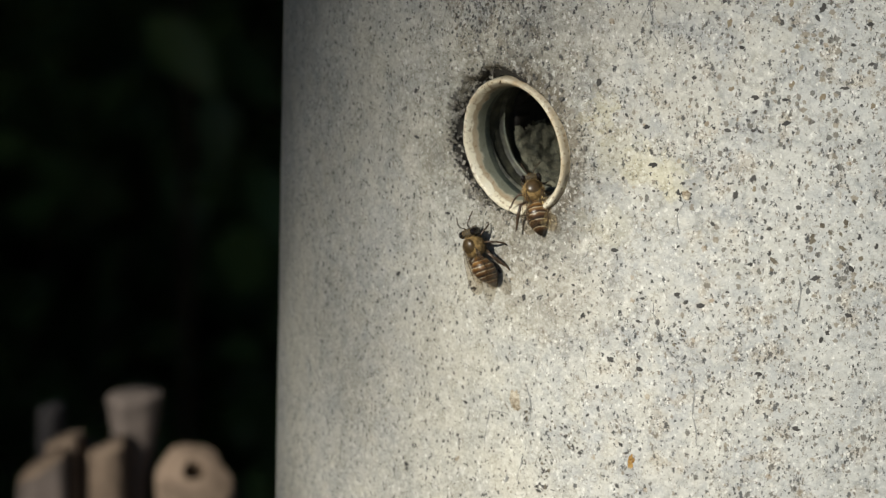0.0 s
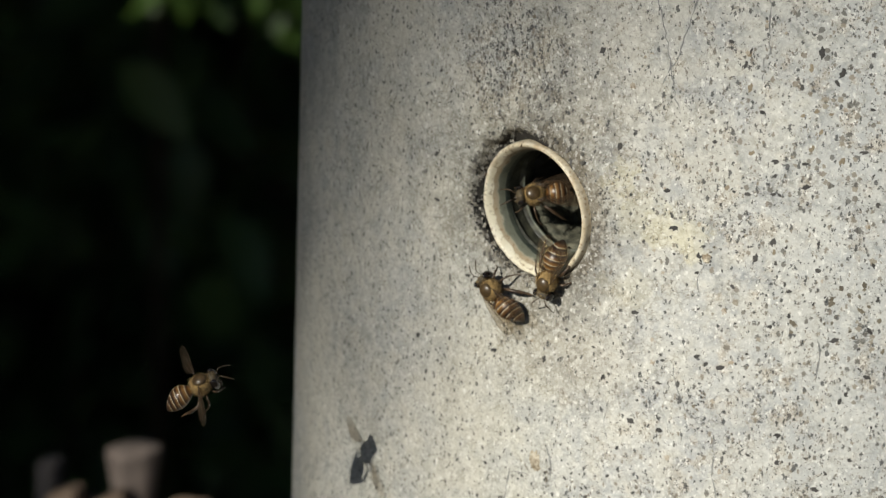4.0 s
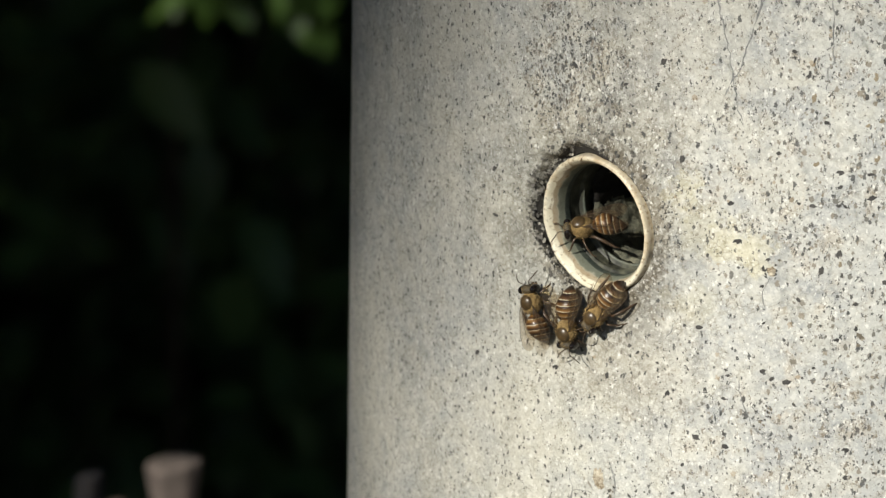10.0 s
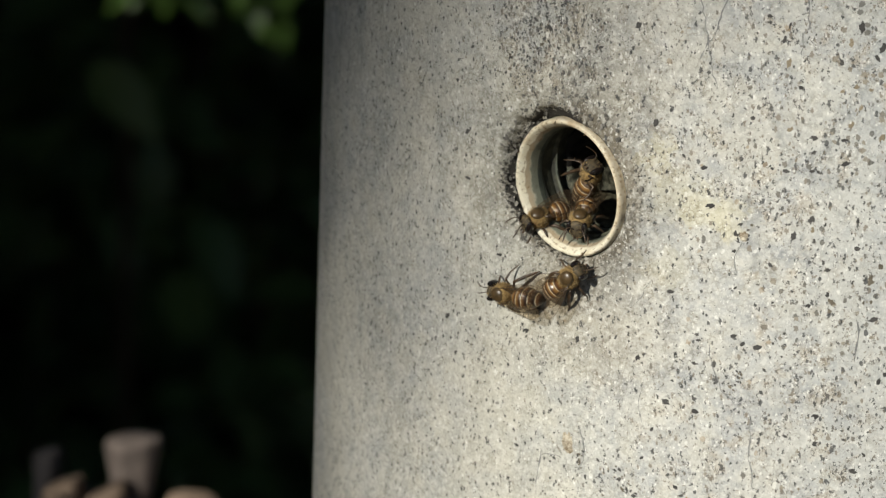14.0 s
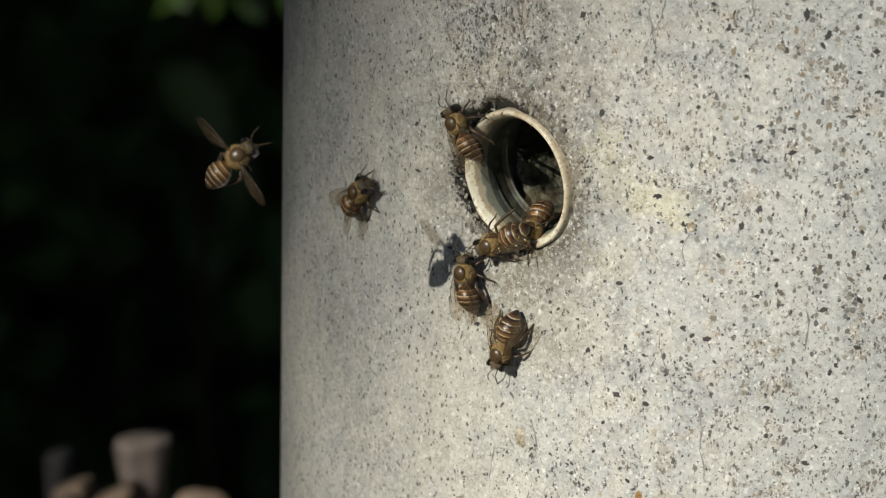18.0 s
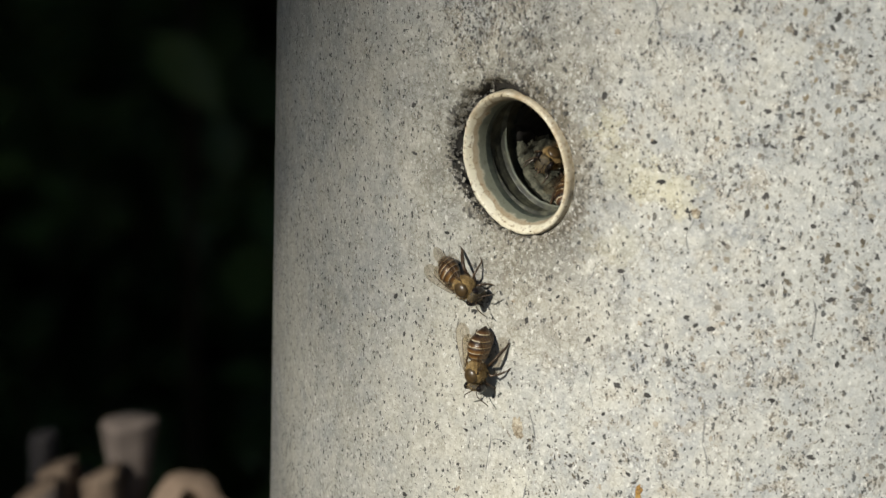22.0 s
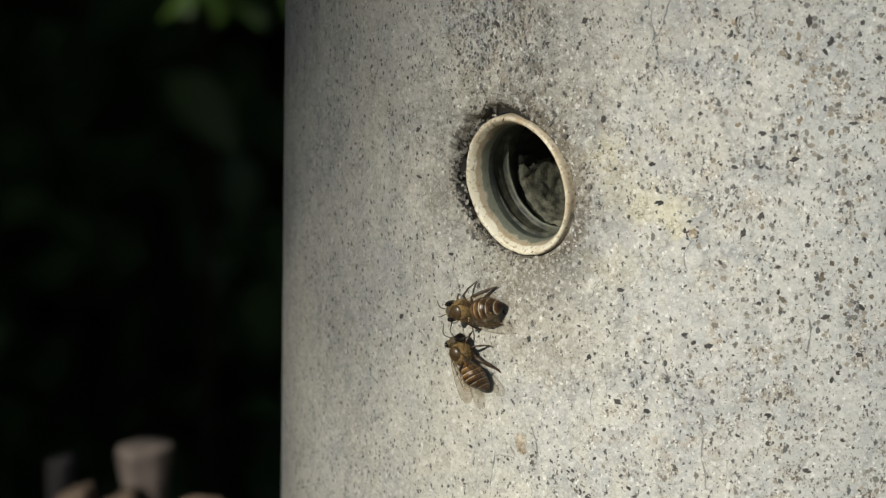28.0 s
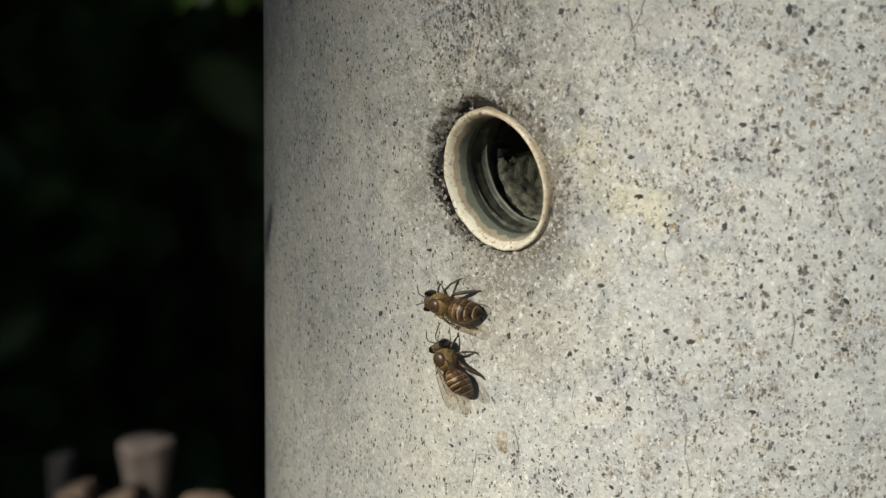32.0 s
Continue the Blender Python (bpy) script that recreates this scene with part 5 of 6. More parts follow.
# ---------------------------------------------------------------- bees and their ways
# each bee's way: seconds, place in metres, Euler angles in degrees; then when it is on the wing
BEE_WAYS = (
    ((
        (0.00, -0.0490, -0.0759, 1.0136, -90, -65, 147),
        (1.00, -0.0489, -0.0759, 1.0149, -90, -64, 147),
        (1.50, -0.0479, -0.0765, 1.0158, -90, -57, 148),
        (2.00, -0.0509, -0.0744, 1.0157, -90, -28, 146),
        (2.50, -0.0507, -0.0745, 1.0162, -90, -22, 146),
        (3.00, -0.0500, -0.0750, 1.0161, -90, -25, 147),
        (3.50, -0.0505, -0.0748, 1.0156, -90, -33, 147),
        (4.00, -0.0493, -0.0756, 1.0168, -90, -41, 147),
        (4.50, -0.0478, -0.0766, 1.0158, -90, -54, 149),
        (6.50, -0.0498, -0.0754, 1.0157, 90, -86, -33),
        (7.00, -0.0512, -0.0744, 1.0153, 90, -77, -35),
        (7.50, -0.0509, -0.0746, 1.0147, -90, -72, 146),
        (8.00, -0.0507, -0.0748, 1.0148, -90, -63, 146),
        (8.50, -0.0524, -0.0735, 1.0168, -90, -48, 145),
        (9.00, -0.0535, -0.0727, 1.0156, -90, -44, 144),
        (10.00, -0.0532, -0.0730, 1.0163, -90, -76, 144),
        (11.00, -0.0531, -0.0730, 1.0155, -90, -65, 144),
        (11.50, -0.0519, -0.0739, 1.0145, -90, -38, 145),
        (12.00, -0.0519, -0.0738, 1.0130, -90, -29, 146),
        (13.00, -0.0519, -0.0739, 1.0113, -90, 14, 146),
        (14.00, -0.0523, -0.0736, 1.0128, -90, -2, 145),
        (14.50, -0.0532, -0.0731, 1.0114, -90, -55, 144),
        (16.50, -0.0511, -0.0746, 1.0127, -90, -83, 146),
        (17.00, -0.0510, -0.0746, 1.0122, 90, -84, -34),
        (18.00, -0.0513, -0.0745, 1.0143, -90, -85, 145),
        (19.00, -0.0514, -0.0743, 1.0118, 90, -77, -35),
        (20.00, -0.0511, -0.0746, 1.0128, 90, -86, -35),
        (21.00, -0.0507, -0.0748, 1.0115, 90, -48, -35),
        (21.50, -0.0530, -0.0731, 1.0098, 90, -45, -36),
        (21.80, -0.0539, -0.0724, 1.0131, 90, 4, -37),
        (22.00, -0.0517, -0.0741, 1.0116, 90, 28, -35),
        (23.00, -0.0510, -0.0746, 1.0099, 90, 47, -35),
        (24.00, -0.0520, -0.0739, 1.0096, 90, 81, -35),
        (24.50, -0.0516, -0.0742, 1.0087, 90, 82, -35),
        (25.00, -0.0512, -0.0745, 1.0098, 90, 61, -35),
        (25.17, -0.0514, -0.0743, 1.0102, 90, 4, -35),
        (25.33, -0.0517, -0.0742, 1.0106, 90, -52, -35),
        (25.50, -0.0520, -0.0740, 1.0109, -90, -71, 145),
        (26.50, -0.0515, -0.0742, 1.0108, -90, -28, 146),
        (27.50, -0.0511, -0.0744, 1.0109, -90, 14, 146),
        (28.00, -0.0510, -0.0745, 1.0105, -90, 12, 146),
        (28.50, -0.0514, -0.0742, 1.0114, -90, -19, 146),
        (29.00, -0.0508, -0.0746, 1.0113, -90, -30, 146),
        (30.00, -0.0507, -0.0748, 1.0104, -90, -44, 146),
        (30.50, -0.0528, -0.0732, 1.0095, -90, 4, 145),
        (31.00, -0.0507, -0.0747, 1.0098, -90, 12, 146),
        (31.50, -0.0496, -0.0755, 1.0112, -90, 39, 147),
        (32.00, -0.0511, -0.0744, 1.0106, -90, -6, 146),
    ), ()),
    ((
        (0.00, -0.7500, -0.2500, 0.8000, 62, -22, 1), (2.05, -0.7500, -0.2500, 0.8000, 61, -22, 1),
        (2.40, -0.1786, -0.0355, 0.9864, 61, -22, 1),
        (3.00, -0.1252, -0.2059, 1.0719, 39, -82, 57),
        (3.15, -0.1385, -0.1922, 1.0568, -65, -42, 178),
        (3.30, -0.1312, -0.2863, 1.0716, -57, 8, -165),
        (3.53, -0.1421, -0.2079, 1.0503, -58, -42, 164),
        (3.77, -0.1530, -0.1296, 1.0291, 27, -67, 58),
        (4.00, -0.1643, -0.0512, 1.0080, 62, -22, 0), (4.35, -0.7500, -0.2500, 0.8000, 62, -22, 0), (5.85, -0.7500, -0.2500, 1.3000, 63, -22, -0),
        (6.20, -0.1664, -0.0447, 1.0313, 63, -22, -0),
        (6.40, -0.1095, -0.0797, 1.0497, 54, 26, -14),
        (6.50, -0.0664, -0.0740, 1.0230, 62, -32, 2),
        (6.60, -0.0777, -0.0817, 1.0061, 59, -17, -1),
        (6.70, -0.0558, -0.0797, 1.0131, 61, -27, 2),
        (6.80, -0.0505, -0.0749, 1.0130, 90, -60, -34),
        (7.00, -0.0479, -0.0767, 1.0119, 90, -85, -32),
        (7.17, -0.0471, -0.0771, 1.0138, 89, -33, -31),
        (7.33, -0.0463, -0.0776, 1.0155, 89, 19, -31),
        (7.50, -0.0454, -0.0781, 1.0173, 90, 71, -30),
        (8.00, -0.0448, -0.0784, 1.0169, 90, 87, -30),
        (8.50, -0.0452, -0.0782, 1.0161, 90, 86, -30),
        (9.00, -0.0472, -0.0770, 1.0143, 90, 83, -31),
        (10.00, -0.0477, -0.0767, 1.0151, 90, 86, -32),
        (11.00, -0.0462, -0.0777, 1.0123, 90, 67, -31),
        (11.50, -0.0462, -0.0777, 1.0149, 90, 74, -31),
        (12.00, -0.0447, -0.0784, 1.0134, 90, 31, -30),
        (12.50, -0.0443, -0.0787, 1.0132, 90, -23, -30),
        (13.00, -0.0436, -0.0790, 1.0180, 90, -53, -29),
        (14.00, -0.0435, -0.0791, 1.0169, 90, -39, -29),
        (14.50, -0.0443, -0.0787, 1.0139, 90, -51, -30),
        (15.17, -0.0444, -0.0787, 1.0117, 90, -0, -30),
        (15.83, -0.0444, -0.0788, 1.0097, 90, 50, -30),
        (16.50, -0.0444, -0.0788, 1.0076, -90, 79, 151),
        (17.00, -0.0458, -0.0780, 1.0065, -90, 68, 150),
        (18.00, -0.0452, -0.0784, 1.0047, -90, 74, 150),
        (19.00, -0.0457, -0.0781, 1.0045, -90, 64, 150),
        (20.00, -0.0450, -0.0785, 1.0050, -90, 80, 150),
        (21.00, -0.0472, -0.0772, 1.0038, -90, 64, 149),
        (22.00, -0.0489, -0.0763, 0.9989, -90, 87, 147),
        (23.00, -0.0477, -0.0770, 0.9979, -90, 84, 148),
        (24.00, -0.0486, -0.0764, 0.9980, -90, 71, 148),
        (25.00, -0.0499, -0.0755, 0.9972, -90, 49, 147),
        (25.50, -0.0500, -0.0754, 0.9983, -90, 10, 147),
        (26.50, -0.0508, -0.0748, 1.0013, -90, -28, 146),
        (27.50, -0.0515, -0.0744, 1.0042, -90, -66, 145),
        (28.00, -0.0516, -0.0742, 1.0021, -90, -55, 145),
        (29.00, -0.0516, -0.0743, 1.0025, -90, -57, 145),
        (30.00, -0.0515, -0.0743, 1.0017, -90, -52, 145),
        (31.00, -0.0514, -0.0745, 1.0010, -90, -52, 145),
        (32.00, -0.0508, -0.0749, 1.0010, -90, -57, 146),
    ), ((0, 6.75),)),
    ((
        (0.00, -0.0411, -0.0775, 1.0218, -16, -50, 110),
        (1.00, -0.0421, -0.0773, 1.0239, -11, -36, 118),
        (1.50, -0.0395, -0.0784, 1.0246, -31, -47, 109),
        (2.00, -0.0420, -0.0767, 1.0227, -10, -49, 83),
        (2.50, -0.0435, -0.0759, 1.0234, 2, -50, 62),
        (2.80, -0.0409, -0.0726, 1.0252, 13, -35, 25),
        (3.00, -0.0409, -0.0712, 1.0239, 13, -20, 31),
        (3.15, -0.0396, -0.0736, 1.0241, 21, -1, -20),
        (3.30, -0.0383, -0.0760, 1.0242, 11, 17, -71),
        (3.50, -0.0382, -0.0781, 1.0238, 23, 34, -83),
        (4.00, -0.0407, -0.0798, 1.0217, -90, 75, 153),
        (4.50, -0.0418, -0.0800, 1.0163, -90, 39, 153),
        (6.50, -0.0434, -0.0780, 1.0205, -90, 55, 151),
        (7.00, -0.0439, -0.0764, 1.0223, -90, 49, 150),
        (8.00, -0.0469, -0.0766, 1.0188, -90, 71, 149),
        (8.50, -0.0418, -0.0801, 1.0171, -90, 63, 153),
        (9.00, -0.0430, -0.0794, 1.0172, -90, 55, 152),
        (10.00, -0.0426, -0.0796, 1.0183, -90, 55, 152),
        (11.00, -0.0431, -0.0792, 1.0193, -90, 45, 152),
        (11.50, -0.0440, -0.0788, 1.0178, -90, 64, 151),
        (11.60, -0.0439, -0.0789, 1.0173, -90, 6, 151),
        (11.70, -0.0437, -0.0790, 1.0168, -90, -51, 151),
        (11.80, -0.0435, -0.0792, 1.0163, 90, -72, -29),
        (11.90, -0.0424, -0.0726, 1.0232, 7, -44, 65),
        (12.00, -0.0421, -0.0674, 1.0245, 21, -36, 65),
        (12.30, -0.0410, -0.0645, 1.0249, 22, -23, 73),
        (12.40, -0.0401, -0.0656, 1.0249, -2, -28, 139),
        (12.50, -0.0391, -0.0668, 1.0248, -17, -11, -160),
        (12.60, -0.0381, -0.0680, 1.0248, -10, 10, -105),
        (13.00, -0.0392, -0.0737, 1.0245, 4, 17, -104),
        (14.00, -0.0424, -0.0741, 1.0237, -5, 23, -104),
        (14.50, -0.0389, -0.0766, 1.0248, -90, 76, 153),
        (14.75, -0.0420, -0.0701, 1.0262, -39, 41, -139),
        (15.00, -0.0451, -0.0636, 1.0277, -43, 0, -119),
        (15.60, -0.0228, -0.0535, 1.0292, 0, 5, -131),
        (16.90, -0.0228, -0.0535, 1.0292, 0, 5, -131),
        (17.20, -0.0430, -0.0719, 1.0215, -11, 12, -118),
        (17.50, -0.0428, -0.0734, 1.0234, -10, 16, -131),
        (17.80, -0.0436, -0.0733, 1.0216, -11, 32, -127),
        (18.00, -0.0409, -0.0754, 1.0217, 5, 44, -112),
        (18.15, -0.0407, -0.0709, 1.0211, -6, 35, -110),
        (18.40, -0.0394, -0.0589, 1.0258, -34, 10, -126),
        (19.80, -0.0388, -0.0625, 1.0269, -31, 4, -123),
        (20.00, -0.0391, -0.0624, 1.0277, -35, 4, -123),
        (21.00, -0.0397, -0.0620, 1.0277, -37, 4, -122),
        (22.00, -0.0405, -0.0639, 1.0273, -34, 6, -120),
        (23.00, -0.0410, -0.0623, 1.0269, -36, 5, -123),
        (23.33, -0.0404, -0.0662, 1.0291, 9, -8, -99),
        (23.67, -0.0398, -0.0701, 1.0314, 52, -34, -91),
        (24.00, -0.0392, -0.0741, 1.0337, 114, -56, -113),
        (24.17, -0.0407, -0.0713, 1.0334, -168, -41, -145),
        (24.33, -0.0422, -0.0686, 1.0331, -116, -15, -140),
        (24.50, -0.0437, -0.0658, 1.0328, -65, -3, -118),
        (24.67, -0.0431, -0.0679, 1.0339, -14, -3, -94),
        (24.83, -0.0425, -0.0700, 1.0349, 35, -21, -78),
        (25.00, -0.0419, -0.0721, 1.0359, 91, -45, -84),
        (25.17, -0.0437, -0.0717, 1.0361, 146, -51, -91),
        (25.33, -0.0455, -0.0714, 1.0363, -154, -51, -103),
        (25.50, -0.0472, -0.0710, 1.0365, -100, -44, -109),
        (25.90, -0.0350, -0.0622, 1.0329, -43, -24, -133),
        (26.30, -0.0228, -0.0535, 1.0292, 0, 5, -131),
        (29.40, -0.0228, -0.0535, 1.0292, 0, 5, -131),
        (29.70, -0.0393, -0.0659, 1.0249, -20, 9, -128),
        (30.00, -0.0410, -0.0710, 1.0244, -13, 25, -148),
        (30.50, -0.0422, -0.0721, 1.0245, -12, 9, -150),
        (31.00, -0.0428, -0.0726, 1.0232, -12, 14, -157),
        (31.30, -0.0428, -0.0701, 1.0223, -16, 9, -138),
        (31.70, -0.0228, -0.0535, 1.0292, 0, 5, -131),
        (32.00, -0.0228, -0.0535, 1.0292, 0, 5, -131),
    ), ()),
    ((
        (0.00, -0.7500, -0.2500, 0.8000, 61, -22, 1), (3.15, -0.7500, -0.2500, 1.3000, 65, -22, 0),
        (3.50, -0.1401, -0.0988, 1.0774, 65, -22, 0),
        (3.58, -0.1182, -0.0304, 1.0630, 51, 42, -33),
        (3.65, -0.0790, -0.0935, 1.0760, -48, 49, -144),
        (3.70, -0.0816, -0.0918, 1.0656, -56, 27, -158),
        (3.73, -0.0840, -0.0920, 1.0574, 6, 56, -86),
        (3.77, -0.0865, -0.0918, 1.0489, 58, 20, -24),
        (3.80, -0.0891, -0.0915, 1.0405, 64, -32, 3),
        (3.90, -0.1024, -0.0887, 1.0195, 38, -36, 3),
        (4.00, -0.0983, -0.0875, 1.0005, 36, -28, 3),
        (4.10, -0.0689, -0.0696, 0.9826, 40, -34, 3),
        (4.20, -0.0723, -0.0676, 0.9879, 45, -38, 4),
        (4.30, -0.0664, -0.0731, 0.9980, 62, -37, 4),
        (4.40, -0.0505, -0.0828, 1.0091, 64, -51, 8),
        (4.50, -0.0531, -0.0785, 1.0224, 61, -22, 0),
        (4.80, -0.0500, -0.0751, 1.0191, 90, -46, -34),
        (5.65, -0.0459, -0.0779, 1.0190, 88, 19, -31),
        (6.50, -0.0416, -0.0807, 1.0190, 90, 85, -27),
        (6.70, -0.0408, -0.0811, 1.0185, 90, 75, -27),
        (7.00, -0.0375, -0.0822, 1.0143, 90, 69, -25),
        (7.50, -0.0354, -0.0832, 1.0129, 90, 74, -23),
        (7.70, -0.0363, -0.0827, 1.0117, -90, 64, 157),
        (7.78, -0.0384, -0.0820, 1.0148, -90, 25, 155),
        (7.85, -0.0405, -0.0812, 1.0180, -90, -14, 154),
        (7.92, -0.0409, -0.0808, 1.0199, -90, -55, 154),
        (8.00, -0.0414, -0.0802, 1.0218, 90, -84, -27),
        (8.30, -0.0426, -0.0779, 1.0234, -90, -83, 152),
        (8.50, -0.0420, -0.0744, 1.0269, 1, -52, 66),
        (8.80, -0.0427, -0.0663, 1.0307, 47, -36, 65),
        (8.93, -0.0365, -0.0626, 1.0301, 15, -40, 130),
        (9.07, -0.0303, -0.0588, 1.0296, -4, -21, -175),
        (9.20, -0.0241, -0.0550, 1.0290, 0, 5, -131),
        (11.50, -0.0241, -0.0550, 1.0290, 0, 5, -131),
        (11.80, -0.0384, -0.0698, 1.0267, -8, 13, -124),
        (12.00, -0.0417, -0.0702, 1.0253, -18, 13, -125),
        (12.50, -0.0428, -0.0713, 1.0271, -25, 9, -133),
        (13.00, -0.0468, -0.0716, 1.0241, -28, 19, -147),
        (14.00, -0.0487, -0.0704, 1.0228, -30, 14, -152),
        (14.50, -0.0498, -0.0733, 1.0232, -90, 26, 147),
        (14.75, -0.0487, -0.0694, 1.0245, -61, 27, -169),
        (15.00, -0.0478, -0.0651, 1.0256, -40, 10, -131),
        (15.50, -0.0241, -0.0550, 1.0290, 0, 5, -131),
        (17.30, -0.0241, -0.0550, 1.0290, 0, 5, -131),
        (17.60, -0.0402, -0.0700, 1.0286, -24, 14, -114),
        (17.80, -0.0469, -0.0720, 1.0223, -24, 25, -144),
        (18.00, -0.0463, -0.0773, 1.0216, -90, 29, 150),
        (18.20, -0.0454, -0.0785, 1.0229, -90, 50, 150),
        (18.50, -0.0499, -0.0762, 1.0230, -90, 16, 147),
        (18.70, -0.0545, -0.0749, 1.0221, -90, 16, 144),
        (18.80, -0.0747, -0.0897, 1.0220, -59, -12, -170),
        (18.95, -0.1296, -0.1150, 1.0279, -59, -12, -170),
        (19.03, -0.1387, -0.1002, 1.0216, -51, -55, 157),
        (19.12, -0.1476, -0.0853, 1.0153, 42, -63, 43),
        (19.20, -0.1566, -0.0703, 1.0091, 62, -21, 1), (19.55, -0.7500, -0.2500, 0.8000, 62, -21, 1), (21.75, -0.7500, -0.2500, 0.8000, 61, -22, 1),
        (22.10, -0.1451, -0.0908, 0.9940, 61, -22, 1),
        (22.30, -0.0818, -0.0678, 0.9906, 64, -41, 6),
        (22.40, -0.0592, -0.0846, 1.0077, 65, -51, 9),
        (22.50, -0.0609, -0.0835, 1.0152, 62, -32, 3),
        (22.60, -0.0596, -0.0792, 1.0200, 63, -36, 4),
        (22.80, -0.0419, -0.0849, 1.0294, 64, -41, 5),
        (22.90, -0.0367, -0.0931, 1.0380, 65, -51, 8),
        (23.00, -0.0524, -0.0887, 1.0360, 65, -43, 6),
        (23.10, -0.0514, -0.0846, 1.0315, 66, -60, 12),
        (23.20, -0.0500, -0.0807, 1.0263, 66, -56, 10),
        (23.30, -0.0472, -0.0743, 1.0270, 31, -37, 51),
        (23.50, -0.0434, -0.0700, 1.0274, 24, -28, 75),
        (23.80, -0.0410, -0.0652, 1.0265, 25, -8, 78),
        (23.97, -0.0405, -0.0636, 1.0264, 4, -27, 134),
        (24.13, -0.0400, -0.0620, 1.0262, -24, -19, -165),
        (24.30, -0.0396, -0.0604, 1.0261, -32, 6, -114),
        (24.60, -0.0400, -0.0692, 1.0263, -17, -2, -110),
        (24.80, -0.0388, -0.0723, 1.0284, 30, -22, -85),
        (25.00, -0.0376, -0.0754, 1.0304, 82, -54, -84),
        (25.50, -0.0363, -0.0783, 1.0283, 53, -28, -54),
        (25.90, -0.0302, -0.0666, 1.0287, 32, -3, -89),
        (26.30, -0.0241, -0.0550, 1.0290, 0, 5, -131),
        (29.90, -0.0241, -0.0550, 1.0290, 0, 5, -131),
        (30.30, -0.0410, -0.0699, 1.0297, -37, -21, -112),
        (30.50, -0.0412, -0.0751, 1.0312, -0, -45, -110),
        (30.75, -0.0405, -0.0745, 1.0333, 64, -53, -111),
        (31.00, -0.0399, -0.0740, 1.0355, 138, -55, -124),
        (31.30, -0.0371, -0.0804, 1.0399, 90, -40, -25),
        (31.40, -0.0376, -0.0813, 1.0406, 90, -51, -25),
        (31.60, -0.0364, -0.0823, 1.0407, 90, -45, -24),
        (31.70, -0.0349, -0.0846, 1.0416, 90, -44, -23),
        (31.75, -0.0378, -0.0934, 1.0483, 98, -82, -9),
        (31.80, -0.0407, -0.1032, 1.0554, -68, -60, 177),
        (31.90, -0.0438, -0.1413, 1.0796, -68, -60, 177),
        (32.00, -0.0310, -0.3272, 1.1413, -69, -60, 177),
    ), ((0, 4.55), (18.65, 23.25), (31.7, 32))),
    ((
        (0.00, -0.0254, -0.0565, 1.0289, 0, 5, -131),
        (1.00, -0.0391, -0.0675, 1.0276, -23, 6, -119),
        (1.33, -0.0390, -0.0687, 1.0273, -26, -8, -171),
        (1.67, -0.0388, -0.0698, 1.0270, -17, -19, 135),
        (2.00, -0.0386, -0.0710, 1.0267, -2, -17, 78),
        (2.17, -0.0388, -0.0697, 1.0271, -20, -20, 139),
        (2.33, -0.0389, -0.0683, 1.0276, -31, -7, -164),
        (2.50, -0.0391, -0.0670, 1.0280, -26, 9, -109),
        (3.00, -0.0408, -0.0675, 1.0266, -26, 6, -127),
        (3.50, -0.0400, -0.0678, 1.0305, -47, 10, -127),
        (4.00, -0.0443, -0.0699, 1.0314, -60, 6, -169),
        (4.50, -0.0456, -0.0668, 1.0308, -57, 7, -131),
        (5.50, -0.0439, -0.0690, 1.0293, -43, -28, -173),
        (6.50, -0.0422, -0.0713, 1.0277, 0, -39, 123),
        (6.75, -0.0420, -0.0716, 1.0281, -6, -53, 176),
        (7.00, -0.0418, -0.0719, 1.0285, -30, -56, -115),
        (7.30, -0.0407, -0.0679, 1.0284, -32, 2, -123),
        (7.50, -0.0433, -0.0697, 1.0275, -33, 9, -137),
        (7.80, -0.0497, -0.0719, 1.0285, -40, -14, -161),
        (7.90, -0.0502, -0.0724, 1.0284, -63, -1, 174),
        (8.00, -0.0507, -0.0732, 1.0284, -90, -1, 146),
        (8.30, -0.0545, -0.0723, 1.0302, -90, -17, 144),
        (8.40, -0.0561, -0.0735, 1.0301, -90, -10, 143),
        (8.50, -0.0882, -0.0858, 1.0293, -57, 7, -165),
        (8.60, -0.1205, -0.0854, 1.0266, -57, 7, -165),
        (8.67, -0.1314, -0.1081, 1.0325, -57, -42, 163),
        (8.73, -0.1497, -0.0733, 1.0227, 28, -66, 57),
        (8.80, -0.1681, -0.0385, 1.0130, 62, -21, 0), (9.15, -0.7500, -0.2500, 0.8000, 62, -21, 0), (16.85, -0.7500, -0.2500, 1.3000, 63, -21, 0),
        (17.20, -0.1501, -0.0818, 1.0355, 63, -21, 0),
        (17.30, -0.0894, -0.0766, 1.0311, 61, -12, -2),
        (17.40, -0.0586, -0.0865, 1.0283, 64, -36, 4),
        (17.50, -0.0398, -0.0982, 1.0534, 53, -79, 35),
        (17.60, -0.0678, -0.0717, 1.0307, 65, -41, 5),
        (17.70, -0.0755, -0.0562, 1.0220, 67, -51, 8),
        (17.80, -0.0730, -0.0529, 1.0226, 90, -46, -54),
        (18.00, -0.0702, -0.0566, 1.0233, 90, -44, -51),
        (18.50, -0.0624, -0.0650, 1.0234, 90, 21, -44),
        (18.80, -0.0602, -0.0673, 1.0145, 90, 41, -42),
        (19.00, -0.0587, -0.0686, 1.0109, 90, 53, -41),
        (19.30, -0.0564, -0.0706, 1.0097, 90, 53, -39),
        (19.50, -0.0530, -0.0732, 1.0038, 90, 18, -36),
        (19.80, -0.0511, -0.0746, 0.9998, 90, 55, -35),
        (20.00, -0.0468, -0.0774, 0.9967, 90, 18, -32),
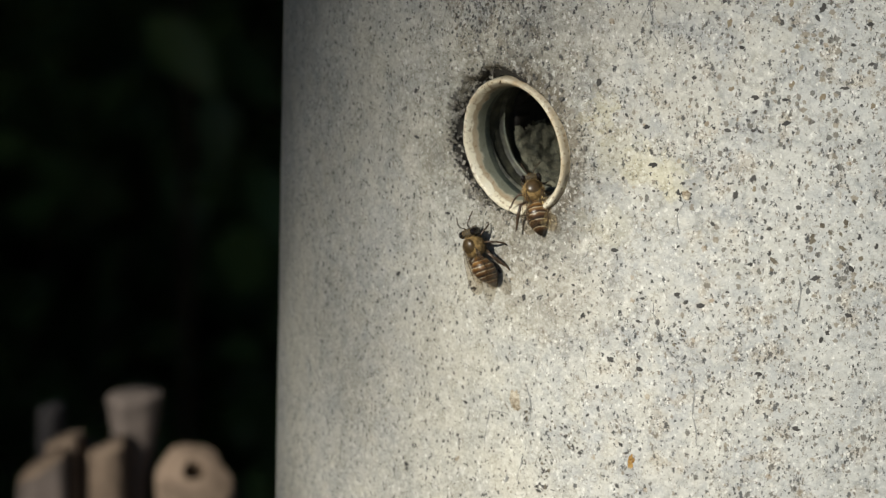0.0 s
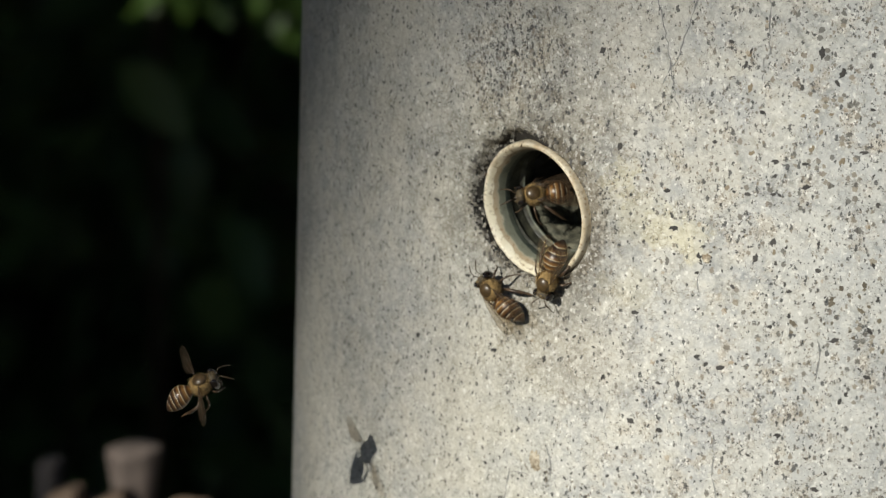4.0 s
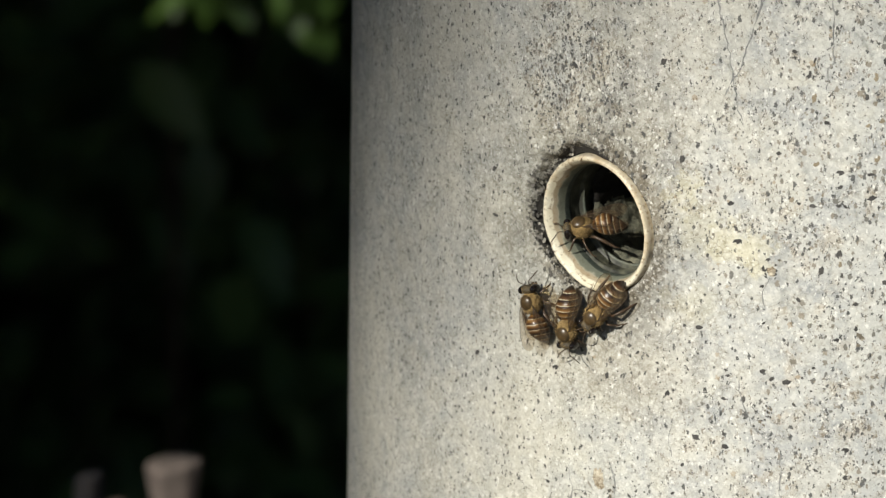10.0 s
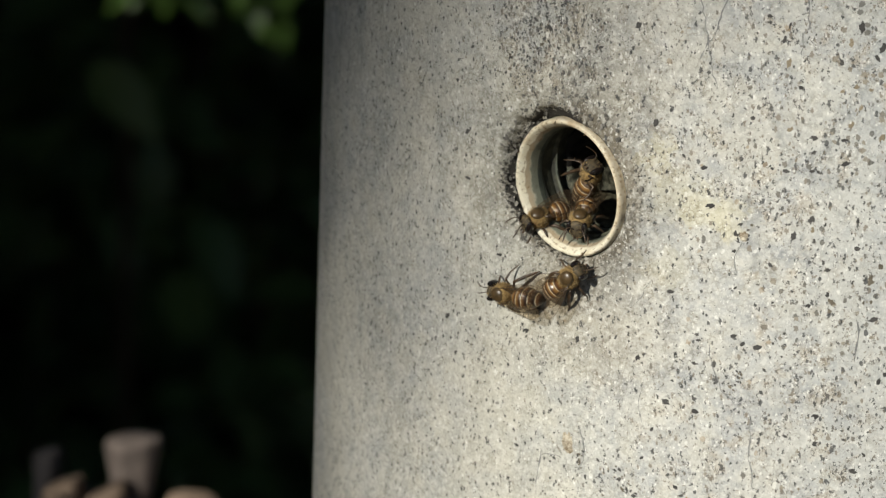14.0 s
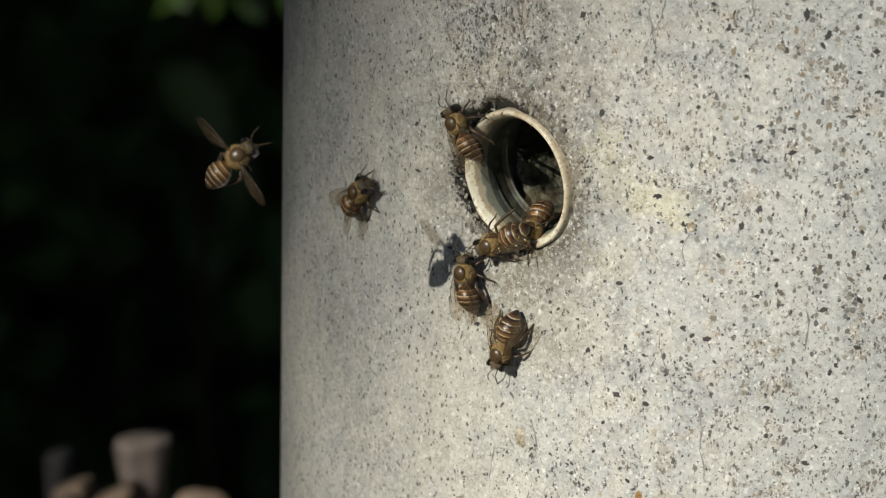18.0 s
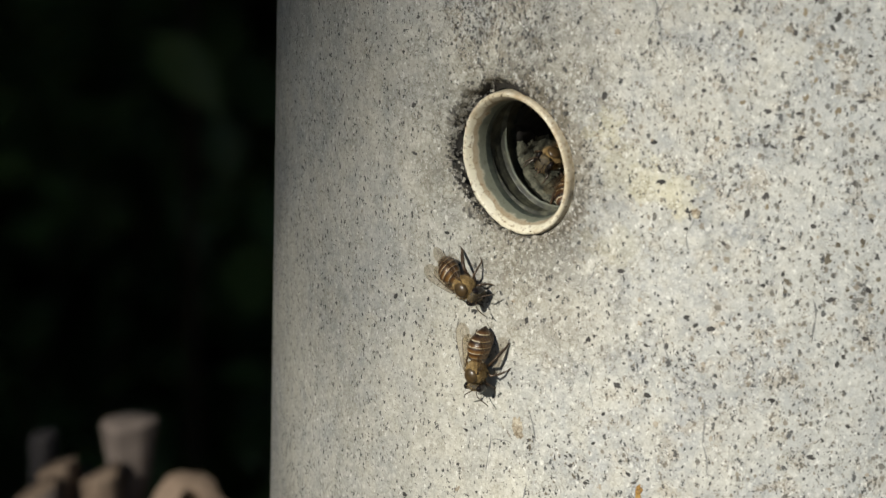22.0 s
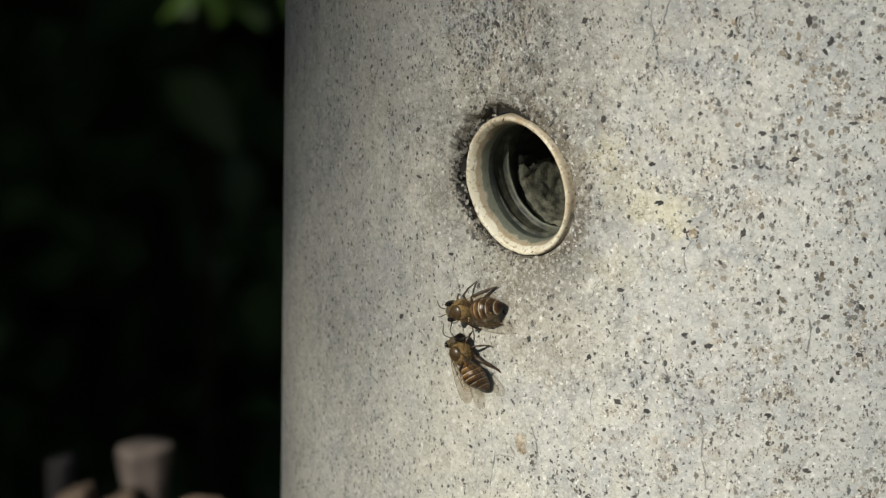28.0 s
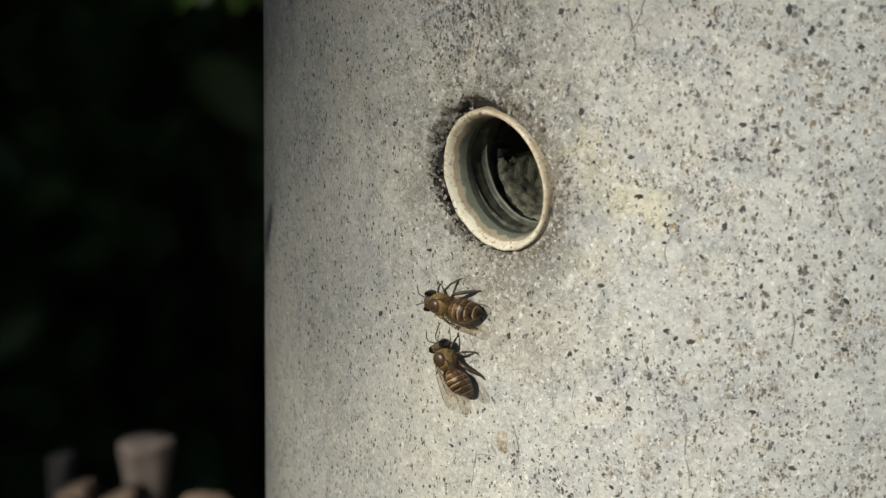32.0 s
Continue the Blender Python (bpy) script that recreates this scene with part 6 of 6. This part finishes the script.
        (20.30, -0.0415, -0.0804, 0.9960, 90, -26, -28),
        (20.37, -0.0405, -0.0809, 0.9967, 95, -77, -32),
        (20.43, -0.0395, -0.0814, 0.9975, -92, -52, 156),
        (20.50, -0.0386, -0.0819, 0.9983, -90, -2, 155),
        (20.70, -0.0391, -0.0816, 1.0021, -90, -57, 155),
        (21.00, -0.0424, -0.0799, 1.0030, -90, -72, 152),
        (21.30, -0.0416, -0.0803, 1.0083, -90, -47, 153),
        (21.50, -0.0429, -0.0794, 1.0173, -90, -85, 152),
        (21.65, -0.0437, -0.0762, 1.0203, -4, -55, 83),
        (21.80, -0.0410, -0.0715, 1.0244, 5, -30, 73),
        (22.10, -0.0359, -0.0662, 1.0225, 2, -5, 81),
        (22.70, -0.0373, -0.0663, 1.0240, -8, -13, 136),
        (23.30, -0.0387, -0.0665, 1.0254, -22, -10, -168),
        (23.90, -0.0401, -0.0666, 1.0269, -26, 3, -115),
        (24.10, -0.0439, -0.0723, 1.0331, -84, -49, -110),
        (24.20, -0.0410, -0.0754, 1.0364, -152, -59, -108),
        (24.30, -0.0382, -0.0785, 1.0398, 125, -60, -89),
        (24.40, -0.0414, -0.0873, 1.0462, 64, -70, 19),
        (24.50, -0.0497, -0.0969, 1.0651, -57, -78, 155),
        (24.60, -0.0603, -0.1152, 1.0842, -68, -59, 176),
        (24.70, -0.1138, -0.0134, 1.0647, 57, -68, 31),
        (24.80, -0.1427, -0.0948, 1.0811, 65, -21, 0), (25.15, -0.7500, -0.2500, 1.3000, 65, -21, 0),
        (32.00, -0.7500, -0.2500, 1.3000, 63, -20, 2),
    ), ((8.4, 17.75), (24.3, 32))),
    ((
        (0.00, -0.7500, -0.2500, 0.8000, 60, -22, 1), (6.45, -0.7500, -0.2500, 0.8000, 59, -22, 1),
        (6.80, -0.1179, -0.0795, 0.9641, 59, -22, 1),
        (7.00, -0.0849, -0.0973, 0.9916, 64, -49, 9),
        (7.10, -0.0833, -0.0913, 1.0217, 63, -36, 5),
        (7.20, -0.0688, -0.0784, 1.0341, 63, -31, 3),
        (7.30, -0.0483, -0.0807, 1.0344, 62, -31, 3),
        (7.40, -0.0453, -0.0725, 1.0283, 38, -17, 36),
        (7.60, -0.0439, -0.0702, 1.0301, 44, -26, 60),
        (7.70, -0.0410, -0.0724, 1.0316, 52, -43, 17),
        (7.80, -0.0380, -0.0746, 1.0331, 75, -49, -39),
        (8.00, -0.0381, -0.0820, 1.0347, 90, -56, -26),
        (8.50, -0.0366, -0.0817, 1.0390, 90, -66, -24),
        (8.80, -0.0366, -0.0822, 1.0419, 90, -71, -24),
        (9.00, -0.0367, -0.0822, 1.0428, 90, -70, -24),
        (9.20, -0.0353, -0.0833, 1.0442, 90, -66, -23),
        (9.30, -0.0285, -0.0951, 1.0571, 64, -51, 8),
        (9.45, -0.0155, -0.1204, 1.0899, 65, -51, 8),
        (9.70, -0.0056, -0.2361, 1.1414, 64, -21, -0), (10.05, -0.7500, -0.2500, 1.3000, 64, -21, -0), (17.25, -0.7500, -0.2500, 1.3000, 65, -21, 0),
        (17.60, -0.1429, -0.1091, 1.0742, 65, -21, 0),
        (17.75, -0.1363, -0.0875, 1.0554, 64, -21, 0),
        (17.90, -0.1102, -0.1137, 1.0570, 67, -36, 4),
        (18.00, -0.0855, -0.1123, 1.0416, 66, -41, 5),
        (18.10, -0.0725, -0.0749, 1.0284, 64, -36, 4),
        (18.20, -0.0640, -0.0708, 1.0160, 65, -70, 19),
        (18.30, -0.0660, -0.0678, 1.0125, 67, -60, 12),
        (18.40, -0.0655, -0.0683, 1.0120, 67, -60, 12),
        (18.50, -0.0623, -0.0738, 0.9981, 66, -60, 12),
        (18.60, -0.0567, -0.0841, 0.9940, 65, -65, 15),
        (18.70, -0.0603, -0.0843, 0.9969, 63, -41, 5),
        (18.80, -0.0469, -0.0904, 1.0004, 63, -70, 19),
        (18.90, -0.0510, -0.0848, 1.0124, 65, -51, 8),
        (19.00, -0.0461, -0.0839, 1.0274, 66, -55, 10),
        (19.10, -0.0473, -0.0755, 1.0276, 27, -41, 62),
        (19.30, -0.0429, -0.0734, 1.0289, 16, -32, 71),
        (19.50, -0.0421, -0.0707, 1.0281, 24, -36, 57),
        (19.70, -0.0399, -0.0654, 1.0285, 33, -11, 62),
        (19.80, -0.0351, -0.0625, 1.0286, 18, -20, 119),
        (19.90, -0.0303, -0.0595, 1.0287, 2, -12, 176),
        (20.00, -0.0254, -0.0565, 1.0289, 0, 5, -131),
        (20.30, -0.0194, -0.0135, 1.0059, -35, -37, -165),
        (20.60, -0.0181, 0.0399, 0.9829, 0, -90, 114),
        (32.00, -0.0181, 0.0399, 0.9829, 0, -90, 114),
    ), ((0, 7.3), (9.2, 19.05))),
    ((
        (0.00, 0.0199, 0.0390, 0.9949, 0, -90, 63),
        (8.20, 0.0199, 0.0390, 0.9949, 0, -90, 63),
        (8.33, 0.0392, 0.0196, 1.0063, 0, -90, 27),
        (8.47, -0.0112, -0.0270, 1.0177, -37, -14, -168),
        (8.60, -0.0241, -0.0550, 1.0290, 0, 5, -131),
        (8.80, -0.0406, -0.0645, 1.0302, -47, 7, -116),
        (9.00, -0.0413, -0.0686, 1.0300, -45, 23, -120),
        (9.50, -0.0429, -0.0712, 1.0283, -32, 14, -144),
        (10.00, -0.0454, -0.0712, 1.0275, -32, 13, 178),
        (10.50, -0.0454, -0.0729, 1.0233, -21, 24, -149),
        (11.00, -0.0465, -0.0733, 1.0237, -33, 48, -157),
        (11.20, -0.0476, -0.0766, 1.0233, -90, 57, 149),
        (11.35, -0.0475, -0.0796, 1.0252, -90, 48, 150),
        (11.45, -0.0751, -0.0947, 1.0161, -55, 18, -163),
        (11.60, -0.1380, -0.1051, 1.0086, -56, 18, -163),
        (11.73, -0.1484, -0.0812, 1.0068, -9, 53, -104),
        (11.87, -0.1588, -0.0572, 1.0050, 52, 28, -32),
        (12.00, -0.1693, -0.0333, 1.0031, 62, -22, -1), (12.35, -0.7500, -0.2500, 0.8000, 62, -22, -1), (18.35, -0.7500, -0.2500, 0.8000, 61, -22, 1),
        (18.70, -0.1435, -0.0931, 0.9994, 61, -22, 1),
        (18.90, -0.1163, -0.0908, 1.0070, 58, -78, 34),
        (19.00, -0.0667, -0.0975, 0.9960, 65, -65, 16),
        (19.10, -0.0452, -0.0878, 1.0097, 65, -65, 16),
        (19.20, -0.0476, -0.0820, 1.0189, 65, -60, 13),
        (19.30, -0.0490, -0.0756, 1.0223, 20, -36, 57),
        (19.40, -0.0463, -0.0749, 1.0229, 15, -36, 57),
        (19.60, -0.0415, -0.0701, 1.0280, 20, -20, 71),
        (19.73, -0.0357, -0.0650, 1.0283, 5, -20, 126),
        (19.87, -0.0299, -0.0600, 1.0287, -3, -9, 179),
        (20.00, -0.0241, -0.0550, 1.0290, 0, 5, -131),
        (20.23, -0.0112, -0.0270, 1.0177, -37, -14, -168),
        (20.47, 0.0392, 0.0196, 1.0063, 0, -90, 27),
        (20.70, 0.0199, 0.0390, 0.9949, 0, -90, 63),
        (32.00, 0.0199, 0.0390, 0.9949, 0, -90, 63),
    ), ((11.35, 19.3),)),
    ((
        (0.00, 0.0429, 0.0086, 1.0069, 0, -90, 11),
        (11.50, 0.0429, 0.0086, 1.0069, 0, -90, 11),
        (11.63, 0.0083, -0.0169, 1.0147, 23, -45, -52),
        (11.77, -0.0152, -0.0402, 1.0224, -4, -6, -79),
        (11.90, -0.0387, -0.0635, 1.0302, -46, 12, -121),
        (12.00, -0.0405, -0.0644, 1.0305, -50, 6, -122),
        (12.50, -0.0409, -0.0654, 1.0295, -43, 6, -120),
        (13.00, -0.0432, -0.0713, 1.0323, -65, -34, -129),
        (14.00, -0.0438, -0.0737, 1.0314, -71, -47, -76),
        (14.17, -0.0418, -0.0745, 1.0320, -131, -61, -67),
        (14.33, -0.0399, -0.0752, 1.0325, 149, -61, -35),
        (14.50, -0.0379, -0.0760, 1.0330, 90, -47, -27),
        (14.83, -0.0392, -0.0723, 1.0315, 56, -6, -43),
        (15.17, -0.0405, -0.0685, 1.0299, 10, 17, -81),
        (15.50, -0.0418, -0.0648, 1.0284, -40, 3, -123),
        (16.50, -0.0406, -0.0655, 1.0261, -27, 2, -127),
        (17.00, -0.0401, -0.0666, 1.0259, -23, 11, -122),
        (17.50, -0.0379, -0.0724, 1.0304, 0, -26, -115),
        (17.65, -0.0422, -0.0734, 1.0328, -46, -20, -134),
        (17.80, -0.0466, -0.0743, 1.0352, -92, -29, -152),
        (17.90, -0.0501, -0.0736, 1.0369, -90, -50, 146),
        (18.00, -0.0524, -0.0732, 1.0388, -90, -57, 145),
        (18.30, -0.0500, -0.0748, 1.0420, -90, -63, 147),
        (18.50, -0.0511, -0.0746, 1.0444, -90, -78, 146),
        (18.60, -0.0573, -0.0757, 1.0440, 67, -60, 12),
        (18.70, -0.0757, -0.0839, 1.0461, 63, -21, 0),
        (18.80, -0.0738, -0.0962, 1.0571, 63, -21, 0),
        (18.90, -0.1031, -0.0888, 1.0669, 66, -31, 3),
        (19.00, -0.1569, -0.0695, 1.0703, 67, -30, 3),
        (19.20, -0.1719, -0.0311, 1.0569, 65, -21, 0), (19.55, -0.7500, -0.2500, 1.3000, 65, -21, 0), (23.75, -0.7500, -0.2500, 1.3000, 66, -21, 0),
        (24.10, -0.1435, -0.0753, 1.0807, 66, -21, 0),
        (24.30, -0.0886, -0.0916, 1.0657, 57, 17, -10),
        (24.40, -0.0814, -0.0853, 1.0528, 58, 12, -8),
        (24.50, -0.0721, -0.0738, 1.0380, 64, -31, 2),
        (24.60, -0.0676, -0.0705, 1.0279, 63, -32, 3),
        (24.70, -0.0637, -0.0736, 1.0170, 63, -36, 4),
        (24.80, -0.0587, -0.0789, 1.0067, 52, -79, 36),
        (24.90, -0.0578, -0.0797, 1.0105, 66, -61, 13),
        (25.00, -0.0545, -0.0805, 1.0151, 65, -49, 8),
        (25.10, -0.0516, -0.0810, 1.0164, 64, -70, 20),
        (25.20, -0.0500, -0.0809, 1.0182, 60, -75, 26),
        (25.30, -0.0472, -0.0787, 1.0218, 90, -79, -31),
        (25.40, -0.0464, -0.0753, 1.0236, 16, -42, 55),
        (25.60, -0.0434, -0.0723, 1.0252, 13, -35, 67),
        (25.73, -0.0374, -0.0671, 1.0264, -7, -28, 128),
        (25.87, -0.0314, -0.0618, 1.0277, -11, -10, 180),
        (26.00, -0.0254, -0.0565, 1.0289, 0, 5, -131),
        (26.33, -0.0064, -0.0355, 1.0216, 31, -18, -99),
        (26.67, 0.0127, -0.0146, 1.0142, 53, -52, -77),
        (27.00, 0.0429, 0.0086, 1.0069, 0, -90, 11),
        (32.00, 0.0429, 0.0086, 1.0069, 0, -90, 11),
    ), ((18.55, 25.25),)),
    ((
        (0.00, -0.7500, -0.2500, 1.3000, 64, -22, 1), (2.20, -0.7500, -0.2500, 1.3000, 64, -21, 1),
        (2.55, -0.1043, -0.0884, 1.0877, 64, -21, 1),
        (2.70, -0.0865, -0.0810, 1.0547, 63, -22, 1),
        (2.80, -0.0911, -0.0916, 1.0195, 59, -13, -2),
        (2.90, -0.0747, -0.1023, 0.9879, 57, -13, -2),
        (3.00, -0.0579, -0.1054, 0.9957, 62, -42, 5),
        (3.05, -0.0481, -0.0972, 1.0052, 49, -73, 38),
        (3.10, -0.0384, -0.0887, 1.0143, -65, -68, 169),
        (3.20, -0.0515, -0.0835, 1.0046, 65, -61, 13),
        (3.30, -0.0567, -0.0862, 0.9855, 62, -42, 5),
        (3.40, -0.0536, -0.0877, 1.0226, 64, -42, 5),
        (3.43, -0.0603, -0.1018, 1.0120, -17, -72, 106),
        (3.47, -0.0673, -0.1161, 1.0008, -62, -30, 171),
        (3.50, -0.0748, -0.1301, 0.9890, -54, 18, -162),
        (3.57, -0.1040, -0.0995, 0.9806, -7, 51, -102),
        (3.63, -0.1265, -0.1120, 0.9860, 50, 26, -32),
        (3.70, -0.1548, -0.0743, 0.9752, 60, -22, 0), (4.05, -0.7500, -0.2500, 0.8000, 60, -22, 0), (11.35, -0.7500, -0.2500, 0.8000, 60, -22, -1),
        (11.70, -0.1528, -0.0784, 0.9692, 60, -22, -1),
        (11.90, -0.1255, -0.0725, 0.9810, 42, -30, 1),
        (12.00, -0.0980, -0.1237, 1.0096, 24, -26, 2),
        (12.10, -0.0703, -0.1283, 0.9845, 50, 34, -19),
        (12.40, -0.0633, -0.1591, 0.9766, 58, -23, -1), (12.75, -0.7500, -0.2500, 0.8000, 58, -23, -1), (17.45, -0.7500, -0.2500, 0.8000, 58, -22, 1),
        (17.80, -0.0911, -0.1442, 0.9731, 58, -22, 1),
        (18.10, -0.0842, -0.1082, 0.9798, 63, -41, 5),
        (18.20, -0.0791, -0.1110, 0.9989, 63, -36, 4),
        (18.30, -0.1180, 0.1520, 1.0062, 67, -41, 5),
        (18.40, -0.1137, 0.1520, 0.9931, 67, -41, 5),
        (18.50, -0.1273, 0.1518, 0.9758, 62, -21, 0),
        (18.60, -0.1161, 0.1518, 0.9726, 62, -21, 0),
        (18.70, -0.1292, 0.1520, 0.9970, 63, -21, 0),
        (18.75, -0.1418, 0.1352, 1.0023, 44, -64, 42),
        (18.80, -0.1544, 0.1184, 1.0074, -53, -56, 158),
        (18.85, -0.1670, 0.1017, 1.0127, -61, -11, -170),
        (18.93, -0.1615, 0.0404, 1.0127, -53, -55, 158),
        (19.02, -0.1561, -0.0207, 1.0126, 43, -64, 43),
        (19.10, -0.1506, -0.0820, 1.0125, 62, -21, 1),
        (19.30, -0.1096, -0.1118, 1.0029, 58, -12, -2),
        (19.40, -0.0833, -0.1271, 1.0158, 60, -22, 1),
        (19.55, -0.0440, -0.1226, 0.9802, 54, 7, -7),
        (19.70, -0.0258, -0.1032, 0.9796, 62, -46, 7),
        (19.80, -0.0292, -0.0917, 0.9882, 62, -46, 7),
        (20.00, -0.0403, -0.0892, 0.9844, 63, -51, 8),
        (20.10, -0.0538, -0.0822, 0.9889, 63, -70, 19),
        (20.20, -0.0544, -0.0805, 0.9959, 61, -32, 3),
        (20.30, -0.0576, -0.0809, 0.9951, 63, -41, 5),
        (20.40, -0.0566, -0.0791, 0.9975, 62, -32, 3),
        (20.50, -0.0578, -0.0796, 0.9856, 60, -27, 2),
        (20.55, -0.0627, -0.0854, 0.9807, 56, 20, -25),
        (20.60, -0.0676, -0.0913, 0.9755, 13, 55, -79),
        (20.65, -0.0727, -0.0969, 0.9702, -51, 35, -154),
        (20.73, -0.0985, -0.0806, 0.9645, 10, 55, -82),
        (20.82, -0.1251, -0.0605, 0.9576, 54, 23, -26),
        (20.90, -0.1427, -0.0943, 0.9682, 60, -22, 1), (21.25, -0.7500, -0.2500, 0.8000, 60, -22, 1), (23.25, -0.7500, -0.2500, 1.3000, 63, -21, 0),
        (23.60, -0.1461, -0.0894, 1.0421, 63, -21, 0),
        (23.80, -0.0849, -0.0879, 1.0294, 65, -36, 4),
        (23.90, -0.0877, -0.0994, 1.0224, 60, -12, -2),
        (24.00, -0.0913, -0.0960, 0.9844, 60, -24, 1),
        (24.15, -0.0585, -0.1705, 0.9894, 57, -13, -2),
        (24.40, -0.1378, -0.0849, 0.9673, 60, -22, 0),
        (24.60, -0.1108, -0.0785, 0.9961, 67, -51, 8),
        (24.70, -0.0825, -0.0964, 1.0310, 67, -51, 8),
        (24.85, -0.0853, -0.0879, 1.0486, 63, -74, 25),
        (25.00, -0.0876, -0.0816, 1.0628, 67, -70, 19),
        (25.15, -0.0836, -0.1101, 1.0870, 56, -79, 35),
        (25.50, -0.1486, -0.0854, 1.0787, 65, -21, 0), (25.85, -0.7500, -0.2500, 1.3000, 65, -21, 0), (30.85, -0.7500, -0.2500, 0.8000, 60, -21, 2),
        (31.20, -0.1331, -0.1074, 0.9927, 60, -21, 2),
        (31.40, -0.1004, -0.0921, 0.9942, 64, -40, 7),
        (31.50, -0.0726, -0.0979, 1.0128, 64, -40, 7),
        (31.55, -0.0835, -0.1052, 1.0286, -16, -75, 113),
        (31.60, -0.0946, -0.1130, 1.0447, -62, -32, -173),
        (31.70, -0.1263, -0.0429, 1.0397, 22, -73, 74),
        (31.80, -0.1344, -0.1060, 1.0647, 64, -20, 2),
        (32.00, -0.1402, -0.0980, 1.0544, 64, -20, 2),
    ), ((0, 32),)),
)

FIRST_BEE = bee_model()
BEES = [FIRST_BEE] + [copy_thing(FIRST_BEE, pose(0, 0, 0)) for _ in range(len(BEE_WAYS) - 1)]


def wing_rows(s, flights):
    """Wings spread and beating in flight, folded at rest."""
    up = wing_rest(s, 74) @ pose(0, 0, 0, s * 36, 0, 0)
    down = wing_rest(s, 74) @ pose(0, 0, 0, s * -42, 0, 0)
    half = wing_rest(s, 40) @ pose(0, 0, 0, s * 24, 0, 0)
    rows = [(0.0, up if flights and flights[0][0] == 0 else wing_rest(s))]
    for t0, t1 in flights:
        if t0 > 0:
            rows.append((t0 - 0.12, wing_rest(s)))
            rows.append((t0 - 0.02, half))
        k = int(t0 * 20) + 1
        while k * 0.05 < t1:
            rows.append((k * 0.05, down if k % 2 else up))
            k += 1
        if t1 < 32:
            rows.append((k * 0.05, half))
            rows.append((k * 0.05 + 0.1, wing_rest(s, 10)))
    if rows[-1][0] < 32:
        rows.append((32.0, wing_rest(s, 4)))
    return rows


def stepping(root, way, flights, phase, s, calm, tuck):
    """A leg or feeler that swings to and fro, wide while the bee walks and little while it rests."""
    rows, t, k = [], 0.0, 0
    times = [r[0] for r in way]
    while t < 31.99:
        i = max(j for j, w in enumerate(times) if w <= t + 1e-6)
        j = min(i + 1, len(way) - 1)
        gap = max(0.05, way[j][0] - way[i][0])
        speed = (Vector(way[j][1:4]) - Vector(way[i][1:4])).length / gap + abs(way[j][5] - way[i][5]) / gap * 0.0001
        swing = calm + (11.0 if 0.0015 < speed < 0.05 else 0.0)
        if any(t0 - 0.1 < t < t1 for t0, t1 in flights):
            rows.append((t, root @ pose(0, 0, 0, -s * tuck, 0, 0)))
        else:
            rows.append((t, root @ pose(0, 0, 0, s * 0.4 * swing * math.sin(1.9 * k + phase), 0, s * swing * math.sin(2.4 * k + phase))))
        t += 0.2
        k += 1
    rows.append((32.0, root))
    return rows


def motions():
    # the unseen shade tree rises and sinks, so its shade shifts on the column
    x, y, z = SHADE_TREE.location
    walk(SHADE_TREE, [(t, pose(x, y, z + dz)) for t, dz in ((0.0, -0.014), (1.0, -0.018), (2.0, -0.018), (3.0, -0.010), (4.5, -0.002), (7.0, 0.006), (9.0, 0.010), (10.5, 0.010), (12.0, 0.004), (14.0, 0.0), (32.0, 0.0))])
    for n, (bee, (way, flights)) in enumerate(zip(BEES, BEE_WAYS)):
        walk(bee, [(t, pose(x, y, z, a, b, c)) for t, x, y, z, a, b, c in way])
        wings = [ob for ob in bee.children if ob.name.startswith("wing")]
        for s, ob in zip((-1, 1), wings):
            if flights:
                walk(ob, wing_rows(s, flights))
        limbs = [ob for ob in bee.children if "_leg" in ob.name]
        for k, ob in enumerate(limbs):
            walk(ob, stepping(ob.matrix_basis.copy(), way, flights, n + k * 3.14, -1 if k % 2 == 0 else 1, 1.5, 58))
        for head in bee.children:
            if head.name.startswith("head"):
                feelers = [ob for ob in head.children if ob.name.startswith("feeler")]
                for k, ob in enumerate(feelers):
                    walk(ob, stepping(ob.matrix_basis.copy(), way, flights, n * 1.3 + k, -1 if k == 0 else 1, 9.0, 0))


motions()
